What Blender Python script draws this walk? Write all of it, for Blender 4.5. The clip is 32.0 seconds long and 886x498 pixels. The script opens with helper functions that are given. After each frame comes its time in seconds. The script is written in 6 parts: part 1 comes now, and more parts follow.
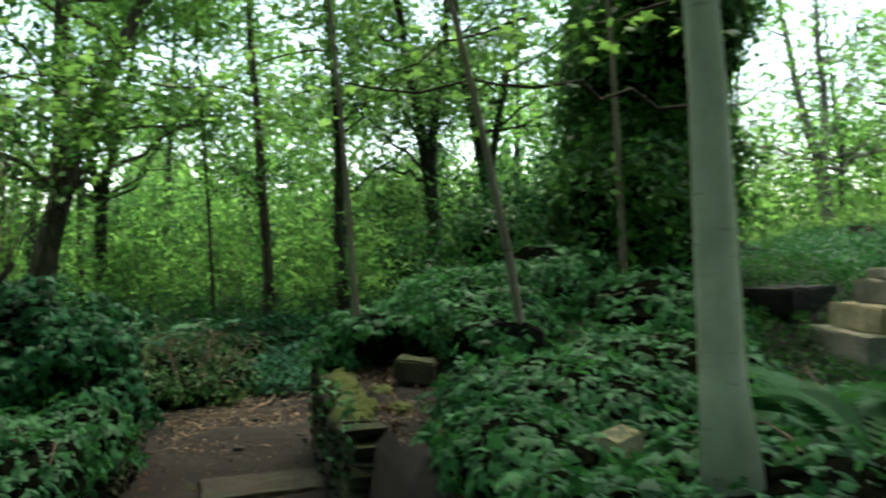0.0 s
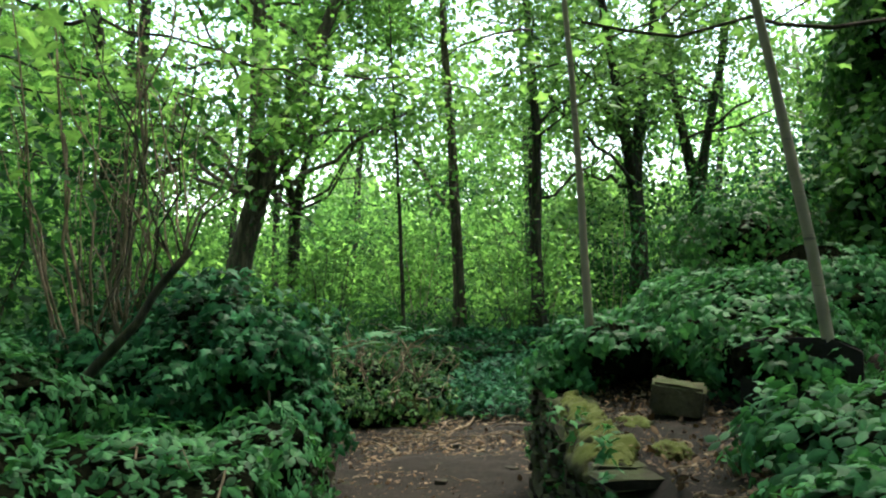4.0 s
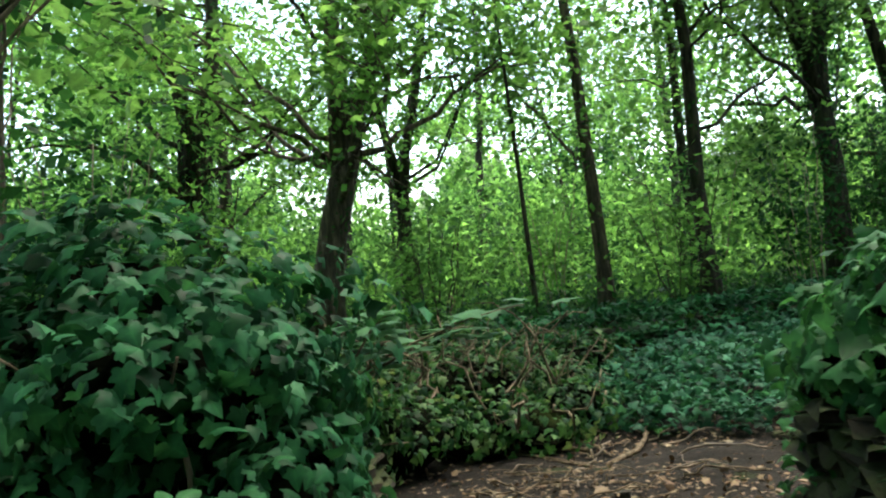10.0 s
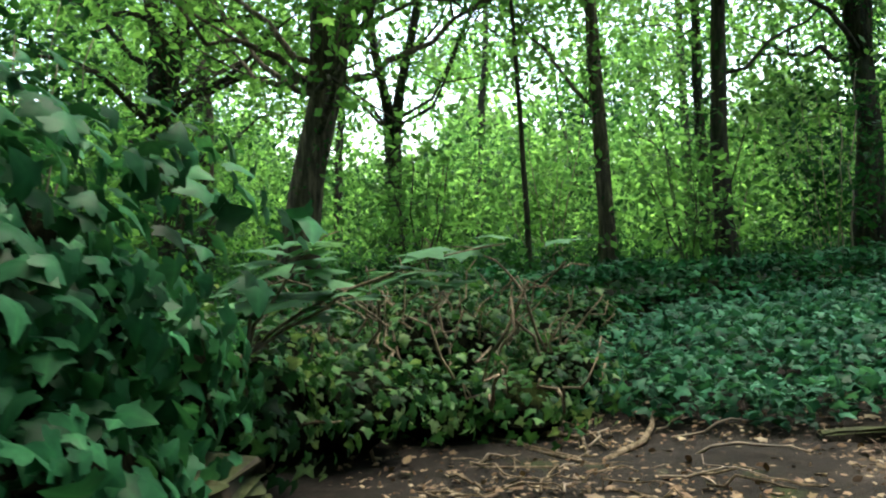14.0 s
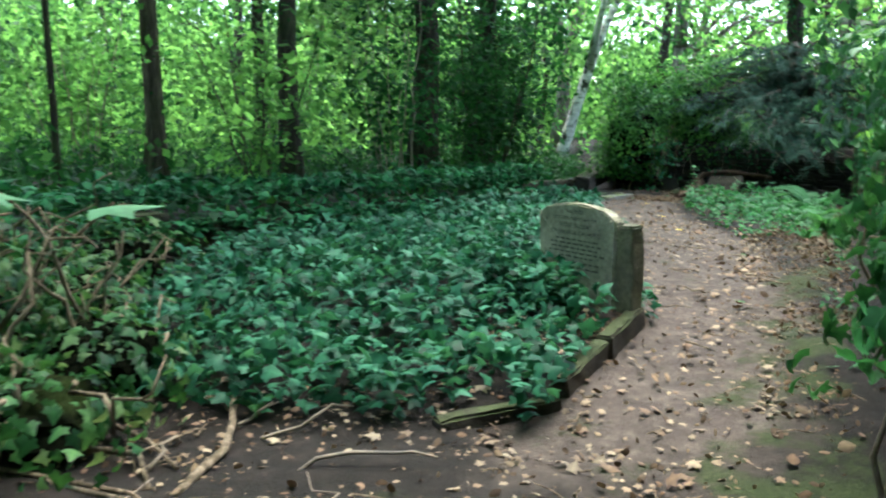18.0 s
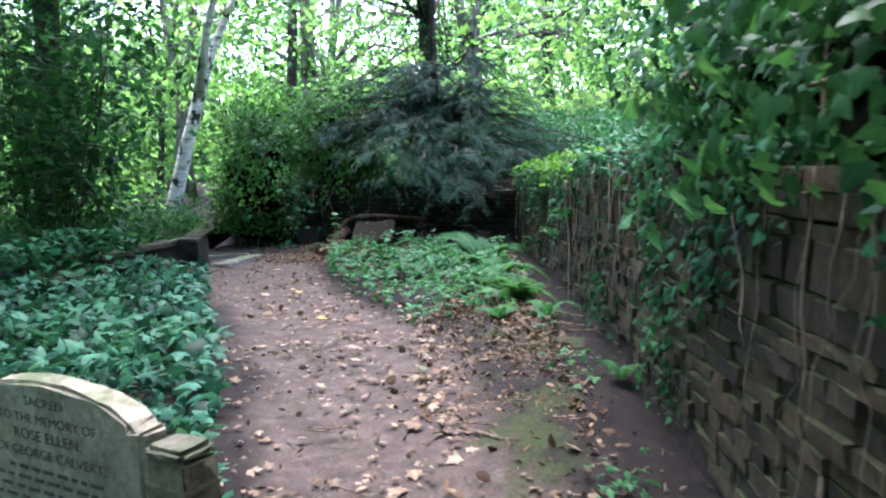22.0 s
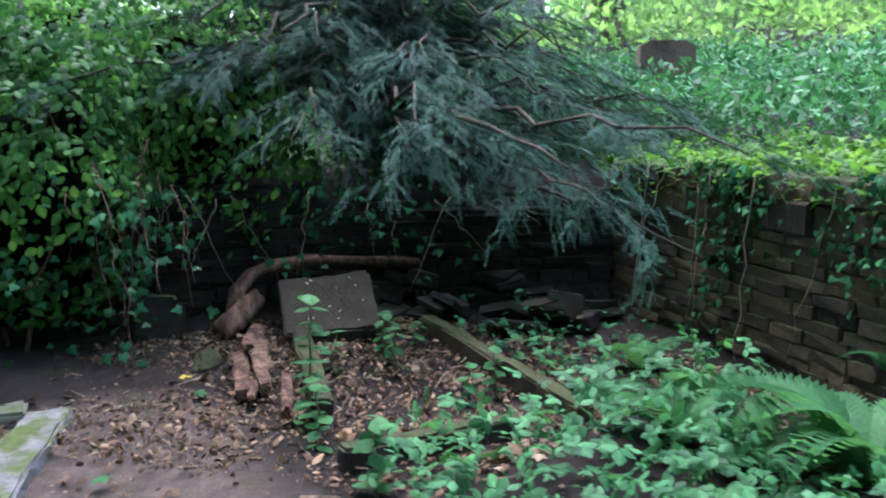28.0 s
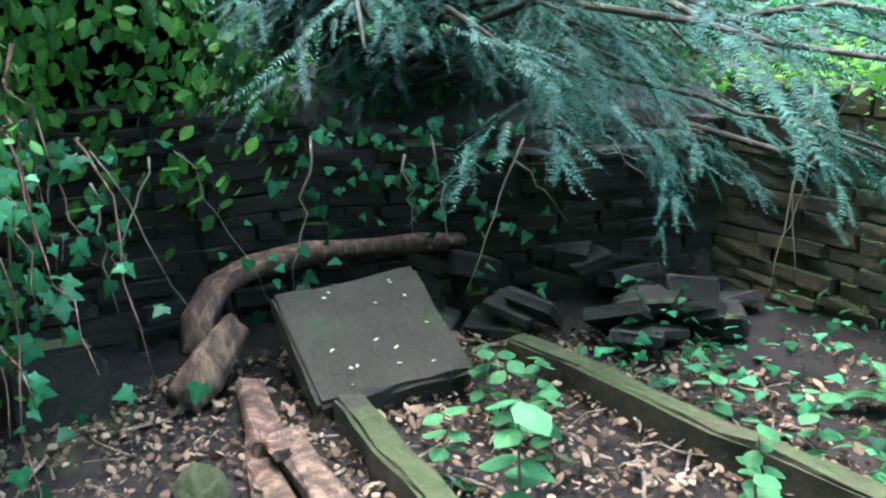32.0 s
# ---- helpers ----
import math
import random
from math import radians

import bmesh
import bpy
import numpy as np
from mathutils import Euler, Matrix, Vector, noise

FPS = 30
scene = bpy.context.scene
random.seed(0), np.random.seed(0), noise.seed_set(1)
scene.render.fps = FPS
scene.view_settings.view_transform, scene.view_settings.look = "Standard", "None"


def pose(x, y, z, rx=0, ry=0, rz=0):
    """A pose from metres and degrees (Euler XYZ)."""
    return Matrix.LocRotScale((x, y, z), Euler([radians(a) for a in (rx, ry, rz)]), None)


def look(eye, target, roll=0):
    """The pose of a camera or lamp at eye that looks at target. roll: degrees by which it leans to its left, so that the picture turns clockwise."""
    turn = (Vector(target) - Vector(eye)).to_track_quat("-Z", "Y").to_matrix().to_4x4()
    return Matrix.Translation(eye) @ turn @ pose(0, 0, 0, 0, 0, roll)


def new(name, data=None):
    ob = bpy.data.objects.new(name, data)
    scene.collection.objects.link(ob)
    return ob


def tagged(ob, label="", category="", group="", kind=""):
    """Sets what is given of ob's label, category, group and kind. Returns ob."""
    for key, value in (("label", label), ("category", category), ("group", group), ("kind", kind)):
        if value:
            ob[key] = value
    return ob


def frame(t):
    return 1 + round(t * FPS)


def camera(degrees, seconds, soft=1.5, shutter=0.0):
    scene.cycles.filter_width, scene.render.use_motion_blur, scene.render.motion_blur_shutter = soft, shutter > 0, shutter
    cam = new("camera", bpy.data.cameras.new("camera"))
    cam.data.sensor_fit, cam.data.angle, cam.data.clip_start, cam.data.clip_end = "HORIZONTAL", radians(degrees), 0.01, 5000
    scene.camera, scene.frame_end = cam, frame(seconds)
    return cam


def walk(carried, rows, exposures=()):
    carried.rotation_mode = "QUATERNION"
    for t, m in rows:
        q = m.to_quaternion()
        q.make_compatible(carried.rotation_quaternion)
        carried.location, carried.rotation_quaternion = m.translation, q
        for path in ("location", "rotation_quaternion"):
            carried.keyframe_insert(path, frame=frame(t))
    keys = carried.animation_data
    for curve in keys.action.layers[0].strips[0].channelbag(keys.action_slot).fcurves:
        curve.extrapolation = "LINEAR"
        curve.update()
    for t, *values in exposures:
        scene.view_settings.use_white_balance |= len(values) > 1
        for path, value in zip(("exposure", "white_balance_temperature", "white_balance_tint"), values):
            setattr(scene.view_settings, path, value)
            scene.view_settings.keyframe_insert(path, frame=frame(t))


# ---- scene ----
cam = camera(56.0, 32.0, soft=2.1, shutter=0.4)
# seconds, eye x y z, heading east of north, pitch, lean
ROWS = [
    (0.0, 0.08, -4.73, 1.97, 14.1, 1.0, -1.2),
    (0.5, 0.12, -4.18, 1.94, 5.4, 2.0, -0.5),
    (1.0, 0.07, -4.11, 1.97, -1.0, 2.7, -0.6),
    (1.5, -0.03, -3.98, 1.98, -2.6, 2.6, 0.1),
    (2.0, -0.09, -3.80, 1.96, -4.9, 2.0, 1.4),
    (2.5, -0.03, -3.52, 1.79, -6.7, 2.8, 0.0),
    (3.0, -0.01, -3.43, 1.82, -0.8, 3.1, -0.5),
    (3.5, -0.05, -3.20, 1.80, 2.1, 2.8, -0.2),
    (5.5, -0.20, -2.88, 1.69, 0.2, 2.4, -0.6),
    (6.0, -0.09, -2.60, 1.57, 0.5, 2.6, -1.0),
    (6.5, -0.03, -2.37, 1.55, 2.0, 3.6, 0.9),
    (7.0, -0.09, -1.86, 1.44, 2.8, 3.9, 2.8),
    (7.5, -0.03, -1.18, 1.44, -0.5, 4.0, 1.2),
    (8.0, -0.04, -0.83, 1.48, -3.1, 3.9, 0.1),
    (8.5, -0.08, -0.38, 1.46, -0.7, 3.1, 0.6),
    (9.0, -0.02, -0.01, 1.46, -2.2, 2.2, -1.2),
    (9.5, 0.07, 0.31, 1.50, -5.9, 2.2, -3.2),
    (10.0, 0.02, 0.57, 1.49, -7.6, 2.4, -5.2),
    (10.5, -0.02, 0.78, 1.53, -9.1, 2.4, -7.0),
    (11.0, 0.07, 0.95, 1.54, -11.4, 2.2, -8.3),
    (11.5, 0.12, 1.15, 1.56, -12.9, 1.3, -8.3),
    (12.0, 0.04, 1.27, 1.58, -14.4, 0.9, -7.6),
    (12.5, 0.02, 1.35, 1.57, -16.3, 0.8, -7.6),
    (13.0, 0.09, 1.50, 1.49, -17.8, 1.1, -6.9),
    (13.5, 0.07, 1.84, 1.40, -11.5, -0.3, -3.9),
    (14.0, 0.02, 2.06, 1.35, -7.7, -0.7, -1.9),
    (14.5, 0.04, 2.28, 1.26, -6.8, -1.3, -1.7),
    (16.5, -0.29, 2.56, 1.69, 6.4, -8.9, 4.2),
    (17.0, -0.21, 2.87, 1.62, 13.3, -8.1, 3.7),
    (17.5, -0.21, 3.18, 1.56, 18.9, -7.6, 3.3),
    (18.0, -0.02, 3.53, 1.55, 23.1, -8.1, 1.6),
    (18.5, 0.16, 3.72, 1.62, 28.9, -8.9, 1.9),
    (19.0, 0.36, 4.11, 1.56, 35.7, -8.7, 1.2),
    (19.5, 0.57, 4.43, 1.58, 40.0, -8.8, -0.8),
    (20.0, 0.93, 4.75, 1.58, 41.2, -8.2, -1.8),
    (20.5, 1.21, 5.08, 1.60, 43.8, -7.9, -2.4),
    (21.0, 1.48, 5.46, 1.64, 47.4, -6.3, -2.6),
    (21.5, 1.89, 5.81, 1.62, 47.9, -5.5, -2.3),
    (22.0, 2.23, 6.20, 1.62, 46.8, -5.5, -1.2),
    (22.5, 2.58, 6.64, 1.63, 47.8, -4.8, 0.1),
    (23.0, 3.02, 7.06, 1.58, 48.8, -4.3, -0.2),
    (23.5, 3.42, 7.48, 1.62, 49.0, -3.3, -0.2),
    (24.0, 3.83, 8.02, 1.60, 50.2, -3.9, 0.7),
    (24.5, 4.28, 8.41, 1.56, 51.5, -4.1, -0.2),
    (25.0, 4.62, 8.89, 1.61, 52.5, -3.8, -0.3),
    (25.5, 4.87, 9.27, 1.69, 53.4, -3.9, -0.7),
    (26.0, 5.21, 9.82, 1.66, 53.2, -3.9, 0.3),
    (26.5, 5.47, 10.31, 1.66, 52.6, -4.1, -0.4),
    (28.5, 5.91, 12.71, 1.90, 71.1, -11.2, -0.0),
    (29.0, 6.21, 13.08, 1.84, 72.9, -12.8, 0.3),
    (29.5, 6.60, 13.38, 1.84, 72.4, -14.8, -0.7),
    (30.0, 6.76, 13.67, 1.81, 74.7, -15.5, -0.0),
    (30.5, 6.94, 13.77, 1.79, 75.5, -15.6, 0.5),
    (31.0, 7.10, 13.80, 1.79, 75.2, -15.2, -0.2),
    (31.5, 7.18, 13.86, 1.82, 77.1, -15.4, -0.8),
    (32.0, 7.29, 14.01, 1.82, 80.1, -15.3, -0.2),
]


def towards(x, y, z, heading, pitch, lean):
    h, p = radians(heading), radians(pitch)
    return look((x, y, z), (x + math.sin(h) * math.cos(p), y + math.cos(h) * math.cos(p), z + math.sin(p)), lean)


walk(cam, [(t, towards(*row)) for t, *row in ROWS], [(0, 2.5, 7300, 0), (1, 2.85, 7300, 0), (6, 3.08, 7200, 2), (9, 2.9, 7200, 2), (14, 3.05, 7200, 0), (17.5, 3.45, 6350, 0), (20, 3.9, 5950, 10), (22.5, 3.65, 5800, 26), (25, 3.2, 5700, 30), (26.5, 3.4, 5700, 26), (29, 4.3, 5800, 20), (30, 4.75, 5750, 12), (32, 5.25, 5650, 12)])

# ---- light: bright overcast sky over the wood ----
sky_world = bpy.data.worlds.new("sky")
scene.world = sky_world
sky_world.use_nodes = True
sky = sky_world.node_tree.nodes.new("ShaderNodeTexSky")
sky.sky_type, sky.sun_disc, sky.sun_elevation, sky.sun_rotation = "NISHITA", False, radians(74), radians(40)
sky.air_density, sky.dust_density, sky.ozone_density = 1.0, 3.0, 1.0
sky_world.node_tree.links.new(sky.outputs[0], sky_world.node_tree.nodes["Background"].inputs[0])
sky_world.node_tree.nodes["Background"].inputs[1].default_value = 0.15
sun = new("sun", bpy.data.lights.new("sun", "SUN"))
sun.data.energy, sun.data.angle, sun.data.color = 0.7, radians(45), (1.0, 0.97, 0.93)
sun.matrix_world = look((0, 0, 30), Vector((0, 0, 30)) - Vector((math.sin(radians(40)) * math.cos(radians(74)), math.cos(radians(40)) * math.cos(radians(74)), math.sin(radians(74)))))

# ---- materials ----
def material(name):
    m = bpy.data.materials.new(name)
    m.use_nodes = True
    nt = m.node_tree
    return m, nt, nt.nodes["Principled BSDF"]


def node(nt, kind, **values):
    n = nt.nodes.new(kind)
    for key, value in values.items():
        n.inputs[key].default_value = value
    return n


def ramp(nt, source, stops):
    r = nt.nodes.new("ShaderNodeValToRGB")
    els = r.color_ramp.elements
    while len(els) < len(stops):
        els.new(0.5)
    for el, (at, col) in zip(els, stops):
        el.position, el.color = at, (*col, 1)
    nt.links.new(source, r.inputs[0])
    return r.outputs[0]


def mix(nt, fac, a, b, blend="MIX"):
    n = nt.nodes.new("ShaderNodeMix")
    n.data_type, n.blend_type = "RGBA", blend
    for sock, value in ((n.inputs[0], fac), (n.inputs[6], a), (n.inputs[7], b)):
        if hasattr(value, "links"):
            nt.links.new(value, sock)
        else:
            sock.default_value = value if isinstance(value, float) else (*value, 1)
    return n.outputs[2]


def coords(nt, stretch=(1, 1, 1)):
    tc = nt.nodes.new("ShaderNodeTexCoord")
    mp = nt.nodes.new("ShaderNodeMapping")
    mp.inputs["Scale"].default_value = stretch
    nt.links.new(tc.outputs["Object"], mp.inputs[0])
    return mp.outputs[0]


def world_coords(nt, stretch=(1, 1, 1)):
    geo = nt.nodes.new("ShaderNodeNewGeometry")
    mp = nt.nodes.new("ShaderNodeMapping")
    mp.inputs["Scale"].default_value = stretch
    nt.links.new(geo.outputs["Position"], mp.inputs[0])
    return mp.outputs[0]


def noise_of(nt, vec, scale, detail=6.0, rough=0.6):
    n = node(nt, "ShaderNodeTexNoise", Scale=scale, Detail=detail, Roughness=rough)
    nt.links.new(vec, n.inputs["Vector"])
    return n.outputs["Fac"]


def bump(nt, bsdf, height, strength, distance):
    b = node(nt, "ShaderNodeBump", Strength=strength, Distance=distance)
    nt.links.new(height, b.inputs["Height"])
    nt.links.new(b.outputs[0], bsdf.inputs["Normal"])


def rock_material(name, dark, light, moss=0.35, moss_col=(0.035, 0.05, 0.012), grain=30.0):
    """Weathered sandstone: bedding, soot stains, lichen and moss on what faces up."""
    m, nt, bsdf = material(name)
    vec = world_coords(nt)
    info = nt.nodes.new("ShaderNodeObjectInfo")
    big, small = noise_of(nt, vec, 3.0), noise_of(nt, vec, grain, 8.0, 0.7)
    base = ramp(nt, big, [(0.3, dark), (0.55, tuple((a + b) / 2 for a, b in zip(dark, light))), (0.75, light)])
    tone = ramp(nt, info.outputs["Random"], [(0.0, (0.55, 0.55, 0.57)), (0.5, (0.95, 0.92, 0.88)), (1.0, (1.25, 1.08, 0.85))])
    base = mix(nt, 1.0, base, tone, "MULTIPLY")
    spots = ramp(nt, small, [(0.35, (0.45, 0.45, 0.45)), (0.6, (1.05, 1.05, 1.05))])
    base = mix(nt, 0.8, base, spots, "MULTIPLY")
    geo = nt.nodes.new("ShaderNodeNewGeometry")
    sep = nt.nodes.new("ShaderNodeSeparateXYZ")
    nt.links.new(geo.outputs["Normal"], sep.inputs[0])
    add = nt.nodes.new("ShaderNodeMath")
    add.operation = "MULTIPLY_ADD"
    nt.links.new(sep.outputs[2], add.inputs[0])
    add.inputs[1].default_value = 0.35
    nt.links.new(noise_of(nt, vec, 5.0, 4.0), add.inputs[2])
    cover = ramp(nt, add.outputs[0], [(0.78 - moss, (0, 0, 0)), (0.92 - moss * 0.7, (1, 1, 1))])
    green = ramp(nt, small, [(0.3, moss_col), (0.7, tuple(2.0 * c for c in moss_col))])
    nt.links.new(mix(nt, cover, base, green), bsdf.inputs["Base Color"])
    bsdf.inputs["Roughness"].default_value = 0.9
    bsdf.inputs["Specular IOR Level"].default_value = 0.25
    bump(nt, bsdf, small, 0.7, 0.02)
    return m


def bark_material(name, dark, light, scale=12.0, moss=0.25):
    m, nt, bsdf = material(name)
    vec = coords(nt, (1, 1, 0.16))
    ridges = noise_of(nt, vec, scale, 8.0, 0.7)
    patch = noise_of(nt, world_coords(nt), 1.3, 3.0)
    base = ramp(nt, ridges, [(0.35, tuple(0.35 * c for c in dark)), (0.5, dark), (0.68, light)])
    green = ramp(nt, ridges, [(0.3, (0.012, 0.02, 0.006)), (0.7, (0.05, 0.07, 0.02))])
    cover = ramp(nt, patch, [(0.62 - moss * 0.3, (0, 0, 0)), (0.85, (0.7, 0.7, 0.7))])
    nt.links.new(mix(nt, cover, base, green), bsdf.inputs["Base Color"])
    bsdf.inputs["Roughness"].default_value = 0.92
    bsdf.inputs["Specular IOR Level"].default_value = 0.2
    bump(nt, bsdf, ridges, 0.9, 0.03)
    return m


def birch_material(name):
    m, nt, bsdf = material(name)
    bands = noise_of(nt, coords(nt, (1, 1, 6)), 3.0, 4.0)
    fissures = noise_of(nt, coords(nt, (1, 1, 0.6)), 5.0, 6.0)
    base = ramp(nt, bands, [(0.36, (0.1, 0.085, 0.07)), (0.45, (0.6, 0.56, 0.5)), (0.62, (0.78, 0.74, 0.68))])
    cover = ramp(nt, fissures, [(0.55, (0, 0, 0)), (0.59, (1, 1, 1))])
    nt.links.new(mix(nt, cover, base, (0.02, 0.018, 0.015)), bsdf.inputs["Base Color"])
    bsdf.inputs["Roughness"].default_value = 0.75
    bump(nt, bsdf, fissures, 0.6, 0.02)
    return m


def smooth_bark_material(name, col, ring):
    m, nt, bsdf = material(name)
    rings = noise_of(nt, coords(nt, (1, 1, 9)), 3.0, 5.0)
    patch = noise_of(nt, coords(nt, (1, 1, 0.7)), 5.0, 5.0)
    base = ramp(nt, patch, [(0.3, tuple(0.7 * c for c in col)), (0.7, tuple(1.15 * c for c in col))])
    marks = ramp(nt, rings, [(0.33, (1, 1, 1)), (0.4, (0, 0, 0))])
    nt.links.new(mix(nt, marks, base, ring), bsdf.inputs["Base Color"])
    bsdf.inputs["Roughness"].default_value = 0.7
    bump(nt, bsdf, rings, 0.3, 0.01)
    return m


def leaf_material(name, cols, rough=0.5, through_light=0.4, spec=0.2, glow=1.6):
    """A leaf: colour by leaf, faint blotches, a gloss on the face and light that comes through."""
    m, nt, bsdf = material(name)
    geo = nt.nodes.new("ShaderNodeNewGeometry")
    info = nt.nodes.new("ShaderNodeObjectInfo")
    add = nt.nodes.new("ShaderNodeMath")
    add.operation = "ADD"
    nt.links.new(geo.outputs["Random Per Island"], add.inputs[0])
    nt.links.new(info.outputs["Random"], add.inputs[1])
    fr = nt.nodes.new("ShaderNodeMath")
    fr.operation = "FRACT"
    nt.links.new(add.outputs[0], fr.inputs[0])
    k = len(cols)
    col = ramp(nt, fr.outputs[0], [(i / (k - 1), c) for i, c in enumerate(cols)])
    blot = ramp(nt, noise_of(nt, world_coords(nt), 40.0, 3.0), [(0.3, (0.7, 0.7, 0.7)), (0.7, (1.15, 1.15, 1.1))])
    col = mix(nt, 0.7, col, blot, "MULTIPLY")
    rib = nt.nodes.new("ShaderNodeAttribute")
    rib.attribute_name = "rib"
    veins = nt.nodes.new("ShaderNodeMath")
    veins.operation = "POWER"
    nt.links.new(rib.outputs["Fac"], veins.inputs[0])
    veins.inputs[1].default_value = 2.5
    col = mix(nt, veins.outputs[0], col, mix(nt, 1.0, col, (1.35, 1.4, 1.25), "MULTIPLY"))
    patch = ramp(nt, noise_of(nt, world_coords(nt), 0.9, 2.0), [(0.3, (0.75, 0.8, 0.8)), (0.7, (1.2, 1.15, 1.0))])
    col = mix(nt, 1.0, col, patch, "MULTIPLY")
    nt.links.new(col, bsdf.inputs["Base Color"])
    bsdf.inputs["Roughness"].default_value = rough
    bsdf.inputs["Specular IOR Level"].default_value = spec
    tr = nt.nodes.new("ShaderNodeBsdfTranslucent")
    nt.links.new(mix(nt, 1.0, col, (glow * 1.1, glow * 1.05, glow * 0.7), "MULTIPLY"), tr.inputs[0])
    mx = nt.nodes.new("ShaderNodeMixShader")
    mx.inputs[0].default_value = through_light
    nt.links.new(bsdf.outputs[0], mx.inputs[1])
    nt.links.new(tr.outputs[0], mx.inputs[2])
    nt.links.new(mx.outputs[0], nt.nodes["Material Output"].inputs[0])
    return m


def soil_material(name):
    """Trodden path in the middle of dark woodland soil; the worn share comes with the mesh."""
    m, nt, bsdf = material(name)
    vec = world_coords(nt)
    worn = nt.nodes.new("ShaderNodeAttribute")
    worn.attribute_name = "worn"
    big, mid, fine = noise_of(nt, vec, 1.2), noise_of(nt, vec, 9.0), noise_of(nt, vec, 60.0, 8.0, 0.7)
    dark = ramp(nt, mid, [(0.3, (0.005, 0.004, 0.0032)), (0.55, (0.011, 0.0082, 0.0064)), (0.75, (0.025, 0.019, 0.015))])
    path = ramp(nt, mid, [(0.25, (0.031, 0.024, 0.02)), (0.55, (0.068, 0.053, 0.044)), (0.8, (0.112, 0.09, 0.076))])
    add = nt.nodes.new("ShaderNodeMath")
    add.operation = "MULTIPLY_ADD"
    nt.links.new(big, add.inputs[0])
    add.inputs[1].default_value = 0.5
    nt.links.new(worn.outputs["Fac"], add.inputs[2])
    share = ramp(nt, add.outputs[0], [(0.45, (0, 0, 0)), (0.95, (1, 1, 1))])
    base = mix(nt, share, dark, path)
    grit = ramp(nt, fine, [(0.35, (0.55, 0.55, 0.55)), (0.65, (1.15, 1.15, 1.15))])
    base = mix(nt, 0.8, base, grit, "MULTIPLY")
    verge = nt.nodes.new("ShaderNodeAttribute")
    verge.attribute_name = "verge"
    lush = nt.nodes.new("ShaderNodeMath")
    lush.operation = "MULTIPLY_ADD"
    nt.links.new(verge.outputs["Fac"], lush.inputs[0])
    lush.inputs[1].default_value = 0.14
    nt.links.new(noise_of(nt, vec, 2.3, 7.0, 0.65), lush.inputs[2])
    mossy = ramp(nt, lush.outputs[0], [(0.60, (0, 0, 0)), (0.70, (0.85, 0.85, 0.85))])
    base = mix(nt, mossy, base, ramp(nt, fine, [(0.35, (0.009, 0.014, 0.004)), (0.65, (0.032, 0.046, 0.011))]))
    nt.links.new(base, bsdf.inputs["Base Color"])
    bsdf.inputs["Roughness"].default_value = 0.95
    bsdf.inputs["Specular IOR Level"].default_value = 0.2
    h = nt.nodes.new("ShaderNodeMath")
    h.operation = "ADD"
    nt.links.new(mid, h.inputs[0])
    nt.links.new(fine, h.inputs[1])
    bump(nt, bsdf, h.outputs[0], 0.6, 0.03)
    return m


SOIL = soil_material("woodland_soil")
STONE = rock_material("weathered_sandstone", (0.015, 0.0135, 0.009), (0.085, 0.07, 0.044), 0.14, (0.022, 0.029, 0.009))
STONE_GREY = rock_material("grey_lichened_stone", (0.05, 0.049, 0.037), (0.17, 0.162, 0.12), 0.04, (0.03, 0.04, 0.018))
# dark stone, taken nearer black for the shaded hollow under the yew
STONE_DARK = rock_material("dark_sandstone", (0.005, 0.0045, 0.004), (0.021, 0.018, 0.014), -0.12)
STONE_PALE = rock_material("lichened_headstone", (0.2, 0.19, 0.14), (0.48, 0.45, 0.345), 0.0, (0.05, 0.06, 0.03))
STONE_MOSS = rock_material("mossy_stone", (0.014, 0.012, 0.009), (0.055, 0.045, 0.032), 0.14, (0.016, 0.021, 0.006))
SLATE = rock_material("grey_slab", (0.013, 0.013, 0.01), (0.038, 0.035, 0.029), -0.08, (0.017, 0.021, 0.01), 50.0)
CONCRETE = rock_material("worn_concrete", (0.14, 0.14, 0.14), (0.32, 0.32, 0.31), 0.0)
BARK = bark_material("ridged_bark", (0.068, 0.052, 0.039), (0.175, 0.136, 0.1))
BARK_DARK = bark_material("dark_bark", (0.026, 0.021, 0.016), (0.07, 0.055, 0.04), 14.0, 0.4)
BARK_GREY = bark_material("grey_oak_bark", (0.11, 0.095, 0.075), (0.24, 0.21, 0.165), 9.0, 0.15)
BARK_SLIM = smooth_bark_material("brown_sapling_bark", (0.17, 0.13, 0.095), (0.06, 0.05, 0.04))
BARK_PALE = smooth_bark_material("pale_green_bark", (0.36, 0.36, 0.24), (0.2, 0.19, 0.12))
BIRCH = birch_material("birch_bark")
DEADWOOD = bark_material("rotten_wood", (0.06, 0.034, 0.024), (0.19, 0.115, 0.078), 16.0, 0.1)
STEM = bark_material("bare_stem", (0.12, 0.09, 0.06), (0.27, 0.21, 0.15), 20.0, 0.0)
IVY = leaf_material("ivy_leaf", [(0.005, 0.022, 0.01), (0.01, 0.049, 0.023), (0.018, 0.083, 0.04), (0.033, 0.125, 0.06)], 0.42, 0.2, 0.05)
# bluer bed ivy, its colour also lifted to make up for low light
IVY_MATT_LIT = leaf_material("lit_matt_ivy_leaf", [(0.005, 0.024, 0.014), (0.011, 0.052, 0.031), (0.023, 0.09, 0.057), (0.044, 0.14, 0.092)], 0.48, 0.24, 0.08)
# ivy with daylight put into its colour, for the wall crest
IVY_LIT = leaf_material("lit_ivy_leaf", [(0.018, 0.06, 0.012), (0.04, 0.11, 0.02), (0.08, 0.17, 0.034)], 0.5, 0.45, 0.12, 1.8)
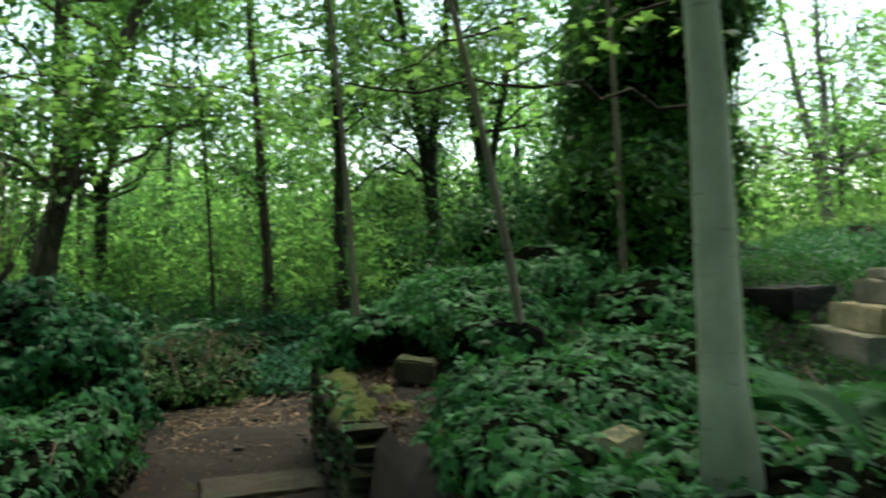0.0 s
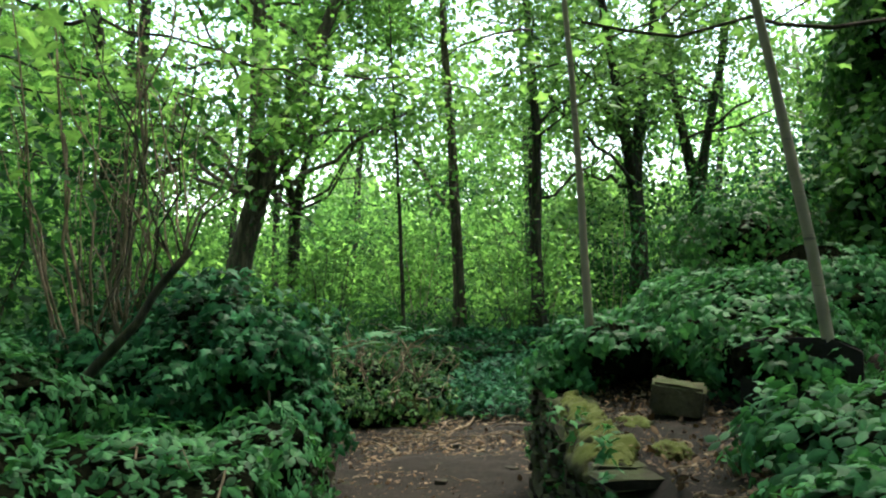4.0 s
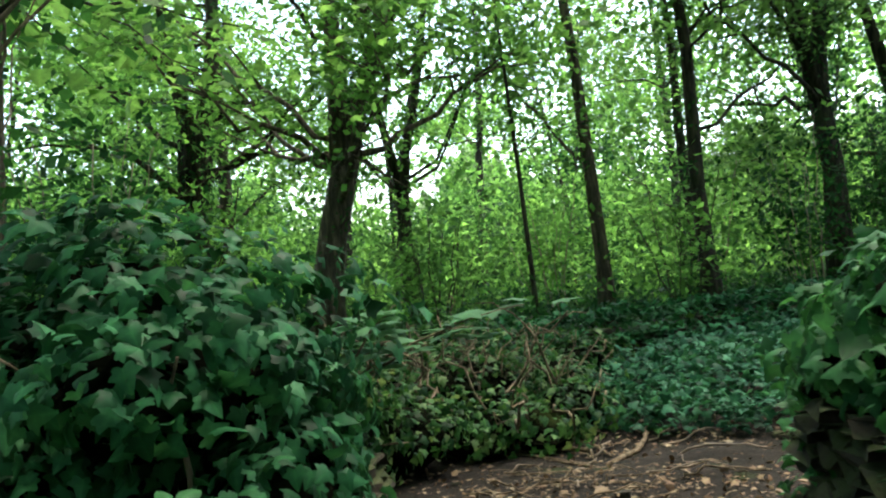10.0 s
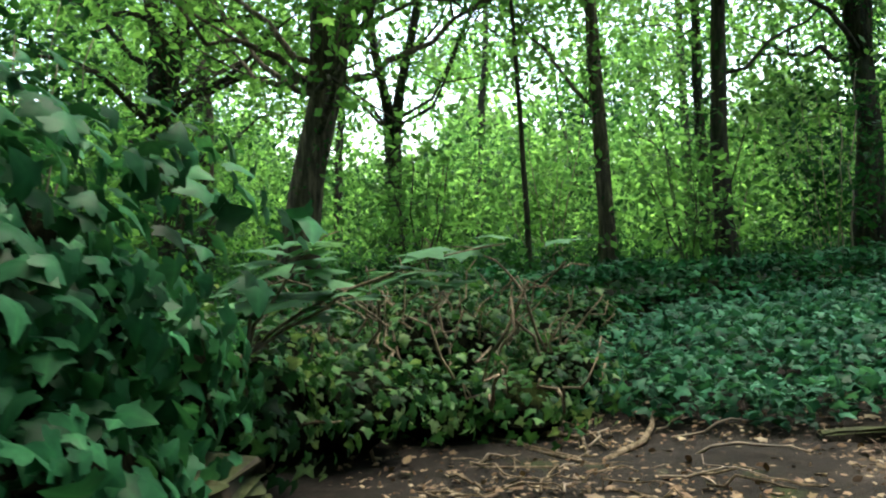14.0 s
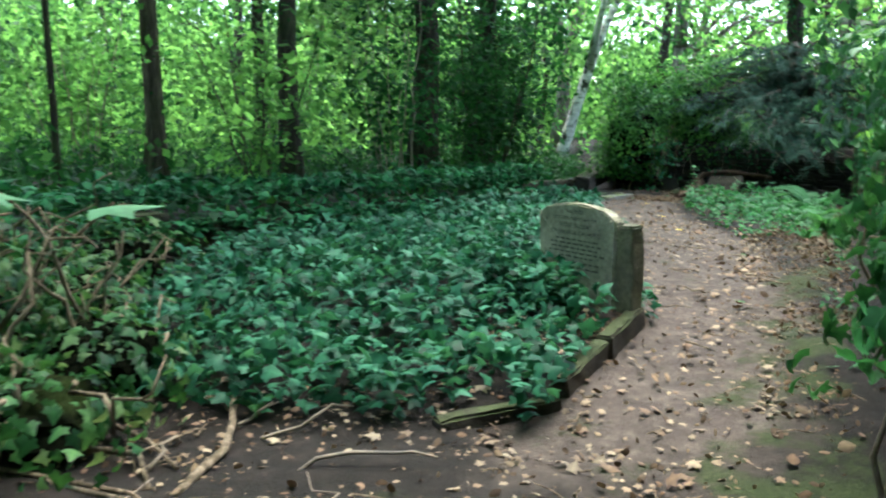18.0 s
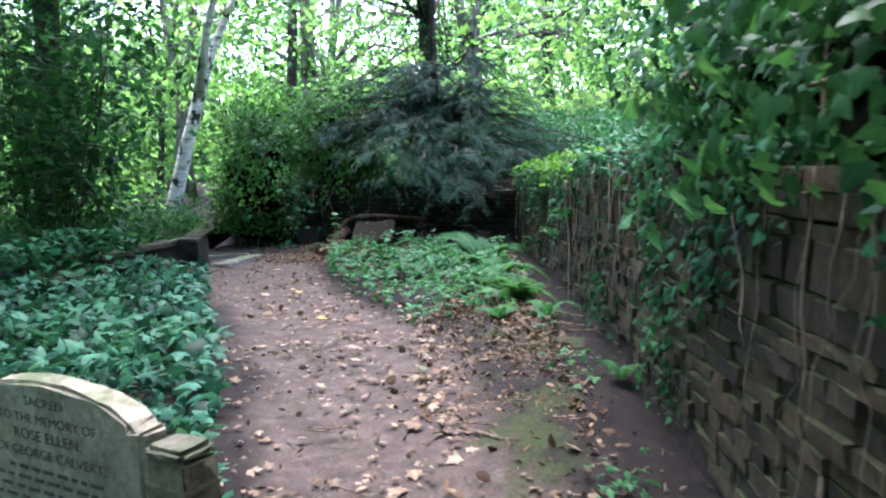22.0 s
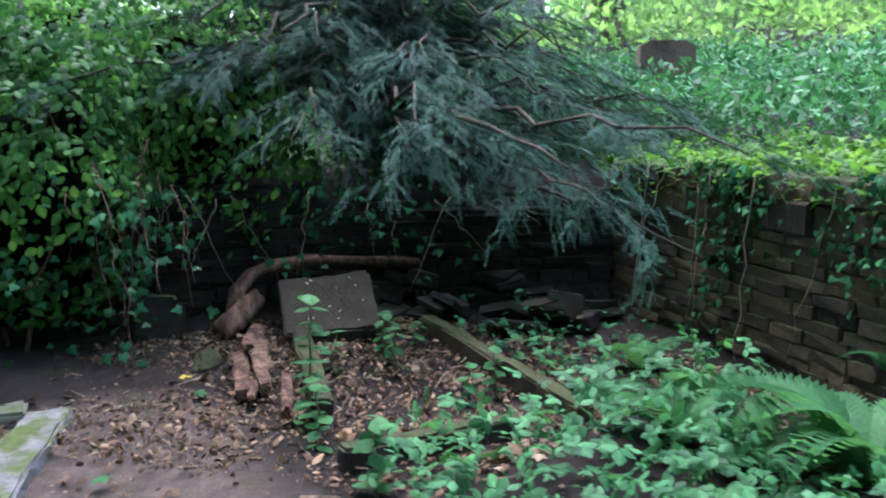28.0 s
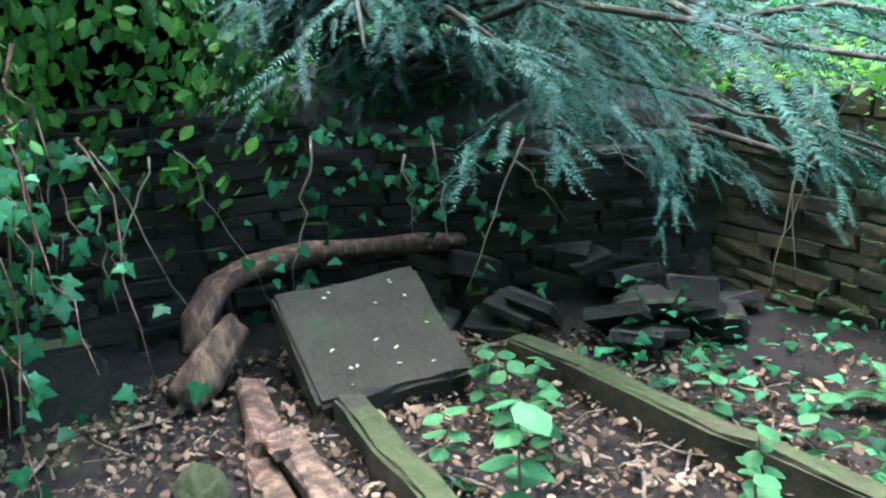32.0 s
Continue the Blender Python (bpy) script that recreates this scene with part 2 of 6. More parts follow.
IVY_FRESH = leaf_material("fresh_ivy_leaf", [(0.007, 0.03, 0.011), (0.017, 0.065, 0.023), (0.04, 0.12, 0.043)], 0.42, 0.3, 0.1, 1.7)
BRAMBLE = leaf_material("bramble_leaf", [(0.010, 0.045, 0.018), (0.024, 0.1, 0.04), (0.052, 0.17, 0.072)], 0.5, 0.3, 0.11)
SCRUB = leaf_material("scrub_leaf", [(0.005, 0.02, 0.009), (0.011, 0.04, 0.015), (0.02, 0.064, 0.022), (0.036, 0.095, 0.033), (0.1, 0.15, 0.08)], 0.45, 0.3, 0.09)
SYCAMORE = leaf_material("sycamore_leaf", [(0.03, 0.07, 0.024), (0.056, 0.12, 0.042), (0.09, 0.175, 0.064)], 0.5, 0.52, 0.1, 2.5)
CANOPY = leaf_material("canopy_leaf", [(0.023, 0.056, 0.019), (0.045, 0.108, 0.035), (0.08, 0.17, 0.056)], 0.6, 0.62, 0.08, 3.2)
# darker copy of the canopy leaf, with woodland shade in its colour
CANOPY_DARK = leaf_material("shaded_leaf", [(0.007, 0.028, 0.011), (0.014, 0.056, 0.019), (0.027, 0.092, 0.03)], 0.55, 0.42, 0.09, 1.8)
HOLLY = leaf_material("holly_leaf", [(0.014, 0.05, 0.014), (0.032, 0.105, 0.03), (0.08, 0.19, 0.055)], 0.4, 0.4, 0.1, 1.8)
YEW = leaf_material("yew_needle", [(0.005, 0.019, 0.014), (0.011, 0.037, 0.028), (0.026, 0.072, 0.056)], 0.5, 0.14, 0.03)
SHOOT = leaf_material("pale_shoot_leaf", [(0.03, 0.088, 0.046), (0.05, 0.13, 0.07), (0.075, 0.17, 0.095)], 0.5, 0.35, 0.12)
FERN = leaf_material("fern_frond", [(0.02, 0.075, 0.028), (0.032, 0.115, 0.046), (0.05, 0.15, 0.06)], 0.6, 0.4, 0.12)
PALEWOOD = bark_material("split_pale_wood", (0.075, 0.047, 0.031), (0.2, 0.133, 0.088), 22.0, 0.0)
BRIGHT_MOSS = rock_material("yellow_green_moss", (0.014, 0.014, 0.006), (0.06, 0.066, 0.011), 0.2, (0.035, 0.045, 0.007), 80.0)
STONE_BROWN = rock_material("brown_sandstone", (0.1, 0.065, 0.048), (0.24, 0.17, 0.125), 0.02)
# near-black fill for bush insides, in place of cast shade
SHADE_CORE = bark_material("bush_shade", (0.004, 0.005, 0.003), (0.009, 0.010, 0.006), 18.0, 0.0)
SHADE_CORE.node_tree.nodes["Principled BSDF"].inputs["Specular IOR Level"].default_value = 0.0
MOSS = rock_material("path_moss", (0.02, 0.018, 0.010), (0.042, 0.038, 0.02), 0.3, (0.014, 0.018, 0.006), 90.0)
LITTER = leaf_material("fallen_leaf", [(0.03, 0.018, 0.012), (0.064, 0.038, 0.025), (0.105, 0.065, 0.044), (0.17, 0.122, 0.088), (0.042, 0.025, 0.016), (0.078, 0.048, 0.032)], 0.8, 0.08, 0.2, 1.0)
LITTER_PALE = leaf_material("pale_fallen_leaf", [(0.09, 0.055, 0.042), (0.12, 0.08, 0.061), (0.155, 0.113, 0.088), (0.21, 0.165, 0.13), (0.11, 0.066, 0.048)], 0.8, 0.08, 0.2, 1.0)
PETAL = leaf_material("pale_petal", [(0.5, 0.48, 0.4), (0.62, 0.58, 0.46)], 0.6, 0.2)
YELLOW = leaf_material("yellow_leaf", [(0.35, 0.26, 0.03), (0.45, 0.36, 0.06)], 0.6, 0.3)


# ---- mesh tools ----
def link_mesh(name, verts, faces, mat, parent=None, smooth=False):
    me = bpy.data.meshes.new(name)
    me.from_pydata([tuple(v) for v in verts], [], faces)
    if smooth:
        me.polygons.foreach_set("use_smooth", [True] * len(me.polygons))
    me.materials.append(mat)
    ob = new(name, me)
    ob.parent = parent
    return ob


def link_arrays(name, verts, polys, mat, parent=None):
    """A mesh from numpy: verts (n, 3) and polys (m, k) of one size."""
    me = bpy.data.meshes.new(name)
    m, k = polys.shape
    me.vertices.add(len(verts))
    me.vertices.foreach_set("co", verts.astype(np.float32).ravel())
    me.loops.add(m * k)
    me.loops.foreach_set("vertex_index", polys.astype(np.int32).ravel())
    me.polygons.add(m)
    me.polygons.foreach_set("loop_start", np.arange(0, m * k, k, dtype=np.int32))
    me.update(calc_edges=True)
    me.materials.append(mat)
    ob = new(name, me)
    ob.parent = parent
    return ob


def part(name, bm, mat, parent, label=""):
    me = bpy.data.meshes.new(name)
    bm.to_mesh(me)
    bm.free()
    me.materials.append(mat)
    ob = new(name, me)
    ob.parent = parent
    return tagged(ob, label)


def thing(name, at, label, category, group="", kind=""):
    ob = new(name)
    ob.location = at
    ob.empty_display_size = 0.1
    return tagged(ob, label, category, group, kind)


def fan(outline, centre, fold=0.25, curl=0.2):
    pts = [(0.0, centre)] + list(outline)
    verts = np.array([(x, y, -fold * abs(x) - curl * (y - 0.3) ** 2) for x, y in pts])
    n = len(outline)
    return verts, np.array([(0, 1 + i, 1 + (i + 1) % n) for i in range(n)])


LEAF = {
    "ivy": fan([(0, 0), (0.25, -0.15), (0.52, 0.08), (0.33, 0.36), (0.27, 0.56), (0, 1), (-0.27, 0.56), (-0.33, 0.36), (-0.52, 0.08), (-0.25, -0.15)], 0.3, 0.22),
    "ivy_fine": fan([(0, 0), (0.12, -0.13), (0.3, -0.19), (0.4, -0.1), (0.38, 0.02), (0.5, 0.07), (0.62, 0.2), (0.48, 0.27), (0.33, 0.36), (0.27, 0.52), (0.16, 0.76), (0, 1), (-0.16, 0.76), (-0.27, 0.52), (-0.33, 0.36), (-0.48, 0.27), (-0.62, 0.2), (-0.5, 0.07), (-0.38, 0.02), (-0.4, -0.1), (-0.3, -0.19), (-0.12, -0.13)], 0.28, 0.3, 0.35),
    "oval": fan([(0, 0), (0.24, 0.2), (0.33, 0.5), (0.18, 0.8), (0, 1), (-0.18, 0.8), (-0.33, 0.5), (-0.24, 0.2)], 0.45, 0.3, 0.35),
    "maple": fan([(0, 0), (0.42, -0.02), (0.3, 0.22), (0.62, 0.5), (0.28, 0.55), (0, 1), (-0.28, 0.55), (-0.62, 0.5), (-0.3, 0.22), (-0.42, -0.02)], 0.32, 0.15, 0.2),
    "plain": (np.array([(0, 0, 0), (0.34, 0.5, -0.1), (0, 1, -0.12), (-0.34, 0.5, -0.1)]), np.array([(0, 1, 2), (0, 2, 3)])),
}


def joined_frond(pairs, reach):
    """A fern frond in one piece: toothed pinnae on an arching midrib."""
    rib = [(0, i / pairs, 0.35 * math.sin(i / pairs * 2.3) - 0.5 * (i / pairs) ** 2) for i in range(pairs + 1)]
    verts, tris = list(rib), []
    for i in range(1, pairs):
        a = (i + 0.5) / pairs
        long = reach * (math.sin(math.pi * min(1, a * 0.8 + 0.22)) * 0.9 + 0.05)
        for side in (-1, 1):
            k = len(verts)
            z = rib[i][2]
            verts += [(side * long * 0.5, a + 0.075, z - 0.01), (side * long * 0.55, a + 0.02, z - 0.02), (side * long, a + 0.1, z - 0.12 * long)]
            for t in ((i, k + 1, k), (i, k, i + 1), (k + 1, k + 2, k)):
                tris.append(t if side > 0 else t[::-1])
    return np.array(verts), np.array(tris)


def needles(pairs, reach, width):
    """A yew shoot: one sliver a needle, in two ranks along a stem of length 1."""
    verts, tris = [], []
    for i in range(pairs):
        a = (i + 0.5) / pairs
        long = reach * (1.05 - 0.5 * a) * (1 + 0.2 * math.sin(i * 5))
        for side in (-1, 1):
            k = len(verts)
            z = -0.18 * a * a
            verts += [(0, a - width, z), (0, a + width, z), (side * long, a + 0.6 * reach, z + 0.02 * math.sin(i * 3) - 0.1 * long)]
            tris.append((k, k + 1, k + 2) if side > 0 else (k, k + 2, k + 1))
    return np.array(verts), np.array(tris)


def leaf_cloud(n, seed, length=0.27):
    """A loose clump of n small leaves within about a unit."""
    rng = np.random.default_rng(seed)
    c = rng.normal(size=(n, 3)) * (0.34, 0.34, 0.14) + (0, 0.4, 0)
    a = rng.uniform(0, 2 * math.pi, n)
    t = np.stack([np.cos(a), np.sin(a), rng.normal(size=n) * 0.45], 1)
    b = np.stack([-np.sin(a), np.cos(a), rng.normal(size=n) * 0.45], 1)
    s = rng.uniform(0.65, 1.35, (n, 1)) * length
    v = np.stack([c - t * s * 0.5, c + b * s * 0.29, c + t * s * 0.5, c - b * s * 0.29], 1).reshape(-1, 3)
    k = np.arange(n)[:, None] * 4
    return v, np.vstack([k + (0, 1, 2), k + (0, 2, 3)])


def trefoil():
    """A bramble leaf: three folded oval leaflets, the middle one the largest."""
    verts, tris = [], []
    for turn, long, start in ((0.0, 0.62, 0.38), (1.25, 0.5, 0.3), (-1.25, 0.5, 0.3)):
        c, s_ = math.cos(turn), math.sin(turn)
        k = len(verts)
        for x, y, z in ((0, 0, 0), (0.2, 0.28, -0.05), (0.27, 0.52, -0.09), (0.15, 0.82, -0.1), (0, 1, -0.14), (-0.15, 0.82, -0.1), (-0.27, 0.52, -0.09), (-0.2, 0.28, -0.05), (0, 0.5, 0.02)):
            x, y = x * long * 1.15, y * long
            verts.append((x * c + y * s_, -x * s_ + y * c + start, z * long))
        tris += [(k + 8, k + i, k + (i + 1) % 8) for i in range(8)]
    return np.array(verts), np.array(tris)


LEAF["trefoil"] = trefoil()
LEAF["yew"] = needles(12, 0.13, 0.03)
LEAF["cloud"] = leaf_cloud(6, 3, 0.29)
LEAF["dapple"] = leaf_cloud(6, 4, 0.25)
LEAF["frond"] = joined_frond(22, 0.3)


def unit(a):
    return a / np.maximum(np.linalg.norm(a, axis=-1, keepdims=True), 1e-9)


def leaf_frames(rng, normals, droop, jitter):
    n = unit(normals + jitter * rng.normal(size=normals.shape))
    t = rng.normal(size=n.shape) + np.array([0, 0, -droop])
    t = unit(t - (t * n).sum(1, keepdims=True) * n)
    return np.cross(t, n), t, n


def leaves(name, kind, places, normals, sizes, mat, parent=None, droop=0.6, jitter=0.5, seed=1, ways=None):
    """One mesh of many leaves of a kind. ways: where the tips point, instead of at random."""
    rng = np.random.default_rng(seed)
    tv, tp = LEAF[kind]
    b, t, n = leaf_frames(rng, normals, droop, jitter)
    if ways is not None:
        t = unit(ways)
        n = unit(n - (n * t).sum(1, keepdims=True) * t)
        b = np.cross(t, n)
    s = np.asarray(sizes)[:, None, None]
    verts = places[:, None] + s * (tv[:, 0:1] * b[:, None] + tv[:, 1:2] * t[:, None] + tv[:, 2:3] * n[:, None])
    polys = tp[None] + (np.arange(len(places)) * len(tv))[:, None, None]
    ob = link_arrays(name, verts.reshape(-1, 3), polys.reshape(-1, 3), mat, parent)
    if kind in ("ivy", "ivy_fine", "oval", "maple", "trefoil"):
        at = ob.data.attributes.new("rib", "FLOAT", "POINT")
        at.data.foreach_set("value", np.tile(np.where(np.abs(tv[:, 0]) < 0.01, 1.0, 0.0), len(places)).astype(np.float32))
        ob.data.polygons.foreach_set("use_smooth", [True] * len(ob.data.polygons))
    return ob


def single_leaves(parent, kind, places, normals, sizes, mat, droop, jitter, seed, name="leaf"):
    """The nearest leaves, each an object of its own on a shared mesh."""
    rng = np.random.default_rng(seed)
    tv, tp = LEAF[kind]
    me = bpy.data.meshes.new(name)
    me.from_pydata([tuple(v) for v in tv], [], [tuple(int(i) for i in p) for p in tp])
    me.polygons.foreach_set("use_smooth", [True] * len(me.polygons))
    at = me.attributes.new("rib", "FLOAT", "POINT")
    at.data.foreach_set("value", np.where(np.abs(tv[:, 0]) < 0.01, 1.0, 0.0).astype(np.float32))
    me.materials.append(mat)
    b, t, n = leaf_frames(rng, normals, droop, jitter)
    base = Vector(parent.location)
    for p, s, bb, tt, nn in zip(places, sizes, b, t, n):
        ob = new(name, me)
        ob.parent = parent
        m = Matrix((bb, tt, nn)).transposed().to_4x4() @ Matrix.Scale(float(s), 4)
        m.translation = Vector(p) - base
        ob.matrix_local = m


def tube(points, radii, sides=9, rough=0.0, seed=0, closed=True):
    """A swept round bar along points; rough: share of the radius by which it is uneven."""
    rng = np.random.default_rng(seed)
    pts = np.array(points, float)
    n = len(pts)
    tang = unit(np.gradient(pts, axis=0))
    ref = np.array([0.31, 0.95, 0.05]) if abs(tang[:, 2]).mean() > 0.6 else np.array([0, 0, 1.0])
    u = unit(np.cross(tang, ref))
    v = np.cross(tang, u)
    ang = np.arange(sides) * 2 * np.pi / sides
    wob = 1 + rough * (rng.normal(size=(n, sides)) * 0.5 + np.sin(ang * 2 + rng.uniform(0, 6)) * 0.5 + np.sin(ang * 3 + rng.uniform(0, 6)) * 0.4)
    ring = (np.cos(ang)[None, :, None] * u[:, None] + np.sin(ang)[None, :, None] * v[:, None]) * (np.array(radii)[:, None] * wob)[..., None]
    verts = (pts[:, None] + ring).reshape(-1, 3)
    faces = [(i * sides + j, i * sides + (j + 1) % sides, (i + 1) * sides + (j + 1) % sides, (i + 1) * sides + j) for i in range(n - 1) for j in range(sides)]
    if closed:
        faces += [tuple(range(sides))[::-1], tuple((n - 1) * sides + j for j in range(sides))]
    return verts, faces


def bar(name, points, radii, mat, parent=None, sides=8, rough=0.1, seed=0, at=(0, 0, 0)):
    v, f = tube(np.array(points, float) - np.array(at), radii, sides, rough, seed)
    return link_mesh(name, v, f, mat, parent, smooth=True)


def bend(a, b, sag, n=8, seed=0, wob=0.0):
    """Points from a to b that sag (or rise) in the middle and wander a little."""
    rng = np.random.default_rng(seed)
    s = np.linspace(0, 1, n)[:, None]
    p = np.array(a) * (1 - s) + np.array(b) * s
    p[:, 2] += -sag * 4 * (s * (1 - s))[:, 0]
    w = rng.normal(size=(n, 3)) * wob
    w[0] = w[-1] = 0
    return p + w


def rubble(seed, n=2, rough=0.075):
    """A rough stone in a unit cube, with worn corners."""
    bm = bmesh.new()
    bmesh.ops.create_cube(bm, size=1)
    bmesh.ops.bevel(bm, geom=bm.edges[:], offset=0.06, segments=1, affect="EDGES")
    rng = random.Random(seed)
    for vert in bm.verts:
        vert.co += Vector((rng.uniform(-1, 1), rng.uniform(-1, 1), rng.uniform(-1, 1))) * rough * 0.5
    return bm


def block_mesh(size, bevel=0.02, rough=0.003, seed=0, cuts=3):
    """A dressed stone block with softened, chipped edges, standing on z = 0."""
    bm = bmesh.new()
    bmesh.ops.create_cube(bm, size=1)
    bmesh.ops.scale(bm, vec=size, verts=bm.verts)
    bmesh.ops.translate(bm, vec=(0, 0, size[2] / 2), verts=bm.verts)
    for axis in range(3):
        cut = min(12, int(size[axis] / 0.09)) if cuts else 0
        along = [e for e in bm.edges if abs((e.verts[0].co - e.verts[1].co).normalized()[axis]) > 0.9]
        if cut:
            bmesh.ops.subdivide_edges(bm, edges=along, cuts=cut, use_grid_fill=True)
    sharp = [e for e in bm.edges if len(e.link_faces) == 2 and e.calc_face_angle(0) > 0.5]
    bmesh.ops.bevel(bm, geom=sharp, offset=bevel, segments=2, affect="EDGES")
    rng = random.Random(seed)
    for vert in bm.verts:
        vert.co += Vector((rng.gauss(0, 1), rng.gauss(0, 1), rng.gauss(0, 1))) * min(rough, 0.003)
        vert.co += noise.noise_vector(vert.co * 4 + Vector((seed, 0, 0))) * 0.012 * min(1, max(size) * 2)
    return bm
# ---- ground ----
HEIGHTS = np.array([(0, -6, 0.5), (0, -2, 0.25), (0, 2.3, 0.05), (0.4, 7.4, 0), (-0.5, 7.0, 0), (1.8, 6.6, 0.05), (2.0, 7.6, 0.16), (3.1, 7.3, 0.2), (3.9, 7.5, 0.28), (4.25, 8.2, 0.33), (3.2, 8.5, 0.42), (5.0, 8.7, 0.42), (4.6, 9.6, 0.46), (5.9, 9.0, 0.53), (5.4, 10.4, 0.47), (6.4, 11.8, 0.5), (7.4, 14.2, 0.57),
                    (9.8, 14.5, 0.62), (9.9, 13.4, 0.5), (7, 9.6, 0.55), (8.6, 11.2, 0.55), (1, 11.2, 0.3), (2.4, 9.6, 0.34), (4.5, 13.4, 0.46), (5, 20, 0.35), (10, 20.5, 0.45), (-4, 17, 0.2), (-3, 8, 0.1), (2, 26, 0.3)])
# the foot of the bank, from the start round the retaining wall and the broken back wall, with the bank's height over it
EDGE = np.array([(0.86, -40, 0.98), (0.86, 3.95, 0.98), (2.1, 4.75, 1.25), (7.6, 9.75, 1.42), (11.45, 13.35, 1.38), (10.5, 15.2, 1.2), (9.2, 16.4, 0.9), (9.8, 19, 0.75), (14, 26, 0.8), (30, 60, 1.0)])
PATHWAY = np.array([(0.1, -9), (0.1, 4.4), (0.7, 5.6), (2.7, 6.85), (4.4, 8.4), (5.5, 10.0), (6.2, 11.5), (7.2, 13.5), (8.2, 14.9)])

VERGE = np.array([(2.5, 5.75), (3.3, 6.7), (4.3, 7.6), (5.7, 8.85), (6.6, 9.5)])


def to_line(p, line):
    """Distance from plan points to a line of points, and the share along each nearest piece."""
    best = np.full(len(p), 1e9)
    where = np.zeros(len(p))
    for i in range(len(line) - 1):
        a, d = line[i, :2], line[i + 1, :2] - line[i, :2]
        s = np.clip(((p - a) @ d) / (d @ d), 0, 1)
        dist = np.linalg.norm(p - a - s[:, None] * d, axis=1)
        near = dist < best
        best[near], where[near] = dist[near], (i + s)[near]
    return best, where


def in_bank(p):
    poly = np.vstack([EDGE[:, :2], (200, 60), (200, -40)])
    inside = np.zeros(len(p), bool)
    for a, b in zip(poly, np.roll(poly, -1, axis=0)):
        cross = (a[1] > p[:, 1]) != (b[1] > p[:, 1])
        with np.errstate(divide="ignore", invalid="ignore"):
            inside ^= cross & (p[:, 0] < (b[0] - a[0]) * (p[:, 1] - a[1]) / (b[1] - a[1]) + a[0])
    return inside


def low_ground(p):
    w = 1 / (((p[:, None] - HEIGHTS[None, :, :2]) ** 2).sum(2) + 0.6) ** 1.5
    return (w * HEIGHTS[:, 2]).sum(1) / w.sum(1)


def smoothstep(a, b, x):
    s = np.clip((x - a) / (b - a), 0, 1)
    return s * s * (3 - 2 * s)


def ground_z(p):
    p = np.atleast_2d(np.array(p, float))[:, :2]
    z = low_ground(p)
    z = z + 0.5 * smoothstep(-0.85, -1.15, p[:, 0]) * smoothstep(4.6, 4.2, p[:, 1])
    z = z + 0.35 * smoothstep(-1.4, -4.0, p[:, 0]) * smoothstep(5.2, 3.2, p[:, 1])
    dist, where = to_line(p, EDGE)
    top = np.interp(where, np.arange(len(EDGE)), EDGE[:, 2])
    top = 0.87 + (top - 0.87) * smoothstep(1.6, 3.4, p[:, 1])
    high = top + np.interp(p[:, 1], [2.0, 8.0], [0.012, 0.17]) * np.minimum(dist, 26)
    return np.where(in_bank(p), z + (high - z) * smoothstep(0.02, 0.18, dist), z)


def gz(x, y):
    return float(ground_z([(x, y)])[0])


def grow(lo, hi, step, far):
    out = [hi]
    while out[-1] < far:
        out.append(out[-1] + max(step, (out[-1] - hi) * 0.28))
    side = [v - hi for v in out[1:]]
    return np.concatenate([[lo - s for s in side[::-1]], np.arange(lo, hi, step), [hi], [hi + s for s in side]])


def build_ground():
    xs, ys = grow(-5.0, 14.0, 0.125, 700), grow(-6.0, 18.0, 0.125, 700)
    gx, gy = np.meshgrid(xs, ys)
    p = np.stack([gx.ravel(), gy.ravel()], 1)
    z = ground_z(p)
    near = smoothstep(40, 12, np.abs(p - (3, 8)).max(1))
    rough = np.array([noise.noise(Vector((x * 1.1, y * 1.1, 0))) * 0.05 + noise.noise(Vector((x * 4.3, y * 4.3, 3))) * 0.018 for x, y in p])
    dist, _ = to_line(p, PATHWAY)
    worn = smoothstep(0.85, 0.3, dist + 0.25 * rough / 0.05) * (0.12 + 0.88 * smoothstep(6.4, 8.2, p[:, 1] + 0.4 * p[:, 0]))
    z = z + rough * near * (1 - 0.5 * worn) - 0.04 * worn
    nx, ny = len(xs), len(ys)
    i = (np.arange(ny - 1)[:, None] * nx + np.arange(nx - 1)[None]).ravel()
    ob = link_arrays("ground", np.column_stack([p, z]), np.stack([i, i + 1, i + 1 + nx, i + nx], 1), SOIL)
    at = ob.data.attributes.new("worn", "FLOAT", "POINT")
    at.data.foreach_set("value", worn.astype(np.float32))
    off, along = to_line(p, VERGE)
    at = ob.data.attributes.new("verge", "FLOAT", "POINT")
    at.data.foreach_set("value", smoothstep(0.5, 0.15, off).astype(np.float32))
    ob.data.polygons.foreach_set("use_smooth", [True] * len(ob.data.polygons))
    tagged(ob, "dark woodland soil with a trodden pale brown footpath", "ground", kind="structure")


build_ground()


def spots_in(rng, poly, n, fade=0.0):
    """Random plan points within a polygon."""
    poly = np.array(poly, float)
    lo, hi = poly.min(0), poly.max(0)
    out = np.zeros((0, 2))
    while len(out) < n:
        p = rng.uniform(lo, hi, (n * 3, 2))
        inside = np.zeros(len(p), bool)
        for a, b in zip(poly, np.roll(poly, -1, axis=0)):
            if a[1] == b[1]:
                continue
            cross = (a[1] > p[:, 1]) != (b[1] > p[:, 1])
            inside ^= cross & (p[:, 0] < (b[0] - a[0]) * (p[:, 1] - a[1]) / (b[1] - a[1]) + a[0])
        out = np.vstack([out, p[inside]])
    return out[:n]


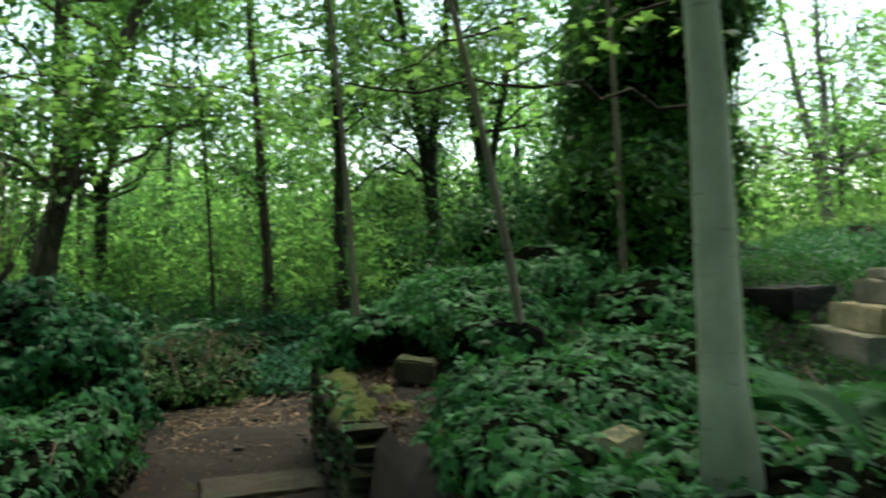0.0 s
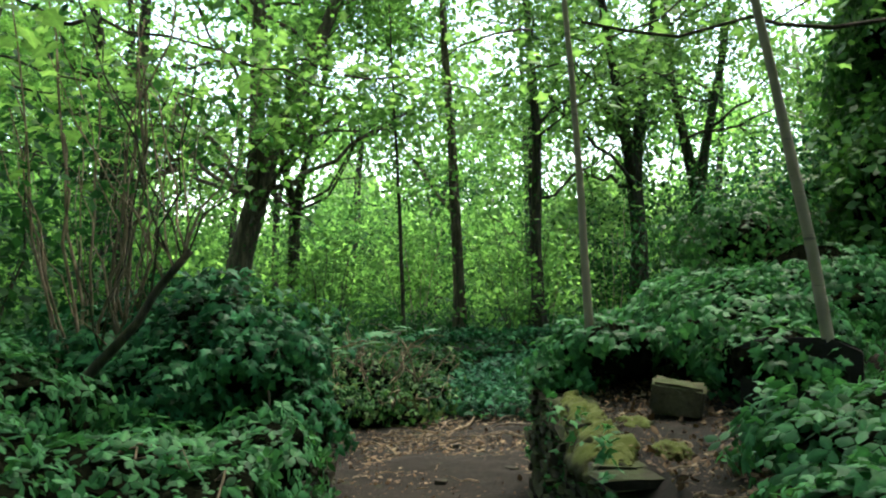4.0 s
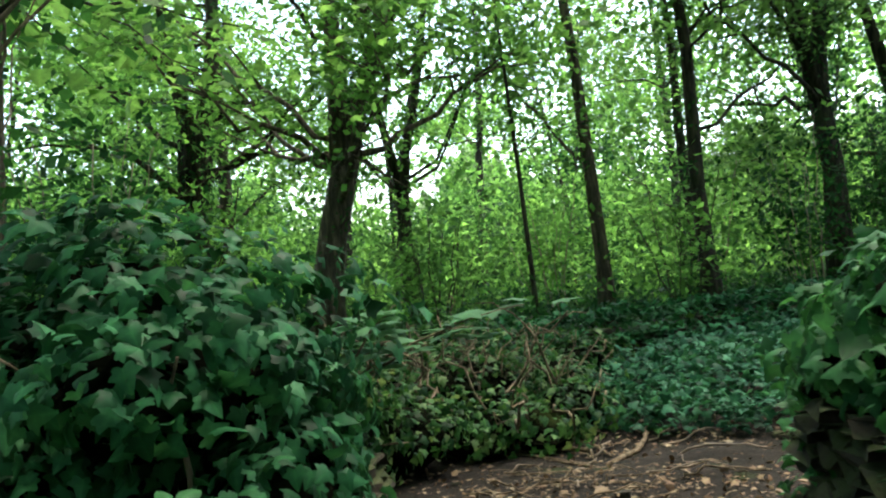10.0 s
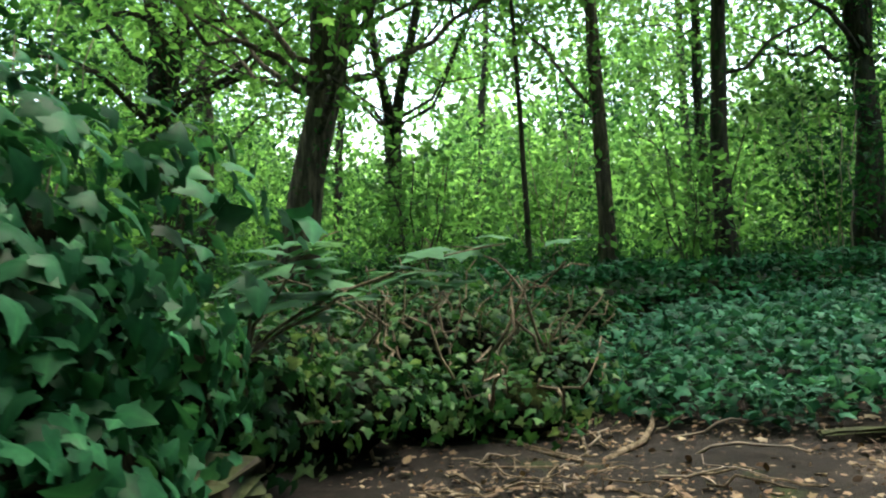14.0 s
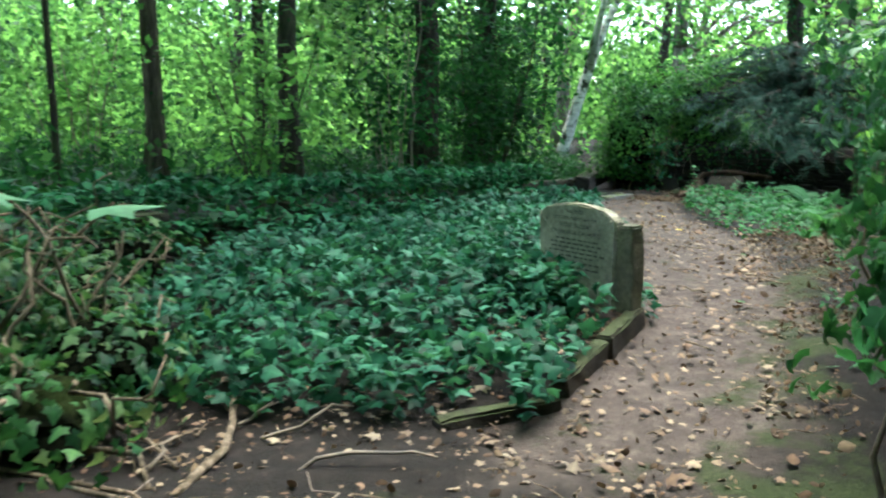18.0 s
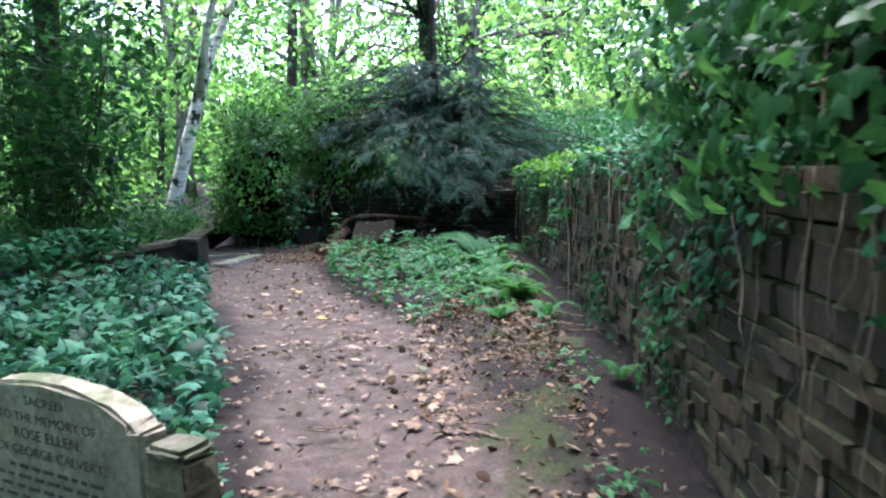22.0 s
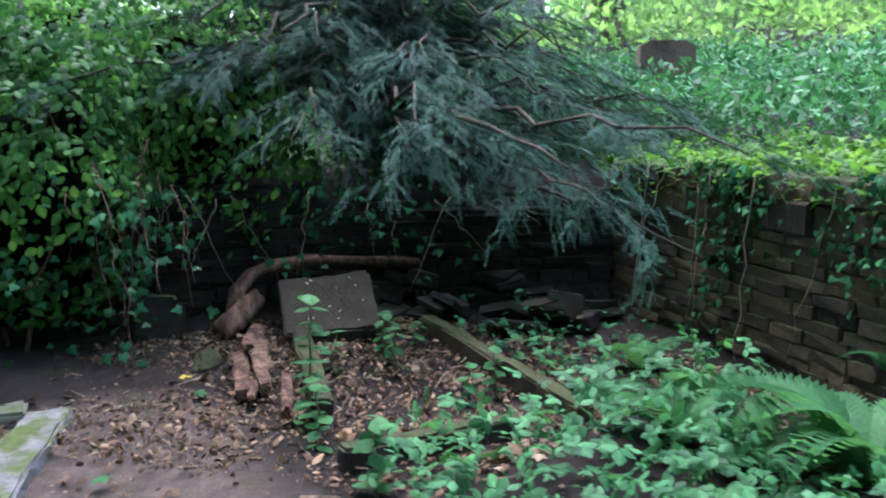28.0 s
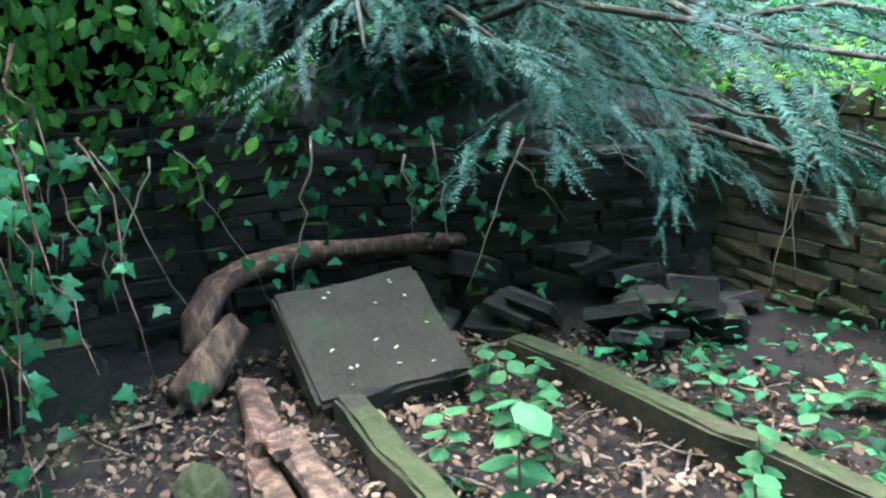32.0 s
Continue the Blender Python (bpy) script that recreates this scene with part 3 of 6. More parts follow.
# ---- trees ----
def tree(x, y, h, r, bark, leaf, label, lean=(0, 0), stems=1, limbs=7, first=0.3, count=1500, size=0.2, spread=0.75, seed=0, category="tree", split=0.35, kind="plain", low=0.0, sides=10, cast=2.2, turn=0.0, ivy=0):
    rng = np.random.default_rng(seed)
    z = gz(x, y) - 0.05
    ob = thing("tree", (x, y, z), label, category, "woodland trees")
    tips = []
    base = np.zeros(3)
    for k in range(stems):
        way = turn + k * math.pi + rng.uniform(-0.3, 0.3)
        out = np.array([math.cos(way), math.sin(way), 0]) * (0.11 * h if stems > 1 else 0)
        s = np.linspace(0 if k == 0 else split, 1, 12 if k == 0 else 8)
        start = split if stems > 1 else 1.1
        pts = np.stack([lean[0] * s**1.2, lean[1] * s**1.2, h * s], 1)
        pts += out[None] * (np.clip((s - start) / max(1e-6, 1 - start), 0, 1) ** 0.8)[:, None] if stems > 1 else 0
        wob = np.cumsum(rng.normal(size=(len(s), 3)) * (r * 0.22, r * 0.22, 0), axis=0)
        pts[1:] += (wob - wob[0])[1:]
        if k:
            pts[0] = trunk_pts[int(split * 11)]
        else:
            trunk_pts = pts
        rad = r * (1 - 0.72 * s) * (1 + 0.5 * np.exp(-s * 22))
        if stems > 1:
            rad = rad * np.where(s > split, 0.74, 1.0)
        v, f = tube(pts, rad, sides, 0.09, seed + k)
        wood = link_mesh("trunk" if k == 0 else "stem", v, f, bark, ob, smooth=True)
        for j in range(limbs):
            a = rng.uniform(first, 0.97)
            p = np.array([np.interp(a, s, pts[:, c]) for c in range(3)])
            az, up = rng.uniform(0, 2 * math.pi), rng.uniform(0.15, 0.9)
            length = cast * rng.uniform(0.6, 1.2) * (1.15 - 0.6 * a)
            d = np.array([math.cos(az), math.sin(az), up])
            end = p + d * length
            rr = max(0.012, r * 0.3 * (1.1 - a))
            q = bend(p, end, rng.uniform(-0.25, 0.2) * length * 0.4, 7, seed * 31 + j, 0.035 * length)
            vs, fs = tube(q, np.linspace(rr, rr * 0.3, 7), 6, 0.1, j)
            vs, fs = [vs], list(fs)
            for m in range(3):
                b0 = q[rng.integers(3, 7)]
                b1 = b0 + (d + rng.normal(size=3) * 0.8) * length * 0.35
                v2, f2 = tube(bend(b0, b1, 0, 4, j + m, 0.02), np.linspace(rr * 0.4, 0.006, 4), 4)
                n0 = sum(len(u) for u in vs)
                vs.append(v2)
                fs += [tuple(n0 + i for i in g) for g in f2]
                tips.append(b1)
            tips.append(end)
            link_mesh("limb", np.vstack(vs), fs, bark, wood, smooth=True)
        tips.append(pts[-1])
    if ivy:
        a = rng.uniform(0, 1, ivy) ** 1.4 * 0.62
        c = np.stack([np.interp(a, np.linspace(0, 1, 12), trunk_pts[:, k]) for k in range(3)], 1)
        w = rng.uniform(0, 2 * math.pi, ivy)
        d = np.stack([np.cos(w), np.sin(w), np.zeros(ivy)], 1)
        clump = np.array([noise.noise(Vector((q * 9, ww, seed))) for q, ww in zip(a, w)])
        p = c + d * (r * 1.05 + np.maximum(0, 0.16 + 0.3 * clump) * rng.uniform(0.1, 1.2, ivy))[:, None]
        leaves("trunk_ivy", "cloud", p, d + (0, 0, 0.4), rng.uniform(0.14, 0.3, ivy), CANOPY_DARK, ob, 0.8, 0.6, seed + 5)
    tips = np.array(tips)
    if count:
        pick = tips[rng.integers(0, len(tips), count)]
        pos = pick + rng.normal(size=(count, 3)) * (spread, spread, spread * 0.38)
        if low:
            pos = pos[pos[:, 2] > low]
        gap = np.array([noise.noise(Vector((a * 0.55 + seed, b * 0.55, c * 0.7))) for a, b, c in pos])
        pos = pos[gap < 0.08 + rng.uniform(-0.1, 0.1, len(pos))]
        nrm = np.tile((0, 0, 1.0), (len(pos), 1))
        leaves("crown", kind, pos, nrm, rng.uniform(0.65, 1.3, len(pos)) * size, leaf, ob, 0.5, 0.6, seed)
    return ob


OAKISH = "dark-barked woodland tree with an open leafy crown"
TREES = [
    # x, y, height, radius, bark, lean, stems, seed
    (-4.25, 15.2, 13, 0.3, BARK, (2.7, 0), 2, 11), (-3.75, 21.5, 13, 0.2, BARK_DARK, (0.3, 0), 2, 12), (0.95, 17.2, 14, 0.15, BARK, (-0.9, 0), 1, 13),
    (2.6, 15.0, 13, 0.135, BARK_DARK, (-0.7, 0.2), 1, 14), (5.25, 16.9, 14, 0.24, BARK_DARK, (-0.4, 0), 2, 15), (7.45, 19.4, 14, 0.23, BARK_DARK, (0.1, 0), 2, 16),
    (-7.4, 18.0, 13, 0.36, BARK_DARK, (-0.4, 0), 2, 17), (3.6, 23.0, 13, 0.17, BARK_DARK, (-0.3, 0), 1, 18), (-9.5, 24.0, 13, 0.25, BARK_DARK, (0.5, 0), 1, 19),
]
for x, y, h, r, bark, lean, stems, seed in TREES:
    tree(x, y, h, r, bark, CANOPY if seed % 2 else SYCAMORE, OAKISH, lean, stems, 9, 0.2, 3600, 0.47, 0.75, seed, turn=0.2, split=0.32, cast=3.4, kind="cloud", ivy={12: 350, 15: 550, 16: 650, 17: 800, 18: 400, 11: 90}.get(seed, 70))

# saplings and slim stems
tree(1.24, 3.3, 5.6, 0.036, BARK_SLIM, SYCAMORE, "slim leaning brown-barked sapling on the ivied bank", (-0.42, 0.1), 1, 5, 0.6, 400, 0.13, 0.5, 31, "sapling", kind="maple", cast=1.2)
tree(2.55, 2.1, 6.2, 0.04, BARK_SLIM, SYCAMORE, "slim leaning pale sapling rising from the undergrowth", (-1.3, 0.1), 1, 5, 0.5, 500, 0.13, 0.5, 32, "sapling", kind="maple", cast=1.2)
tree(2.05, -1.72, 7.0, 0.1, BARK_PALE, SYCAMORE, "smooth pale green young ash trunk beside the path", (-0.02, 0.1), 1, 4, 0.6, 300, 0.13, 0.5, 33, "sapling", kind="maple", cast=1.2, sides=14)
tree(4.4, 4.0, 6.5, 0.05, BARK_SLIM, CANOPY, "slim grey sapling before a dark evergreen bush", (-0.2, 0.1), 1, 5, 0.5, 500, 0.13, 0.5, 34, "sapling", cast=1.2)
tree(-0.4, 15.2, 8, 0.055, BARK_DARK, CANOPY, "thin dark crooked sapling behind the low wall", (-0.25, 0), 1, 6, 0.35, 900, 0.16, 0.6, 35, "sapling", cast=1.4)

tree(10.05, 20.6, 9.5, 0.14, BIRCH, CANOPY, "white birch with black-flecked bark and forked stems", (2.0, -2.3), 2, 7, 0.4, 1500, 0.14, 0.7, 36, "birch tree", split=0.3, turn=0.6, cast=2.2)

# oaks on the bank, far off
for n, (x, y, h, r) in enumerate([(24, 25, 12, 0.35), (20, 29, 12, 0.33), (17.5, 33, 13, 0.3), (28, 19, 12, 0.3), (31, 27, 13, 0.32), (26, 35, 13, 0.3), (30, 10, 12, 0.35), (19, 8, 10, 0.3), (24, 3, 11, 0.3), (12, -2, 11, 0.28), (15, 3.5, 11, 0.28)]):
    tree(x, y, h, r, BARK_GREY, CANOPY, "grey-barked crooked oak standing on the bank", ((n % 3 - 1) * 0.9, 0.4), 2, 11, 0.22, 600 if n > 6 else 560, 0.45, 1.0, 50 + n, "oak tree", split=0.28, turn=n * 0.9, cast=4.2, kind="dapple")

# the twisted oak above the crest: two stems from a low fork and a long crooked limb
def twisted_oak():
    base = np.array((22.0, 15.9, gz(22.0, 15.9) - 0.1))
    ob = thing("tree", base, "twisted bare-limbed oak forking low on the bank", "oak tree", "woodland trees")
    fork = np.array((21.85, 15.8, 4.6))
    r, up = np.array((0.39, -0.92, 0)), np.array((0, 0, 1.0))

    def limb(name, pts, r0, r1, seed):
        rng = np.random.default_rng(seed)
        p = np.array([fork + r * a + up * b for a, b in pts])
        s = np.linspace(0, len(p) - 1, len(p) * 4)
        q = np.stack([np.interp(s, np.arange(len(p)), p[:, c]) for c in range(3)], 1)
        q[1:-1] = (q[:-2] + 2 * q[1:-1] + q[2:]) / 4
        q[1:] += rng.normal(size=(len(q) - 1, 3)) * 0.035
        bar(name, q, np.linspace(r0, r1, len(q)), BARK, ob, 9, 0.12, seed, base)
        return q

    bar("trunk", bend(base, fork, 0, 8, 3, 0.05), np.linspace(0.42, 0.34, 8), BARK, ob, 12, 0.12, 3, base)
    ends = [limb("stem", [(0, -0.1), (-0.45, 0.7), (-0.75, 1.5), (-0.8, 2.6), (-1.5, 4.0), (-1.6, 6.0)], 0.27, 0.08, 1),
            limb("stem", [(0, -0.1), (0.15, 0.6), (0.5, 1.4), (0.55, 2.3), (1.2, 3.6), (1.5, 5.6)], 0.25, 0.07, 2),
            limb("limb", [(0.1, 0.5), (0.7, 0.75), (1.1, 1.4), (1.9, 1.5), (2.6, 1.9), (3.6, 1.8)], 0.14, 0.03, 4),
            limb("limb", [(-0.7, 1.4), (-1.3, 1.5), (-1.7, 2.1), (-2.7, 2.3), (-3.3, 3.0)], 0.1, 0.02, 5),
            limb("limb", [(0.5, 1.9), (0.1, 2.6), (0.2, 3.4), (-0.4, 4.2)], 0.09, 0.02, 6),
            limb("limb", [(-1.0, 3.0), (-2.2, 3.6), (-2.6, 4.6)], 0.08, 0.02, 7), limb("limb", [(0.9, 3.0), (2.0, 3.4), (2.9, 4.3)], 0.08, 0.02, 8)]
    rng = np.random.default_rng(9)
    tips = np.vstack([q[-6:] for q in ends])
    pos = tips[rng.integers(0, len(tips), 260)] + rng.normal(size=(260, 3)) * (0.6, 0.6, 0.4)
    leaves("crown", "dapple", pos - base, np.tile((0, 0, 1.0), (260, 1)), rng.uniform(0.3, 0.6, 260), CANOPY, ob, 0.5, 0.6, 10)


twisted_oak()

# the wood all round, beyond the nearer trees
for n in range(34):
    rng = np.random.default_rng(900 + n)
    az = -2.2 + n * (4.4 / 34) + rng.uniform(-0.05, 0.05)
    far = rng.uniform(26, 42)
    tree(2 + far * math.sin(az), 6 + far * math.cos(az), rng.uniform(12, 17), rng.uniform(0.12, 0.26), BARK_DARK, CANOPY, "slender tree deeper in the wood", (rng.uniform(-1, 1), 0), 1 + n % 2, 5, 0.2, 200 if 0.5 < az < 1.7 else 560, 1.0, 1.0, 200 + n, sides=7, cast=3.0, kind="dapple", ivy=60)


# tall trees; all after the first are added mostly out of view, for shade
tree(14.6, 18.2, 11, 0.2, BARK_DARK, CANOPY, "ivied tree standing behind the yew", (-0.8, -0.6), 2, 10, 0.22, 1300, 0.45, 0.7, 77, cast=2.8, kind="cloud", ivy=400, low=1.2)
for n, (x, y) in enumerate([(-6.5, -3.5), (5.8, -5.5), (-8.5, 5.5), (-2.5, -9), (10.5, -3.5), (3.2, -11), (-8.0, 11.5), (-6.5, 1.5), (13.5, 0.5), (-3.0, -6.5), (0.3, -15), (-8.0, -9.5), (7.5, -12)]):
    tree(x, y, 15, 0.24, BARK, CANOPY, "tall tree added to shade the way from overhead", ((1 - n % 3) * 0.5, 0.5), 2, 9, 0.4, 1900, 1.0, 1.3, 400 + n, cast=6.0, kind="cloud", low=4.8)


def far_woods():
    rng = np.random.default_rng(5)
    groups = []
    for n in range(8600):
        az, far = rng.uniform(-math.pi, math.pi), rng.uniform(20, 58)
        z = rng.uniform(0, 1) ** 1.5 * (4 + far * 0.27) if n < 4600 else rng.uniform(0, 5.8)
        deg = math.degrees(az)
        high = (z - 1) / far
        if -24 < deg < -12 and high > 0.1 and rng.uniform() < 0.9:
            continue
        if 34 < deg < 105 and high > 0.13 and rng.uniform() < 0.65:
            continue
        if n < 4600 and noise.noise(Vector((az * 7, high * 10, far * 0.06))) > 0.2 + (0.22 if 2 < deg < 40 else 0) - 0.42 * smoothstep(0.08, 0.3, np.array([high]))[0]:
            continue
        if 5 < deg < 110 and rng.uniform() < 0.4:
            continue
        groups.append((2 + far * math.sin(az), 5 + far * math.cos(az), z, far))
    # the depth of the wood: crowns that close the view but for ragged holes of sky
    for n in range(5200):
        az, far, high = rng.uniform(-1.25, 2.1), rng.uniform(44, 60), rng.uniform(-0.02, 0.44)
        deg = math.degrees(az)
        hole = noise.noise(Vector((az * 8, high * 15, 7))) + 0.5 * noise.noise(Vector((az * 23, high * 40, 2)))
        if hole > 0.24 - 0.55 * smoothstep(0.12, 0.34, np.array([high]))[0]:
            continue
        if rng.uniform() < (0.6 if deg > 30 else 0.35 if deg > 8 else 0.15) + 1.3 * max(0.0, high - 0.08):
            continue
        if -22 < deg < -12 and 0.09 < high < 0.3 and rng.uniform() < 0.92:
            continue
        groups.append((2 + far * math.sin(az), 5 + far * math.cos(az), 1.2 + high * far, far))
    g = np.array(groups)
    g[:, 2] += ground_z(g[:, :2])
    # clumps out of view stay, coarser, to hold back low sky light
    seen = np.abs(np.degrees(np.arctan2(g[:, 0] - 2, g[:, 1] - 5)) - 20) < 80
    idx = np.repeat(np.arange(len(g)), np.where(seen, 12, 3))
    pos = g[idx, :3] + rng.normal(size=(len(idx), 3)) * (0.85, 0.85, 0.42)
    size = rng.uniform(0.6, 1.3, len(idx)) * (0.36 + g[idx, 3] * 0.016) * np.where(seen[idx], 1.0, 1.7) * np.where(g[idx, 3] > 43, 1.45, 1.0)
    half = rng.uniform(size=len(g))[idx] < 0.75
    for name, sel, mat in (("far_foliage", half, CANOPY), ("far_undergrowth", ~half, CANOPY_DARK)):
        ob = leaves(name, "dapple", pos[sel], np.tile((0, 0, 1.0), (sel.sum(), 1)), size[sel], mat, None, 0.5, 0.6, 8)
        tagged(ob, "dense green foliage of the wood beyond the nearer trees", "foliage", kind="stuff")


def undergrowth(name, spots, low, high, size, mat, label, seed):
    """Leafy sprays standing over stretches of ground."""
    rng = np.random.default_rng(seed)
    hump = np.array([0.5 + noise.noise(Vector((x * 0.5, y * 0.5, seed))) for x, y in spots])
    pos = np.column_stack([spots, ground_z(spots) + low + rng.uniform(0, 1, len(spots)) * (high - low) * np.clip(hump, 0.15, 1.3)])
    ob = leaves(name, "dapple", pos, np.tile((0, 0, 1.0), (len(pos), 1)), rng.uniform(0.6, 1.3, len(pos)) * size * 1.1, mat, None, 0.1, 0.55, seed)
    tagged(ob, label, "undergrowth", kind="stuff")


def all_undergrowth():
    rng = np.random.default_rng(6)
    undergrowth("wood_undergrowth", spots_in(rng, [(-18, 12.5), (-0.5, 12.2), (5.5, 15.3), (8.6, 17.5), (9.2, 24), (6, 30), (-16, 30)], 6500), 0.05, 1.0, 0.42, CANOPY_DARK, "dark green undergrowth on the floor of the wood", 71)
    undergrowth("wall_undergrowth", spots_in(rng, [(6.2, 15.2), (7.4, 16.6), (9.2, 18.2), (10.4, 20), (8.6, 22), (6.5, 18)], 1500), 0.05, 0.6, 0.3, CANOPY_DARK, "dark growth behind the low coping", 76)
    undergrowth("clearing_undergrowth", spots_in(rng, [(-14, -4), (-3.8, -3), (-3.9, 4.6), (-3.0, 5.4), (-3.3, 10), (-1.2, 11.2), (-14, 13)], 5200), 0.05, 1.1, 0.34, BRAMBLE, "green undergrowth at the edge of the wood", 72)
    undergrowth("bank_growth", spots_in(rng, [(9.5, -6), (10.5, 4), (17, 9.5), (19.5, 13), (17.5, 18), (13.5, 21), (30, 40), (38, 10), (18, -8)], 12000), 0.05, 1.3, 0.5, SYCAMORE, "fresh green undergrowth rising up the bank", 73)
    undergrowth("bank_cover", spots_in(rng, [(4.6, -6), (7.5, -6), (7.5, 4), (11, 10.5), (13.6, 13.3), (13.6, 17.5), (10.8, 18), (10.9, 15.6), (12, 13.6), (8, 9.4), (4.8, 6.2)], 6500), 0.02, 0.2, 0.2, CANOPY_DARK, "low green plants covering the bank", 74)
    undergrowth("bank_rise", spots_in(rng, [(7.5, -6), (9.5, -6), (10.5, 4), (17, 9.5), (19.5, 13), (17.5, 18), (13.5, 21), (11.5, 20), (13.6, 17), (13.6, 13.3), (11, 10.5), (7.5, 4)], 9000), 0.02, 0.35, 0.3, BRAMBLE, "green low plants over the open bank", 75)


def wood_backdrop():
    """The wood's far depth, a ragged bank of leaf masses that closes the distance."""
    az, up = np.radians(np.linspace(-180, 180, 780)), np.linspace(0, 1, 30)
    crest = np.array([0.145 + 0.1 * noise.noise(Vector((a * 5, 0, 1))) + 0.07 * noise.noise(Vector((a * 19, 0, 4))) + 0.05 * noise.noise(Vector((a * 60, 0, 8))) for a in az])
    crest -= 0.13 * np.exp(-((np.degrees(az) + 17) / 4.5) ** 2) + 0.08 * np.exp(-((np.degrees(az) - 1) / 5) ** 2)
    crest -= 0.06 * smoothstep(26, 40, np.degrees(az)) * smoothstep(130, 110, np.degrees(az))
    # taller behind the camera, unseen, to block low sky light
    crest += 0.2 * smoothstep(50, 75, np.abs(np.degrees(az) - 20) - 30)
    a, u = np.meshgrid(az, up)
    high = -0.04 + u * (np.maximum(crest, 0.06)[None] + 0.04)
    far = 64 + 2.2 * np.array([[noise.noise(Vector((x * 22, h * 26, 3))) + 0.6 * noise.noise(Vector((x * 55, h * 60, 5))) for x, h in zip(ra, rh)] for ra, rh in zip(a, high)])
    p = np.stack([2 + far * np.sin(a), 5 + far * np.cos(a), 1.2 + high * far], -1).reshape(-1, 3)
    n, m = len(az), len(up)
    k = (np.arange(m - 1)[:, None] * n + np.arange(n - 1)[None]).ravel()
    mat, nt, bsdf = material("far_leaf_glow")
    vec = world_coords(nt)
    clump, leaf = noise_of(nt, vec, 0.35, 5.0, 0.65), noise_of(nt, vec, 2.6, 6.0, 0.7)
    # pale upper tones paint the haze over the distance
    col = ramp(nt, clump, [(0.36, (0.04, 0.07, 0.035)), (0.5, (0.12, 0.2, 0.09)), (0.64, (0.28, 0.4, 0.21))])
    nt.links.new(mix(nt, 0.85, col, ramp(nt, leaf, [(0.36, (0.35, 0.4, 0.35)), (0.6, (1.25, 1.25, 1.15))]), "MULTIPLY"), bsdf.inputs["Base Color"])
    bsdf.inputs["Roughness"].default_value = 0.9
    bump(nt, bsdf, leaf, 1.0, 0.5)
    # the backdrop glows by itself, standing in for hazy daylight through far leaves
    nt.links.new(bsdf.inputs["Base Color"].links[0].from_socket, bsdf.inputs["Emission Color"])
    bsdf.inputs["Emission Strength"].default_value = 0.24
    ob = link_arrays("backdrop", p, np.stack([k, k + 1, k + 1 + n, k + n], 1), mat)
    tagged(ob, "glowing pale green backdrop for the wood behind all the trees", "woodland", kind="structure")


all_undergrowth()
far_woods()
wood_backdrop()


# ---- bushes and ivy ----
def lumpy(rng, centre, radii, n, seed, deep=0.25, low=-0.35, lump=0.28, freq=1.6):
    d = unit(rng.normal(size=(n * 2, 3)))
    d = d[d[:, 2] > low][:n]
    k = np.array([1 + lump * noise.noise(Vector(v * freq) + Vector((seed * 3.1, 0, 0))) * 1.6 for v in d])
    depth = 1 - deep * rng.uniform(0, 1, len(d)) ** 2
    p = d * radii * (k * depth)[:, None] + centre
    return p, unit(d / np.array(radii))


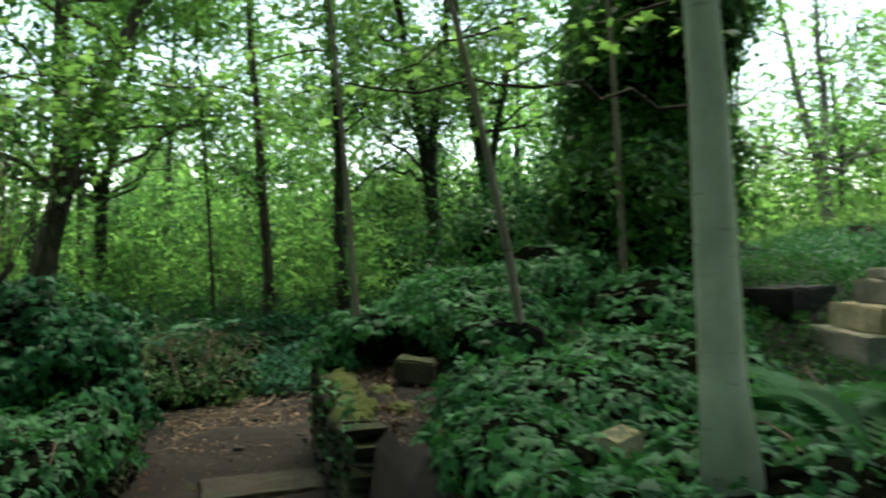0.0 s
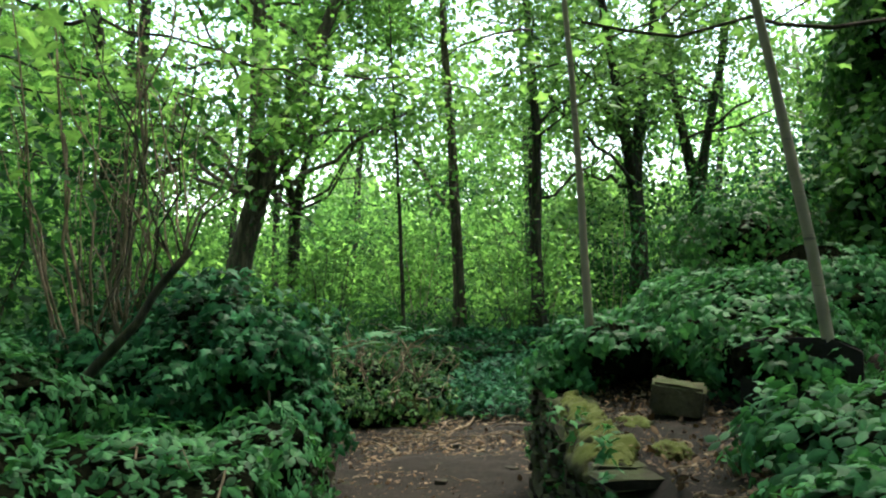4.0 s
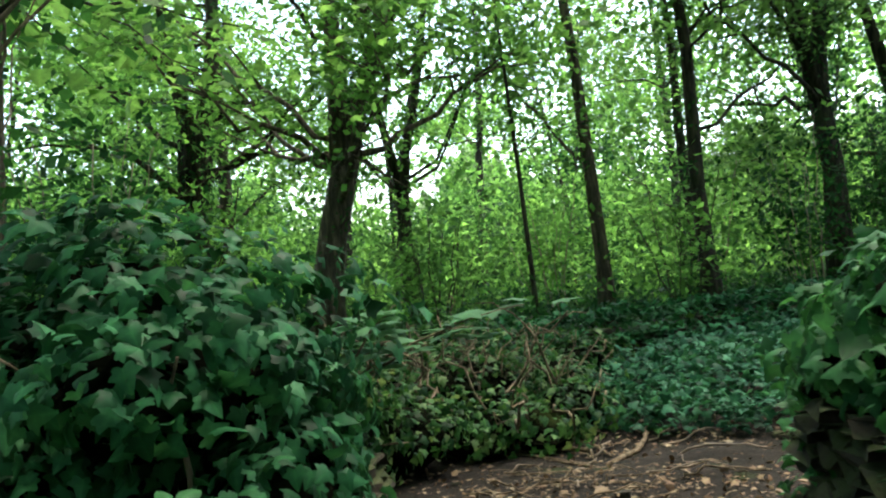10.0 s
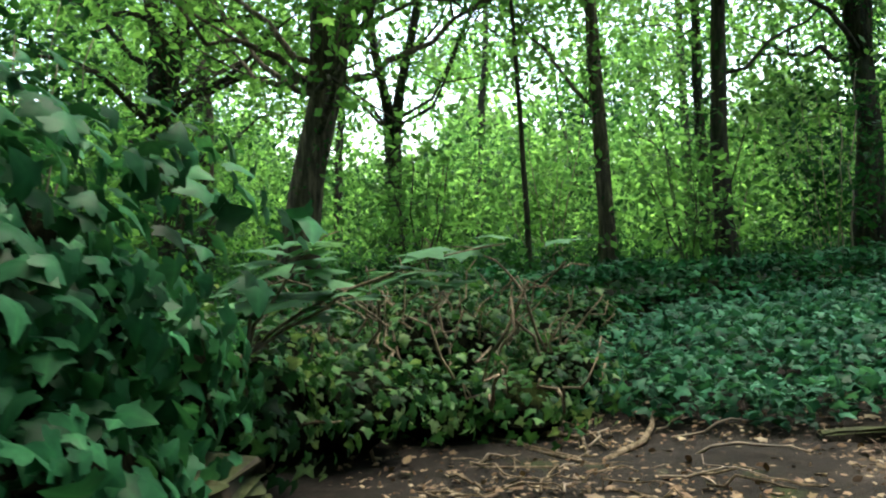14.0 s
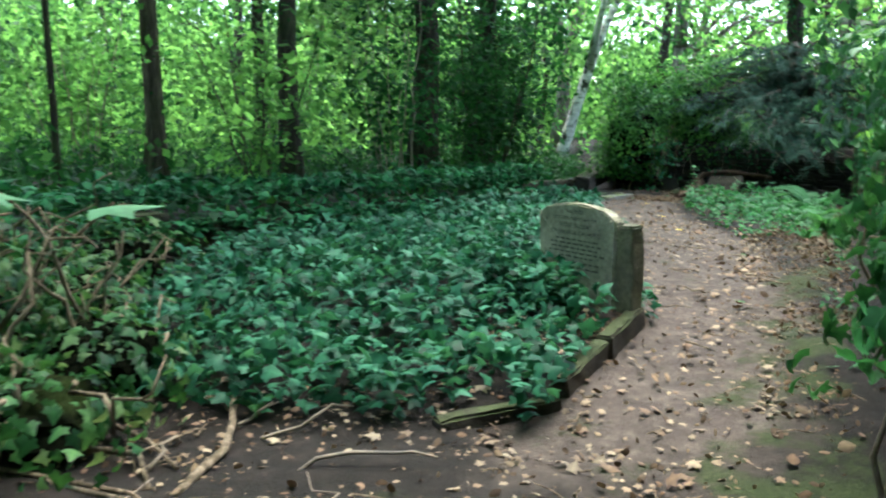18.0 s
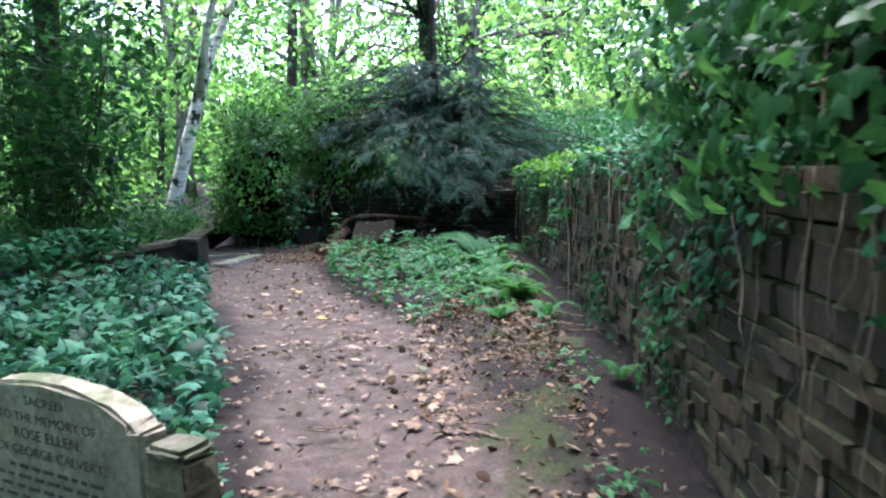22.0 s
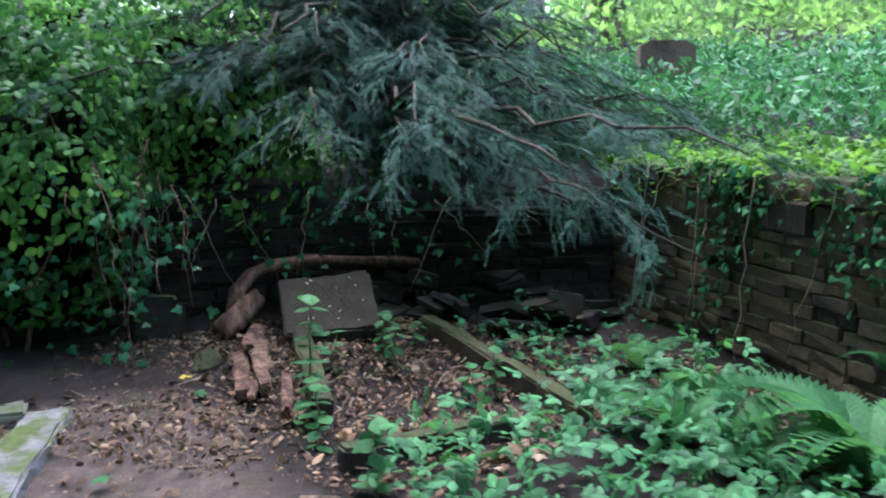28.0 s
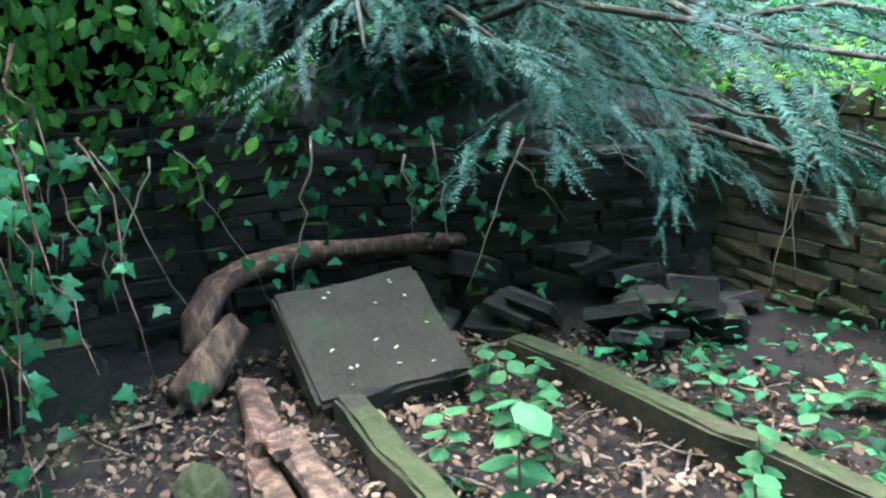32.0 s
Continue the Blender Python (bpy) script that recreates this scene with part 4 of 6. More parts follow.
def bush(name, lobes, n, kind, size, mat, label, category, seed, single=0, near=None, droop=0.9, jitter=0.45, stem_mat=None, stems=10, deep=0.3, lump=0.28, shade_core=0.8):
    """A bush of lobes (centre, radii): leaves over its outside, thinner within, on bare stems from the ground."""
    rng = np.random.default_rng(seed)
    c0 = np.array(lobes[0][0])
    base = (c0[0], c0[1], gz(c0[0], c0[1]))
    ob = thing(name, base, label, category)
    area = np.array([r[0] * r[1] + r[0] * r[2] + r[1] * r[2] for _, r in lobes])
    ps, ns = [], []
    for i, (c, r) in enumerate(lobes):
        p, nn = lumpy(rng, np.array(c), np.array(r), int(n * area[i] / area.sum()), seed + i, deep, lump=lump)
        ps.append(p)
        ns.append(nn)
    p, nn = np.vstack(ps), np.vstack(ns)
    keep = p[:, 2] > ground_z(p) + 0.02
    p, nn = p[keep], nn[keep]
    s = rng.uniform(0.55, 1.25, len(p)) * size
    if single:
        order = np.argsort(np.linalg.norm(p - np.array(near), axis=1))
        pick, rest = order[:single], order[single:]
        single_leaves(ob, kind, p[pick], nn[pick], s[pick], mat, droop, jitter, seed + 7)
    else:
        rest = np.arange(len(p))
    tagged(leaves("foliage", kind, p[rest] - np.array(base), nn[rest], s[rest], mat, ob, droop, jitter, seed), kind="stuff")
    # a dark lump in each lobe paints the shade between its leaves
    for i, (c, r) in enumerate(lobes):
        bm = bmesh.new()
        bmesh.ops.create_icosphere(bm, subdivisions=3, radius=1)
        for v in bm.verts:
            k = shade_core * (1 + 0.35 * noise.noise(v.co * 2.2 + Vector((seed + i, 0, 0))))
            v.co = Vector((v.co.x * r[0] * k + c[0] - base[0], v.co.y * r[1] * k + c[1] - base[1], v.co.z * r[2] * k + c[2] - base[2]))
        if shade_core:
            part("shade_core", bm, SHADE_CORE, ob, "dark lump that paints the shade between the leaves")
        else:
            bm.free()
    for i in range(stems):
        c, r = lobes[i % len(lobes)]
        a = rng.uniform(0, 6.28)
        q0 = np.array((c[0] + rng.uniform(-0.4, 0.4) * r[0], c[1] + rng.uniform(-0.4, 0.4) * r[1], 0.0))
        q0[2] = gz(q0[0], q0[1]) - 0.03
        q1 = np.array(c) + np.array((math.cos(a) * r[0], math.sin(a) * r[1], rng.uniform(-0.1, 0.7) * r[2])) * 0.9
        if q1[2] < q0[2] + 0.1:
            q1[2] = q0[2] + 0.2
        bar("stem", bend(q0, q1, -0.15, 7, seed + i, 0.05), np.linspace(0.014, 0.004, 7), stem_mat or STEM, ob, 5, 0.1, i, base)
    return ob


def carpet(name, spots, kind, size, mat, label, category, seed, lift=(0.03, 0.16), single=0, near=None, droop=0.1, jitter=0.4, top=None):
    """Leaves spread over the ground (or a given height) at plan points."""
    rng = np.random.default_rng(seed)
    z = ground_z(spots) if top is None else top
    hump = np.array([noise.noise(Vector((x * 1.7, y * 1.7, seed))) for x, y in spots[:, :2]])
    p = np.column_stack([spots[:, :2], z + rng.uniform(*lift, len(spots)) + 0.1 * hump])
    nn = np.tile((0, 0, 1.0), (len(p), 1))
    s = rng.uniform(0.55, 1.25, len(p)) * size
    centre = (*p[:, :2].mean(0), gz(*p[:, :2].mean(0)))
    ob = thing(name, centre, label, category)
    rest = np.arange(len(p))
    if single:
        order = np.argsort(np.linalg.norm(p - np.array(near), axis=1))
        pick, rest = order[:single], order[single:]
        single_leaves(ob, kind, p[pick], nn[pick], s[pick], mat, droop, jitter, seed + 7)
    tagged(leaves("foliage", kind, p[rest] - np.array(centre), nn[rest], s[rest], mat, ob, droop, jitter, seed), kind="stuff")
    return ob


R = np.random.default_rng(77)
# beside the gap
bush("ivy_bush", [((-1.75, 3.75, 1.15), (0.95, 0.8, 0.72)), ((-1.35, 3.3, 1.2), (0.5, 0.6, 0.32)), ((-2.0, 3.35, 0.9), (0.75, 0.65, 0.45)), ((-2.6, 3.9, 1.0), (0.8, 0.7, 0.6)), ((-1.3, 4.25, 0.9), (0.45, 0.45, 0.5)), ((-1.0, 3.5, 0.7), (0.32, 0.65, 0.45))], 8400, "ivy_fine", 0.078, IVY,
     "dark glossy ivy heaped over a broken wall end", "ivy bush", 41, 280, (0.0, 2.0, 1.4), deep=0.35, lump=0.42, shade_core=0.7)
bush("bramble_thicket", [((-1.9, 1.7, 0.62), (0.85, 1.1, 0.36)), ((-2.8, 0.9, 0.75), (1.0, 1.2, 0.5)), ((-3.2, 2.6, 0.9), (1.0, 0.9, 0.6)), ((-2.3, -0.6, 0.6), (0.9, 1.0, 0.45)), ((-1.12, 2.45, 0.62), (0.38, 0.75, 0.36)), ((-1.2, 1.3, 0.6), (0.35, 0.8, 0.3))], 6500, "trefoil", 0.13, BRAMBLE,
     "green bramble and nettle thicket over the low bank", "bramble", 42, 200, (0.0, 0.0, 1.4))
bush("bank_ivy", [((2.15, 4.3, 1.25), (0.75, 0.7, 0.55)), ((2.5, 3.4, 1.25), (0.9, 0.9, 0.62)), ((1.45, 3.75, 1.22), (0.5, 0.6, 0.26)), ((2.3, 2.5, 1.25), (0.45, 0.5, 0.3)), ((1.4, 3.3, 1.3), (0.5, 0.45, 0.26)), ((1.1, 3.45, 1.08), (0.34, 0.42, 0.24)), ((2.0, 0.7, 1.0), (0.4, 0.7, 0.22)), ((1.5, -0.6, 0.95), (0.45, 0.8, 0.25)), ((1.35, -2.0, 0.95), (0.4, 0.8, 0.25)), ((3.5, 4.4, 1.5), (1.1, 1.0, 0.7))], 15500, "ivy_fine", 0.074, BRAMBLE,
     "leafy ivy and bramble spilling over the stone wall end", "ivy", 43, 200, (0.2, 1.5, 1.4))
bush("bank_undergrowth", [((2.3, 0.6, 1.0), (0.9, 1.2, 0.32)), ((3.5, 1.6, 1.05), (0.9, 1.3, 0.36)), ((2.5, -1.8, 0.92), (0.8, 1.2, 0.25)), ((3.9, -0.5, 0.92), (1.0, 1.1, 0.2)), ((1.9, -3.4, 0.95), (0.7, 1.0, 0.25)), ((4.3, 3.1, 1.3), (0.9, 1.1, 0.55))], 6500, "trefoil", 0.14, BRAMBLE,
     "low green undergrowth covering the bank", "undergrowth", 44)
bush("evergreen_bush", [((5.7, 5.9, 3.3), (1.1, 1.3, 2.5)), ((4.9, 4.8, 2.4), (0.9, 0.9, 1.3)), ((5.6, 5.3, 5.0), (1.15, 1.3, 1.5))], 8000, "cloud", 0.36, HOLLY, "tall dark evergreen bush on the bank", "evergreen", 45, stems=6)
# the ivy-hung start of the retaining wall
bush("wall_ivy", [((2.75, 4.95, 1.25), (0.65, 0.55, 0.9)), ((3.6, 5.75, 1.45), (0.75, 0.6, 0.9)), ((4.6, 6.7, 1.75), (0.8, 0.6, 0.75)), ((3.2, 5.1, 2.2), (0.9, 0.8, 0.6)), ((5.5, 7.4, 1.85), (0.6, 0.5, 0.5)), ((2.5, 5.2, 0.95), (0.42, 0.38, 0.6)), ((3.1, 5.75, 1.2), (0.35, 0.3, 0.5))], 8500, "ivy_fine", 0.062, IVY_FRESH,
     "thick ivy with bare woody stems hung over the retaining wall", "ivy", 46, 280, (1.5, 4.8, 1.3), stems=50, deep=0.6, lump=0.55, shade_core=0.4)
# ivy bed between the low wall and the path
BED = [(0.0, 8.0), (0.55, 7.85), (1.1, 7.4), (1.5, 7.06), (1.9, 6.9), (2.2, 7.1), (2.8, 7.72), (3.34, 8.2), (3.62, 8.6), (4.05, 9.25), (4.6, 10.0), (5.2, 11.1), (5.6, 12.0), (6.6, 13.4), (6.2, 14.1), (1.2, 11.6), (0.35, 9.6)]
in_bed = spots_in(R, BED, 9200)
kerb_off, _ = to_line(in_bed, np.array([(2.1, 7.2), (2.3, 7.3), (3.2, 8.0)]))
thin = np.array([noise.noise(Vector((x * 1.9, y * 1.9, 4))) for x, y in in_bed])
carpet("ivy_bed", in_bed[(kerb_off > 0.6) | (thin < 0.12)], "ivy_fine", 0.085, IVY_MATT_LIT, "bed of dark green ivy over an old grave plot", "ivy", 47, (0.03, 0.28), 290, (1.6, 7.6, 0.2), jitter=0.55)
carpet("headstone_ivy", spots_in(R, [(2.55, 8.15), (2.95, 8.1), (3.1, 8.4), (3.1, 9.05), (2.6, 9.1)], 420), "ivy_fine", 0.08, IVY_MATT_LIT, "ivy heaped against the foot of the headstone", "ivy", 58, (0.06, 0.36), 150, (2.2, 7.6, 0.5), jitter=0.6)
carpet("pillar_ivy", spots_in(R, [(3.28, 8.12), (3.46, 8.0), (3.68, 8.4), (3.8, 8.75), (3.5, 8.6)], 90), "ivy_fine", 0.075, IVY_MATT_LIT, "ivy creeping from the headstone to the path", "ivy", 59, (0.02, 0.16), 60, (2.9, 7.4, 0.4), jitter=0.5)
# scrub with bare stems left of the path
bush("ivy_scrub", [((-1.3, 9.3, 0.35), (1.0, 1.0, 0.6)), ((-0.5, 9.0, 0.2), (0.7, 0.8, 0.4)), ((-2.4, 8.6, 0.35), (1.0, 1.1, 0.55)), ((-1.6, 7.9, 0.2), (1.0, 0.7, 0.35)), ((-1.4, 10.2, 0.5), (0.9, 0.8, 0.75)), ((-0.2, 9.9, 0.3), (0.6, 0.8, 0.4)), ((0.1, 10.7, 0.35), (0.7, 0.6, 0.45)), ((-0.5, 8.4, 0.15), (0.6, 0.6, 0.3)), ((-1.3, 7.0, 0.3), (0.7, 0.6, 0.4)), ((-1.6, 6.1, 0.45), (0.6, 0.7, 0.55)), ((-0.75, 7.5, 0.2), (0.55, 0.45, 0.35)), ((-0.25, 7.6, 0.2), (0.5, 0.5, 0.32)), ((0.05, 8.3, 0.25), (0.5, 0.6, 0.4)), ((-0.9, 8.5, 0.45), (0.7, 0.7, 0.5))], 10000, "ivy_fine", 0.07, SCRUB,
     "tangle of ivy over bare branching stems", "scrub", 48, stems=60, deep=0.6, lump=0.5, shade_core=0.58)
bush("leafy_shrub", [((-3.2, 6.6, 0.5), (1.3, 1.0, 0.6)), ((-4.6, 7.8, 0.6), (1.4, 1.2, 0.7))], 5000, "oval", 0.09, BRAMBLE, "leafy green shrub at the edge of the clearing", "shrub", 49)

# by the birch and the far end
bush("holly_bush", [((10.15, 16.75, 1.65), (1.15, 1.05, 1.35)), ((9.4, 16.6, 1.45), (0.65, 0.65, 1.05)), ((10.5, 16.3, 1.75), (1.0, 0.9, 1.05)), ((9.2, 16.1, 1.5), (0.6, 0.55, 0.7)), ((9.6, 16.6, 0.95), (1.0, 0.8, 0.5)), ((10.4, 17.1, 0.9), (1.0, 0.9, 0.6))], 26000, "oval", 0.07, HOLLY, "rounded dark holly bush with glossy leaves", "holly", 60, 240, (8.6, 15.6, 1.2), stems=14, lump=0.45, deep=0.4, shade_core=0.66)


def yew():
    rng = np.random.default_rng(61)
    base = np.array((12.3, 15.9, gz(12.3, 15.9)))
    ob = thing("yew_tree", base, "dark blue-green yew with drooping feathery boughs", "yew")
    bar("trunk", bend(base, base + (-0.3, -0.4, 1.8), 0, 8, 1, 0.03), np.linspace(0.17, 0.05, 8), BARK_DARK, ob, 10, 0.2, 1, base)
    pos, way, nrm = [], [], []
    # boughs reach out in tiers towards the path and droop at their ends
    goals = []
    for tier, (z, n, reach) in enumerate([(1.5, 9, 2.9), (1.7, 11, 3.0), (1.95, 11, 2.9), (2.15, 11, 2.5), (2.3, 9, 2.1), (2.5, 7, 1.5), (2.2, 10, 1.3), (2.4, 8, 0.9), (2.7, 9, 1.8), (2.95, 7, 1.2)]):
        for k in range(n):
            a = math.radians(150 + 160 * (k + rng.uniform(0.1, 0.9)) / n)
            out = reach * rng.uniform(0.7, 1.05)
            gx, gy = base[0] - 0.2 + out * math.cos(a), base[1] - 0.3 + out * math.sin(a) * 0.95
            goals.append((gx, gy, z + rng.uniform(-0.12, 0.12) + (0.4 if z < 2.1 else 0.1) * float(smoothstep(13.9, 14.8, np.array([gy]))[0])))
    for x, y, z in ((9.8, 12.6, 1.2), (9.5, 12.4, 1.7), (9.9, 13.0, 1.4), (9.2, 13.1, 1.65), (9.0, 13.7, 1.8)):
        goals.append((x, y, z))
    for i, goal in enumerate(goals):
        p1 = np.array(goal)
        p0 = np.array((base[0] - 0.25, base[1] - 0.35, goal[2] - 0.15))
        q = bend(p0, p1, -0.28, 12, i, 0.05)
        bar("bough", q, np.linspace(0.03, 0.005, 12), BARK_DARK, ob, 6, 0.1, i, base)
        d = unit(p1 - p0)
        side = unit(np.cross(d, (0, 0, 1)))
        for k in range(12):
            # flat side shoots, each a fan of small sprays
            a = rng.uniform(0.15, 1.0)
            c = np.array([np.interp(a, np.linspace(0, 1, 12), q[:, j]) for j in range(3)])
            w = unit(d * rng.uniform(0.3, 1) + side * rng.uniform(-1, 1) + np.array((0, 0, rng.uniform(-0.35, 0.05))))
            ln = rng.uniform(0.3, 0.6)
            for m in range(24):
                b = rng.uniform(0, 1)
                f = unit(w + side * rng.uniform(-0.9, 0.9) + np.array((0, 0, rng.uniform(-0.3, 0.08) - 0.3 * b)))
                pos.append(c + w * ln * b + np.array((0, 0, -0.12 * b * b)) + rng.normal(size=3) * 0.02)
                way.append(f)
                nrm.append((0, 0, 1))
    pos, way = np.array(pos), np.array(way)
    tagged(leaves("foliage", "yew", pos - base, np.array(nrm, float), rng.uniform(0.08, 0.17, len(pos)), YEW, ob, 0.2, 0.4, 62, way), kind="stuff")


yew()


# ---- walls ----
def stone_meshes(mat, rough=0.065):
    out = []
    for i in range(6):
        bm = rubble(300 + i, rough=rough)
        me = bpy.data.meshes.new("stone")
        bm.to_mesh(me)
        bm.free()
        me.materials.append(mat)
        out.append(me)
    return out


SAND, DARK_STONES, MOSSED = stone_meshes(STONE), stone_meshes(STONE_DARK), stone_meshes(STONE_MOSS)
ROUGH = stone_meshes(STONE_MOSS, 0.3)


def dry_wall(name, a, b, heights, meshes, label, seed, course=(0.035, 0.09), long=(0.12, 0.4), thick=0.32, base_drop=0.05, ragged=0.0, proud=0.012, tall=None, loose=1.0):
    """A coursed rubble wall from a to b (plan), each stone an object; heights: top z at even steps along it."""
    rng = random.Random(seed)
    a, b = Vector((*a, 0)), Vector((*b, 0))
    run, length = (b - a).normalized(), (b - a).length
    side = Vector((run.y, -run.x, 0))
    ob = thing(name, (a.x, a.y, gz(a.x, a.y) - 0.02), label, "stone wall", kind="structure")
    base = Vector(ob.location)
    z0 = min(gz(a.x - side.x * 0.1, a.y - side.y * 0.1), gz(b.x - side.x * 0.1, b.y - side.y * 0.1)) - base_drop
    z = z0
    top = max(heights)
    spin = math.atan2(run.y, run.x)
    while z < top:
        h = rng.uniform(*tall) if tall and z > z0 + 0.62 * (top - z0) and rng.random() < 0.75 else rng.uniform(*course)
        s = rng.uniform(-0.2, 0)
        while s < length:
            w = rng.uniform(*long) * (0.85 if h > 0.11 else 1.0)
            mid = min(max(s + w / 2, 0), length)
            crest = np.interp(mid / length, np.linspace(0, 1, len(heights)), heights) + rng.uniform(-ragged, ragged)
            floor = low_ground(np.array([[a.x + run.x * mid, a.y + run.y * mid]]))[0] - 0.12
            if z + h * 0.5 < crest and z + h > floor:
                st = new("stone", rng.choice(meshes))
                st.parent = ob
                p = a + run * mid + side * (thick / 2 + rng.uniform(-proud, proud))
                st.matrix_local = Matrix.LocRotScale(Vector((p.x, p.y, z + h / 2)) - base, Euler((rng.uniform(-0.04, 0.04) * loose, rng.uniform(-0.03, 0.03) * loose, spin + rng.uniform(-0.05, 0.05) * loose)), Vector((w * rng.uniform(0.97, 1.03), thick, h * rng.uniform(0.95, 1.04))))
            s += w
        z += h * 0.99
    # a near-black block close behind the stones, which fills the joints
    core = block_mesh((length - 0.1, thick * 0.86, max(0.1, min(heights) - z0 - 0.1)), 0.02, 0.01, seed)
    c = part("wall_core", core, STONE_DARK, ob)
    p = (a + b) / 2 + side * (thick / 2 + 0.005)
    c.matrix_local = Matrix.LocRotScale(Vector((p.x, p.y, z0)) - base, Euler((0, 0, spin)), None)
    return ob


dry_wall("retaining_wall", (2.15, 4.8), (7.6, 9.75), (1.3, 1.55, 1.7, 1.7), SAND, "coursed sandstone retaining wall hung with ivy", 1, (0.035, 0.085), (0.12, 0.36), tall=(0.1, 0.18), proud=0.009)
dry_wall("retaining_wall", (7.6, 9.75), (11.45, 13.35), (1.7, 1.62, 1.55), SAND, "coursed sandstone retaining wall with ivy and roots", 2, (0.035, 0.085), (0.12, 0.36), tall=(0.1, 0.18), proud=0.009)
dry_wall("back_wall", (11.45, 13.4), (10.5, 15.15), (1.35, 1.2, 1.4), DARK_STONES, "dark dry stone wall with a slumped gap", 3, (0.03, 0.075), (0.1, 0.34), ragged=0.07, proud=0.02)
dry_wall("back_wall", (10.5, 15.15), (9.2, 16.4), (1.48, 1.5, 1.4), DARK_STONES, "dark dry stone wall behind fallen stones", 4, (0.03, 0.08), (0.1, 0.36), ragged=0.05, proud=0.02)
dry_wall("wall_end", (0.84, 1.0), (0.84, 3.75), (0.78, 0.86, 1.0, 1.04), ROUGH, "mossy rubble wall end beside the gap", 5, (0.035, 0.1), (0.1, 0.3), 0.26, ragged=0.05, proud=0.03, loose=3.0)
dry_wall("wall_end", (-0.85, 4.3), (-0.85, 2.1), (0.75, 0.7, 0.6), ROUGH, "low mossy rubble wall under the ivy", 6, (0.035, 0.1), (0.1, 0.3), 0.24, ragged=0.07, proud=0.03, loose=3.0)


def creeper(a, b, z0, z1, n, seed, mat, label, size=0.07, stems=14, out=0.05):
    """Ivy and its hanging roots on the face of a wall."""
    rng = np.random.default_rng(seed)
    a, b = np.array(a, float), np.array(b, float)
    run = unit(b - a)
    face = np.array((-run[1], run[0]))
    ob = thing("wall_creeper", (*a, gz(*(a + face * 0.3))), label, "ivy")
    base = np.array(ob.location)
    s = rng.uniform(0, 1, n * 4)
    z = z1 - (z1 - z0) * rng.uniform(0, 1, n * 4) ** 1.6
    L = np.linalg.norm(b - a)
    dense = np.array([noise.noise(Vector((q * L * 1.3, h * 1.1, seed))) for q, h in zip(s, z)])
    keep = np.argsort(-(dense + rng.uniform(-0.35, 0.35, len(s)) + 0.5 * (z - z0) / (z1 - z0)))[:n]
    s, z = s[keep], z[keep]
    p = np.column_stack([a + s[:, None] * (b - a) + face * rng.uniform(0.0, 0.14, (n, 1)), z])
    tagged(leaves("foliage", "ivy", p - base, np.tile((*face, 0.5), (n, 1)), rng.uniform(0.5, 1.25, n) * size, mat, ob, 1.2, 0.5, seed), kind="stuff")
    for k in range(stems):
        q = rng.uniform(0.02, 0.98)
        top, foot = z1 - rng.uniform(0, 0.15), z0 + rng.uniform(0, 0.75) * (z1 - z0)
        p0 = np.array((*(a + q * (b - a) + face * (out + 0.02)), top))
        p1 = np.array((*(a + (q + rng.uniform(-0.4, 0.4) / L) * (b - a) + face * (out + rng.uniform(0, 0.08))), foot))
        bar("hanging_root", bend(p0, p1, 0, 9, seed + k, 0.013), np.linspace(0.005, 0.0015, 9) * rng.uniform(0.4, 1.3), BARK_SLIM, ob, 5, 0.1, k, base)
    return ob


creeper((3.0, 5.5), (5.5, 7.8), 0.3, 1.7, 1500, 80, IVY, "ivy and hanging roots over the retaining wall", 0.05, 22)
creeper((5.5, 7.8), (7.6, 9.75), 0.5, 1.68, 800, 85, IVY, "bare roots and some ivy on the sandstone wall", 0.045, 15)
creeper((7.6, 9.75), (11.45, 13.35), 0.5, 1.6, 1300, 81, IVY, "sparse ivy and bare roots on the sandstone wall", 0.042, 20)
creeper((11.35, 13.5), (9.2, 16.35), 0.65, 1.45, 170, 82, IVY, "bare ivy stems on the dark wall", 0.05, 22)
R2 = np.random.default_rng(83)
for name_, a_, b_, n_ in (("crest_ivy", (5.2, 7.6), (7.6, 9.75), 1000), ("crest_ivy", (7.6, 9.75), (11.5, 13.4), 4200)):
    q = R2.uniform(0, 1, n_)
    a_, b_ = np.array(a_), np.array(b_)
    run_ = unit(b_ - a_)
    off = -0.12 + 1.15 * R2.uniform(0, 1, n_) ** 1.3
    sp = a_ + q[:, None] * (b_ - a_) + off[:, None] * np.array((run_[1], -run_[0]))
    carpet(name_, sp, "ivy", 0.05, IVY_LIT if n_ > 2000 else IVY, "green ivy along the top of the wall", "ivy", 84, (0.0, 0.06), 130, (6.2, 9.6, 1.7), top=np.where(off < 0.02, 1.66 - 0.2 * R2.uniform(size=n_) ** 3, 1.62 + 0.06 * off + 0.1 * R2.uniform(size=n_)) - (0.1 * q if n_ > 2000 else -0.04), droop=0.5, jitter=0.5)

# leafy branches of sycamore that hang into view
def hanging_branch(a, b, n, size, seed, mat=SYCAMORE):
    rng = np.random.default_rng(seed)
    base = np.array(a, float)
    ob = thing("hanging_branch", base, "thin branch with broad fresh green leaves hanging over the way", "branch", "hanging branches")
    q = bend(a, b, -0.2, 9, seed, 0.05)
    bar("branch_wood", q, np.linspace(0.02, 0.005, 9), BARK_DARK, ob, 6, 0.1, seed, base)
    i = rng.integers(2, 9, n)
    p = q[i] + rng.normal(size=(n, 3)) * (0.4, 0.4, 0.22)
    leaves("foliage", "maple", p - base, np.tile((0, 0, 1.0), (n, 1)), rng.uniform(0.6, 1.2, n) * size, mat, ob, 0.5, 0.45, seed)


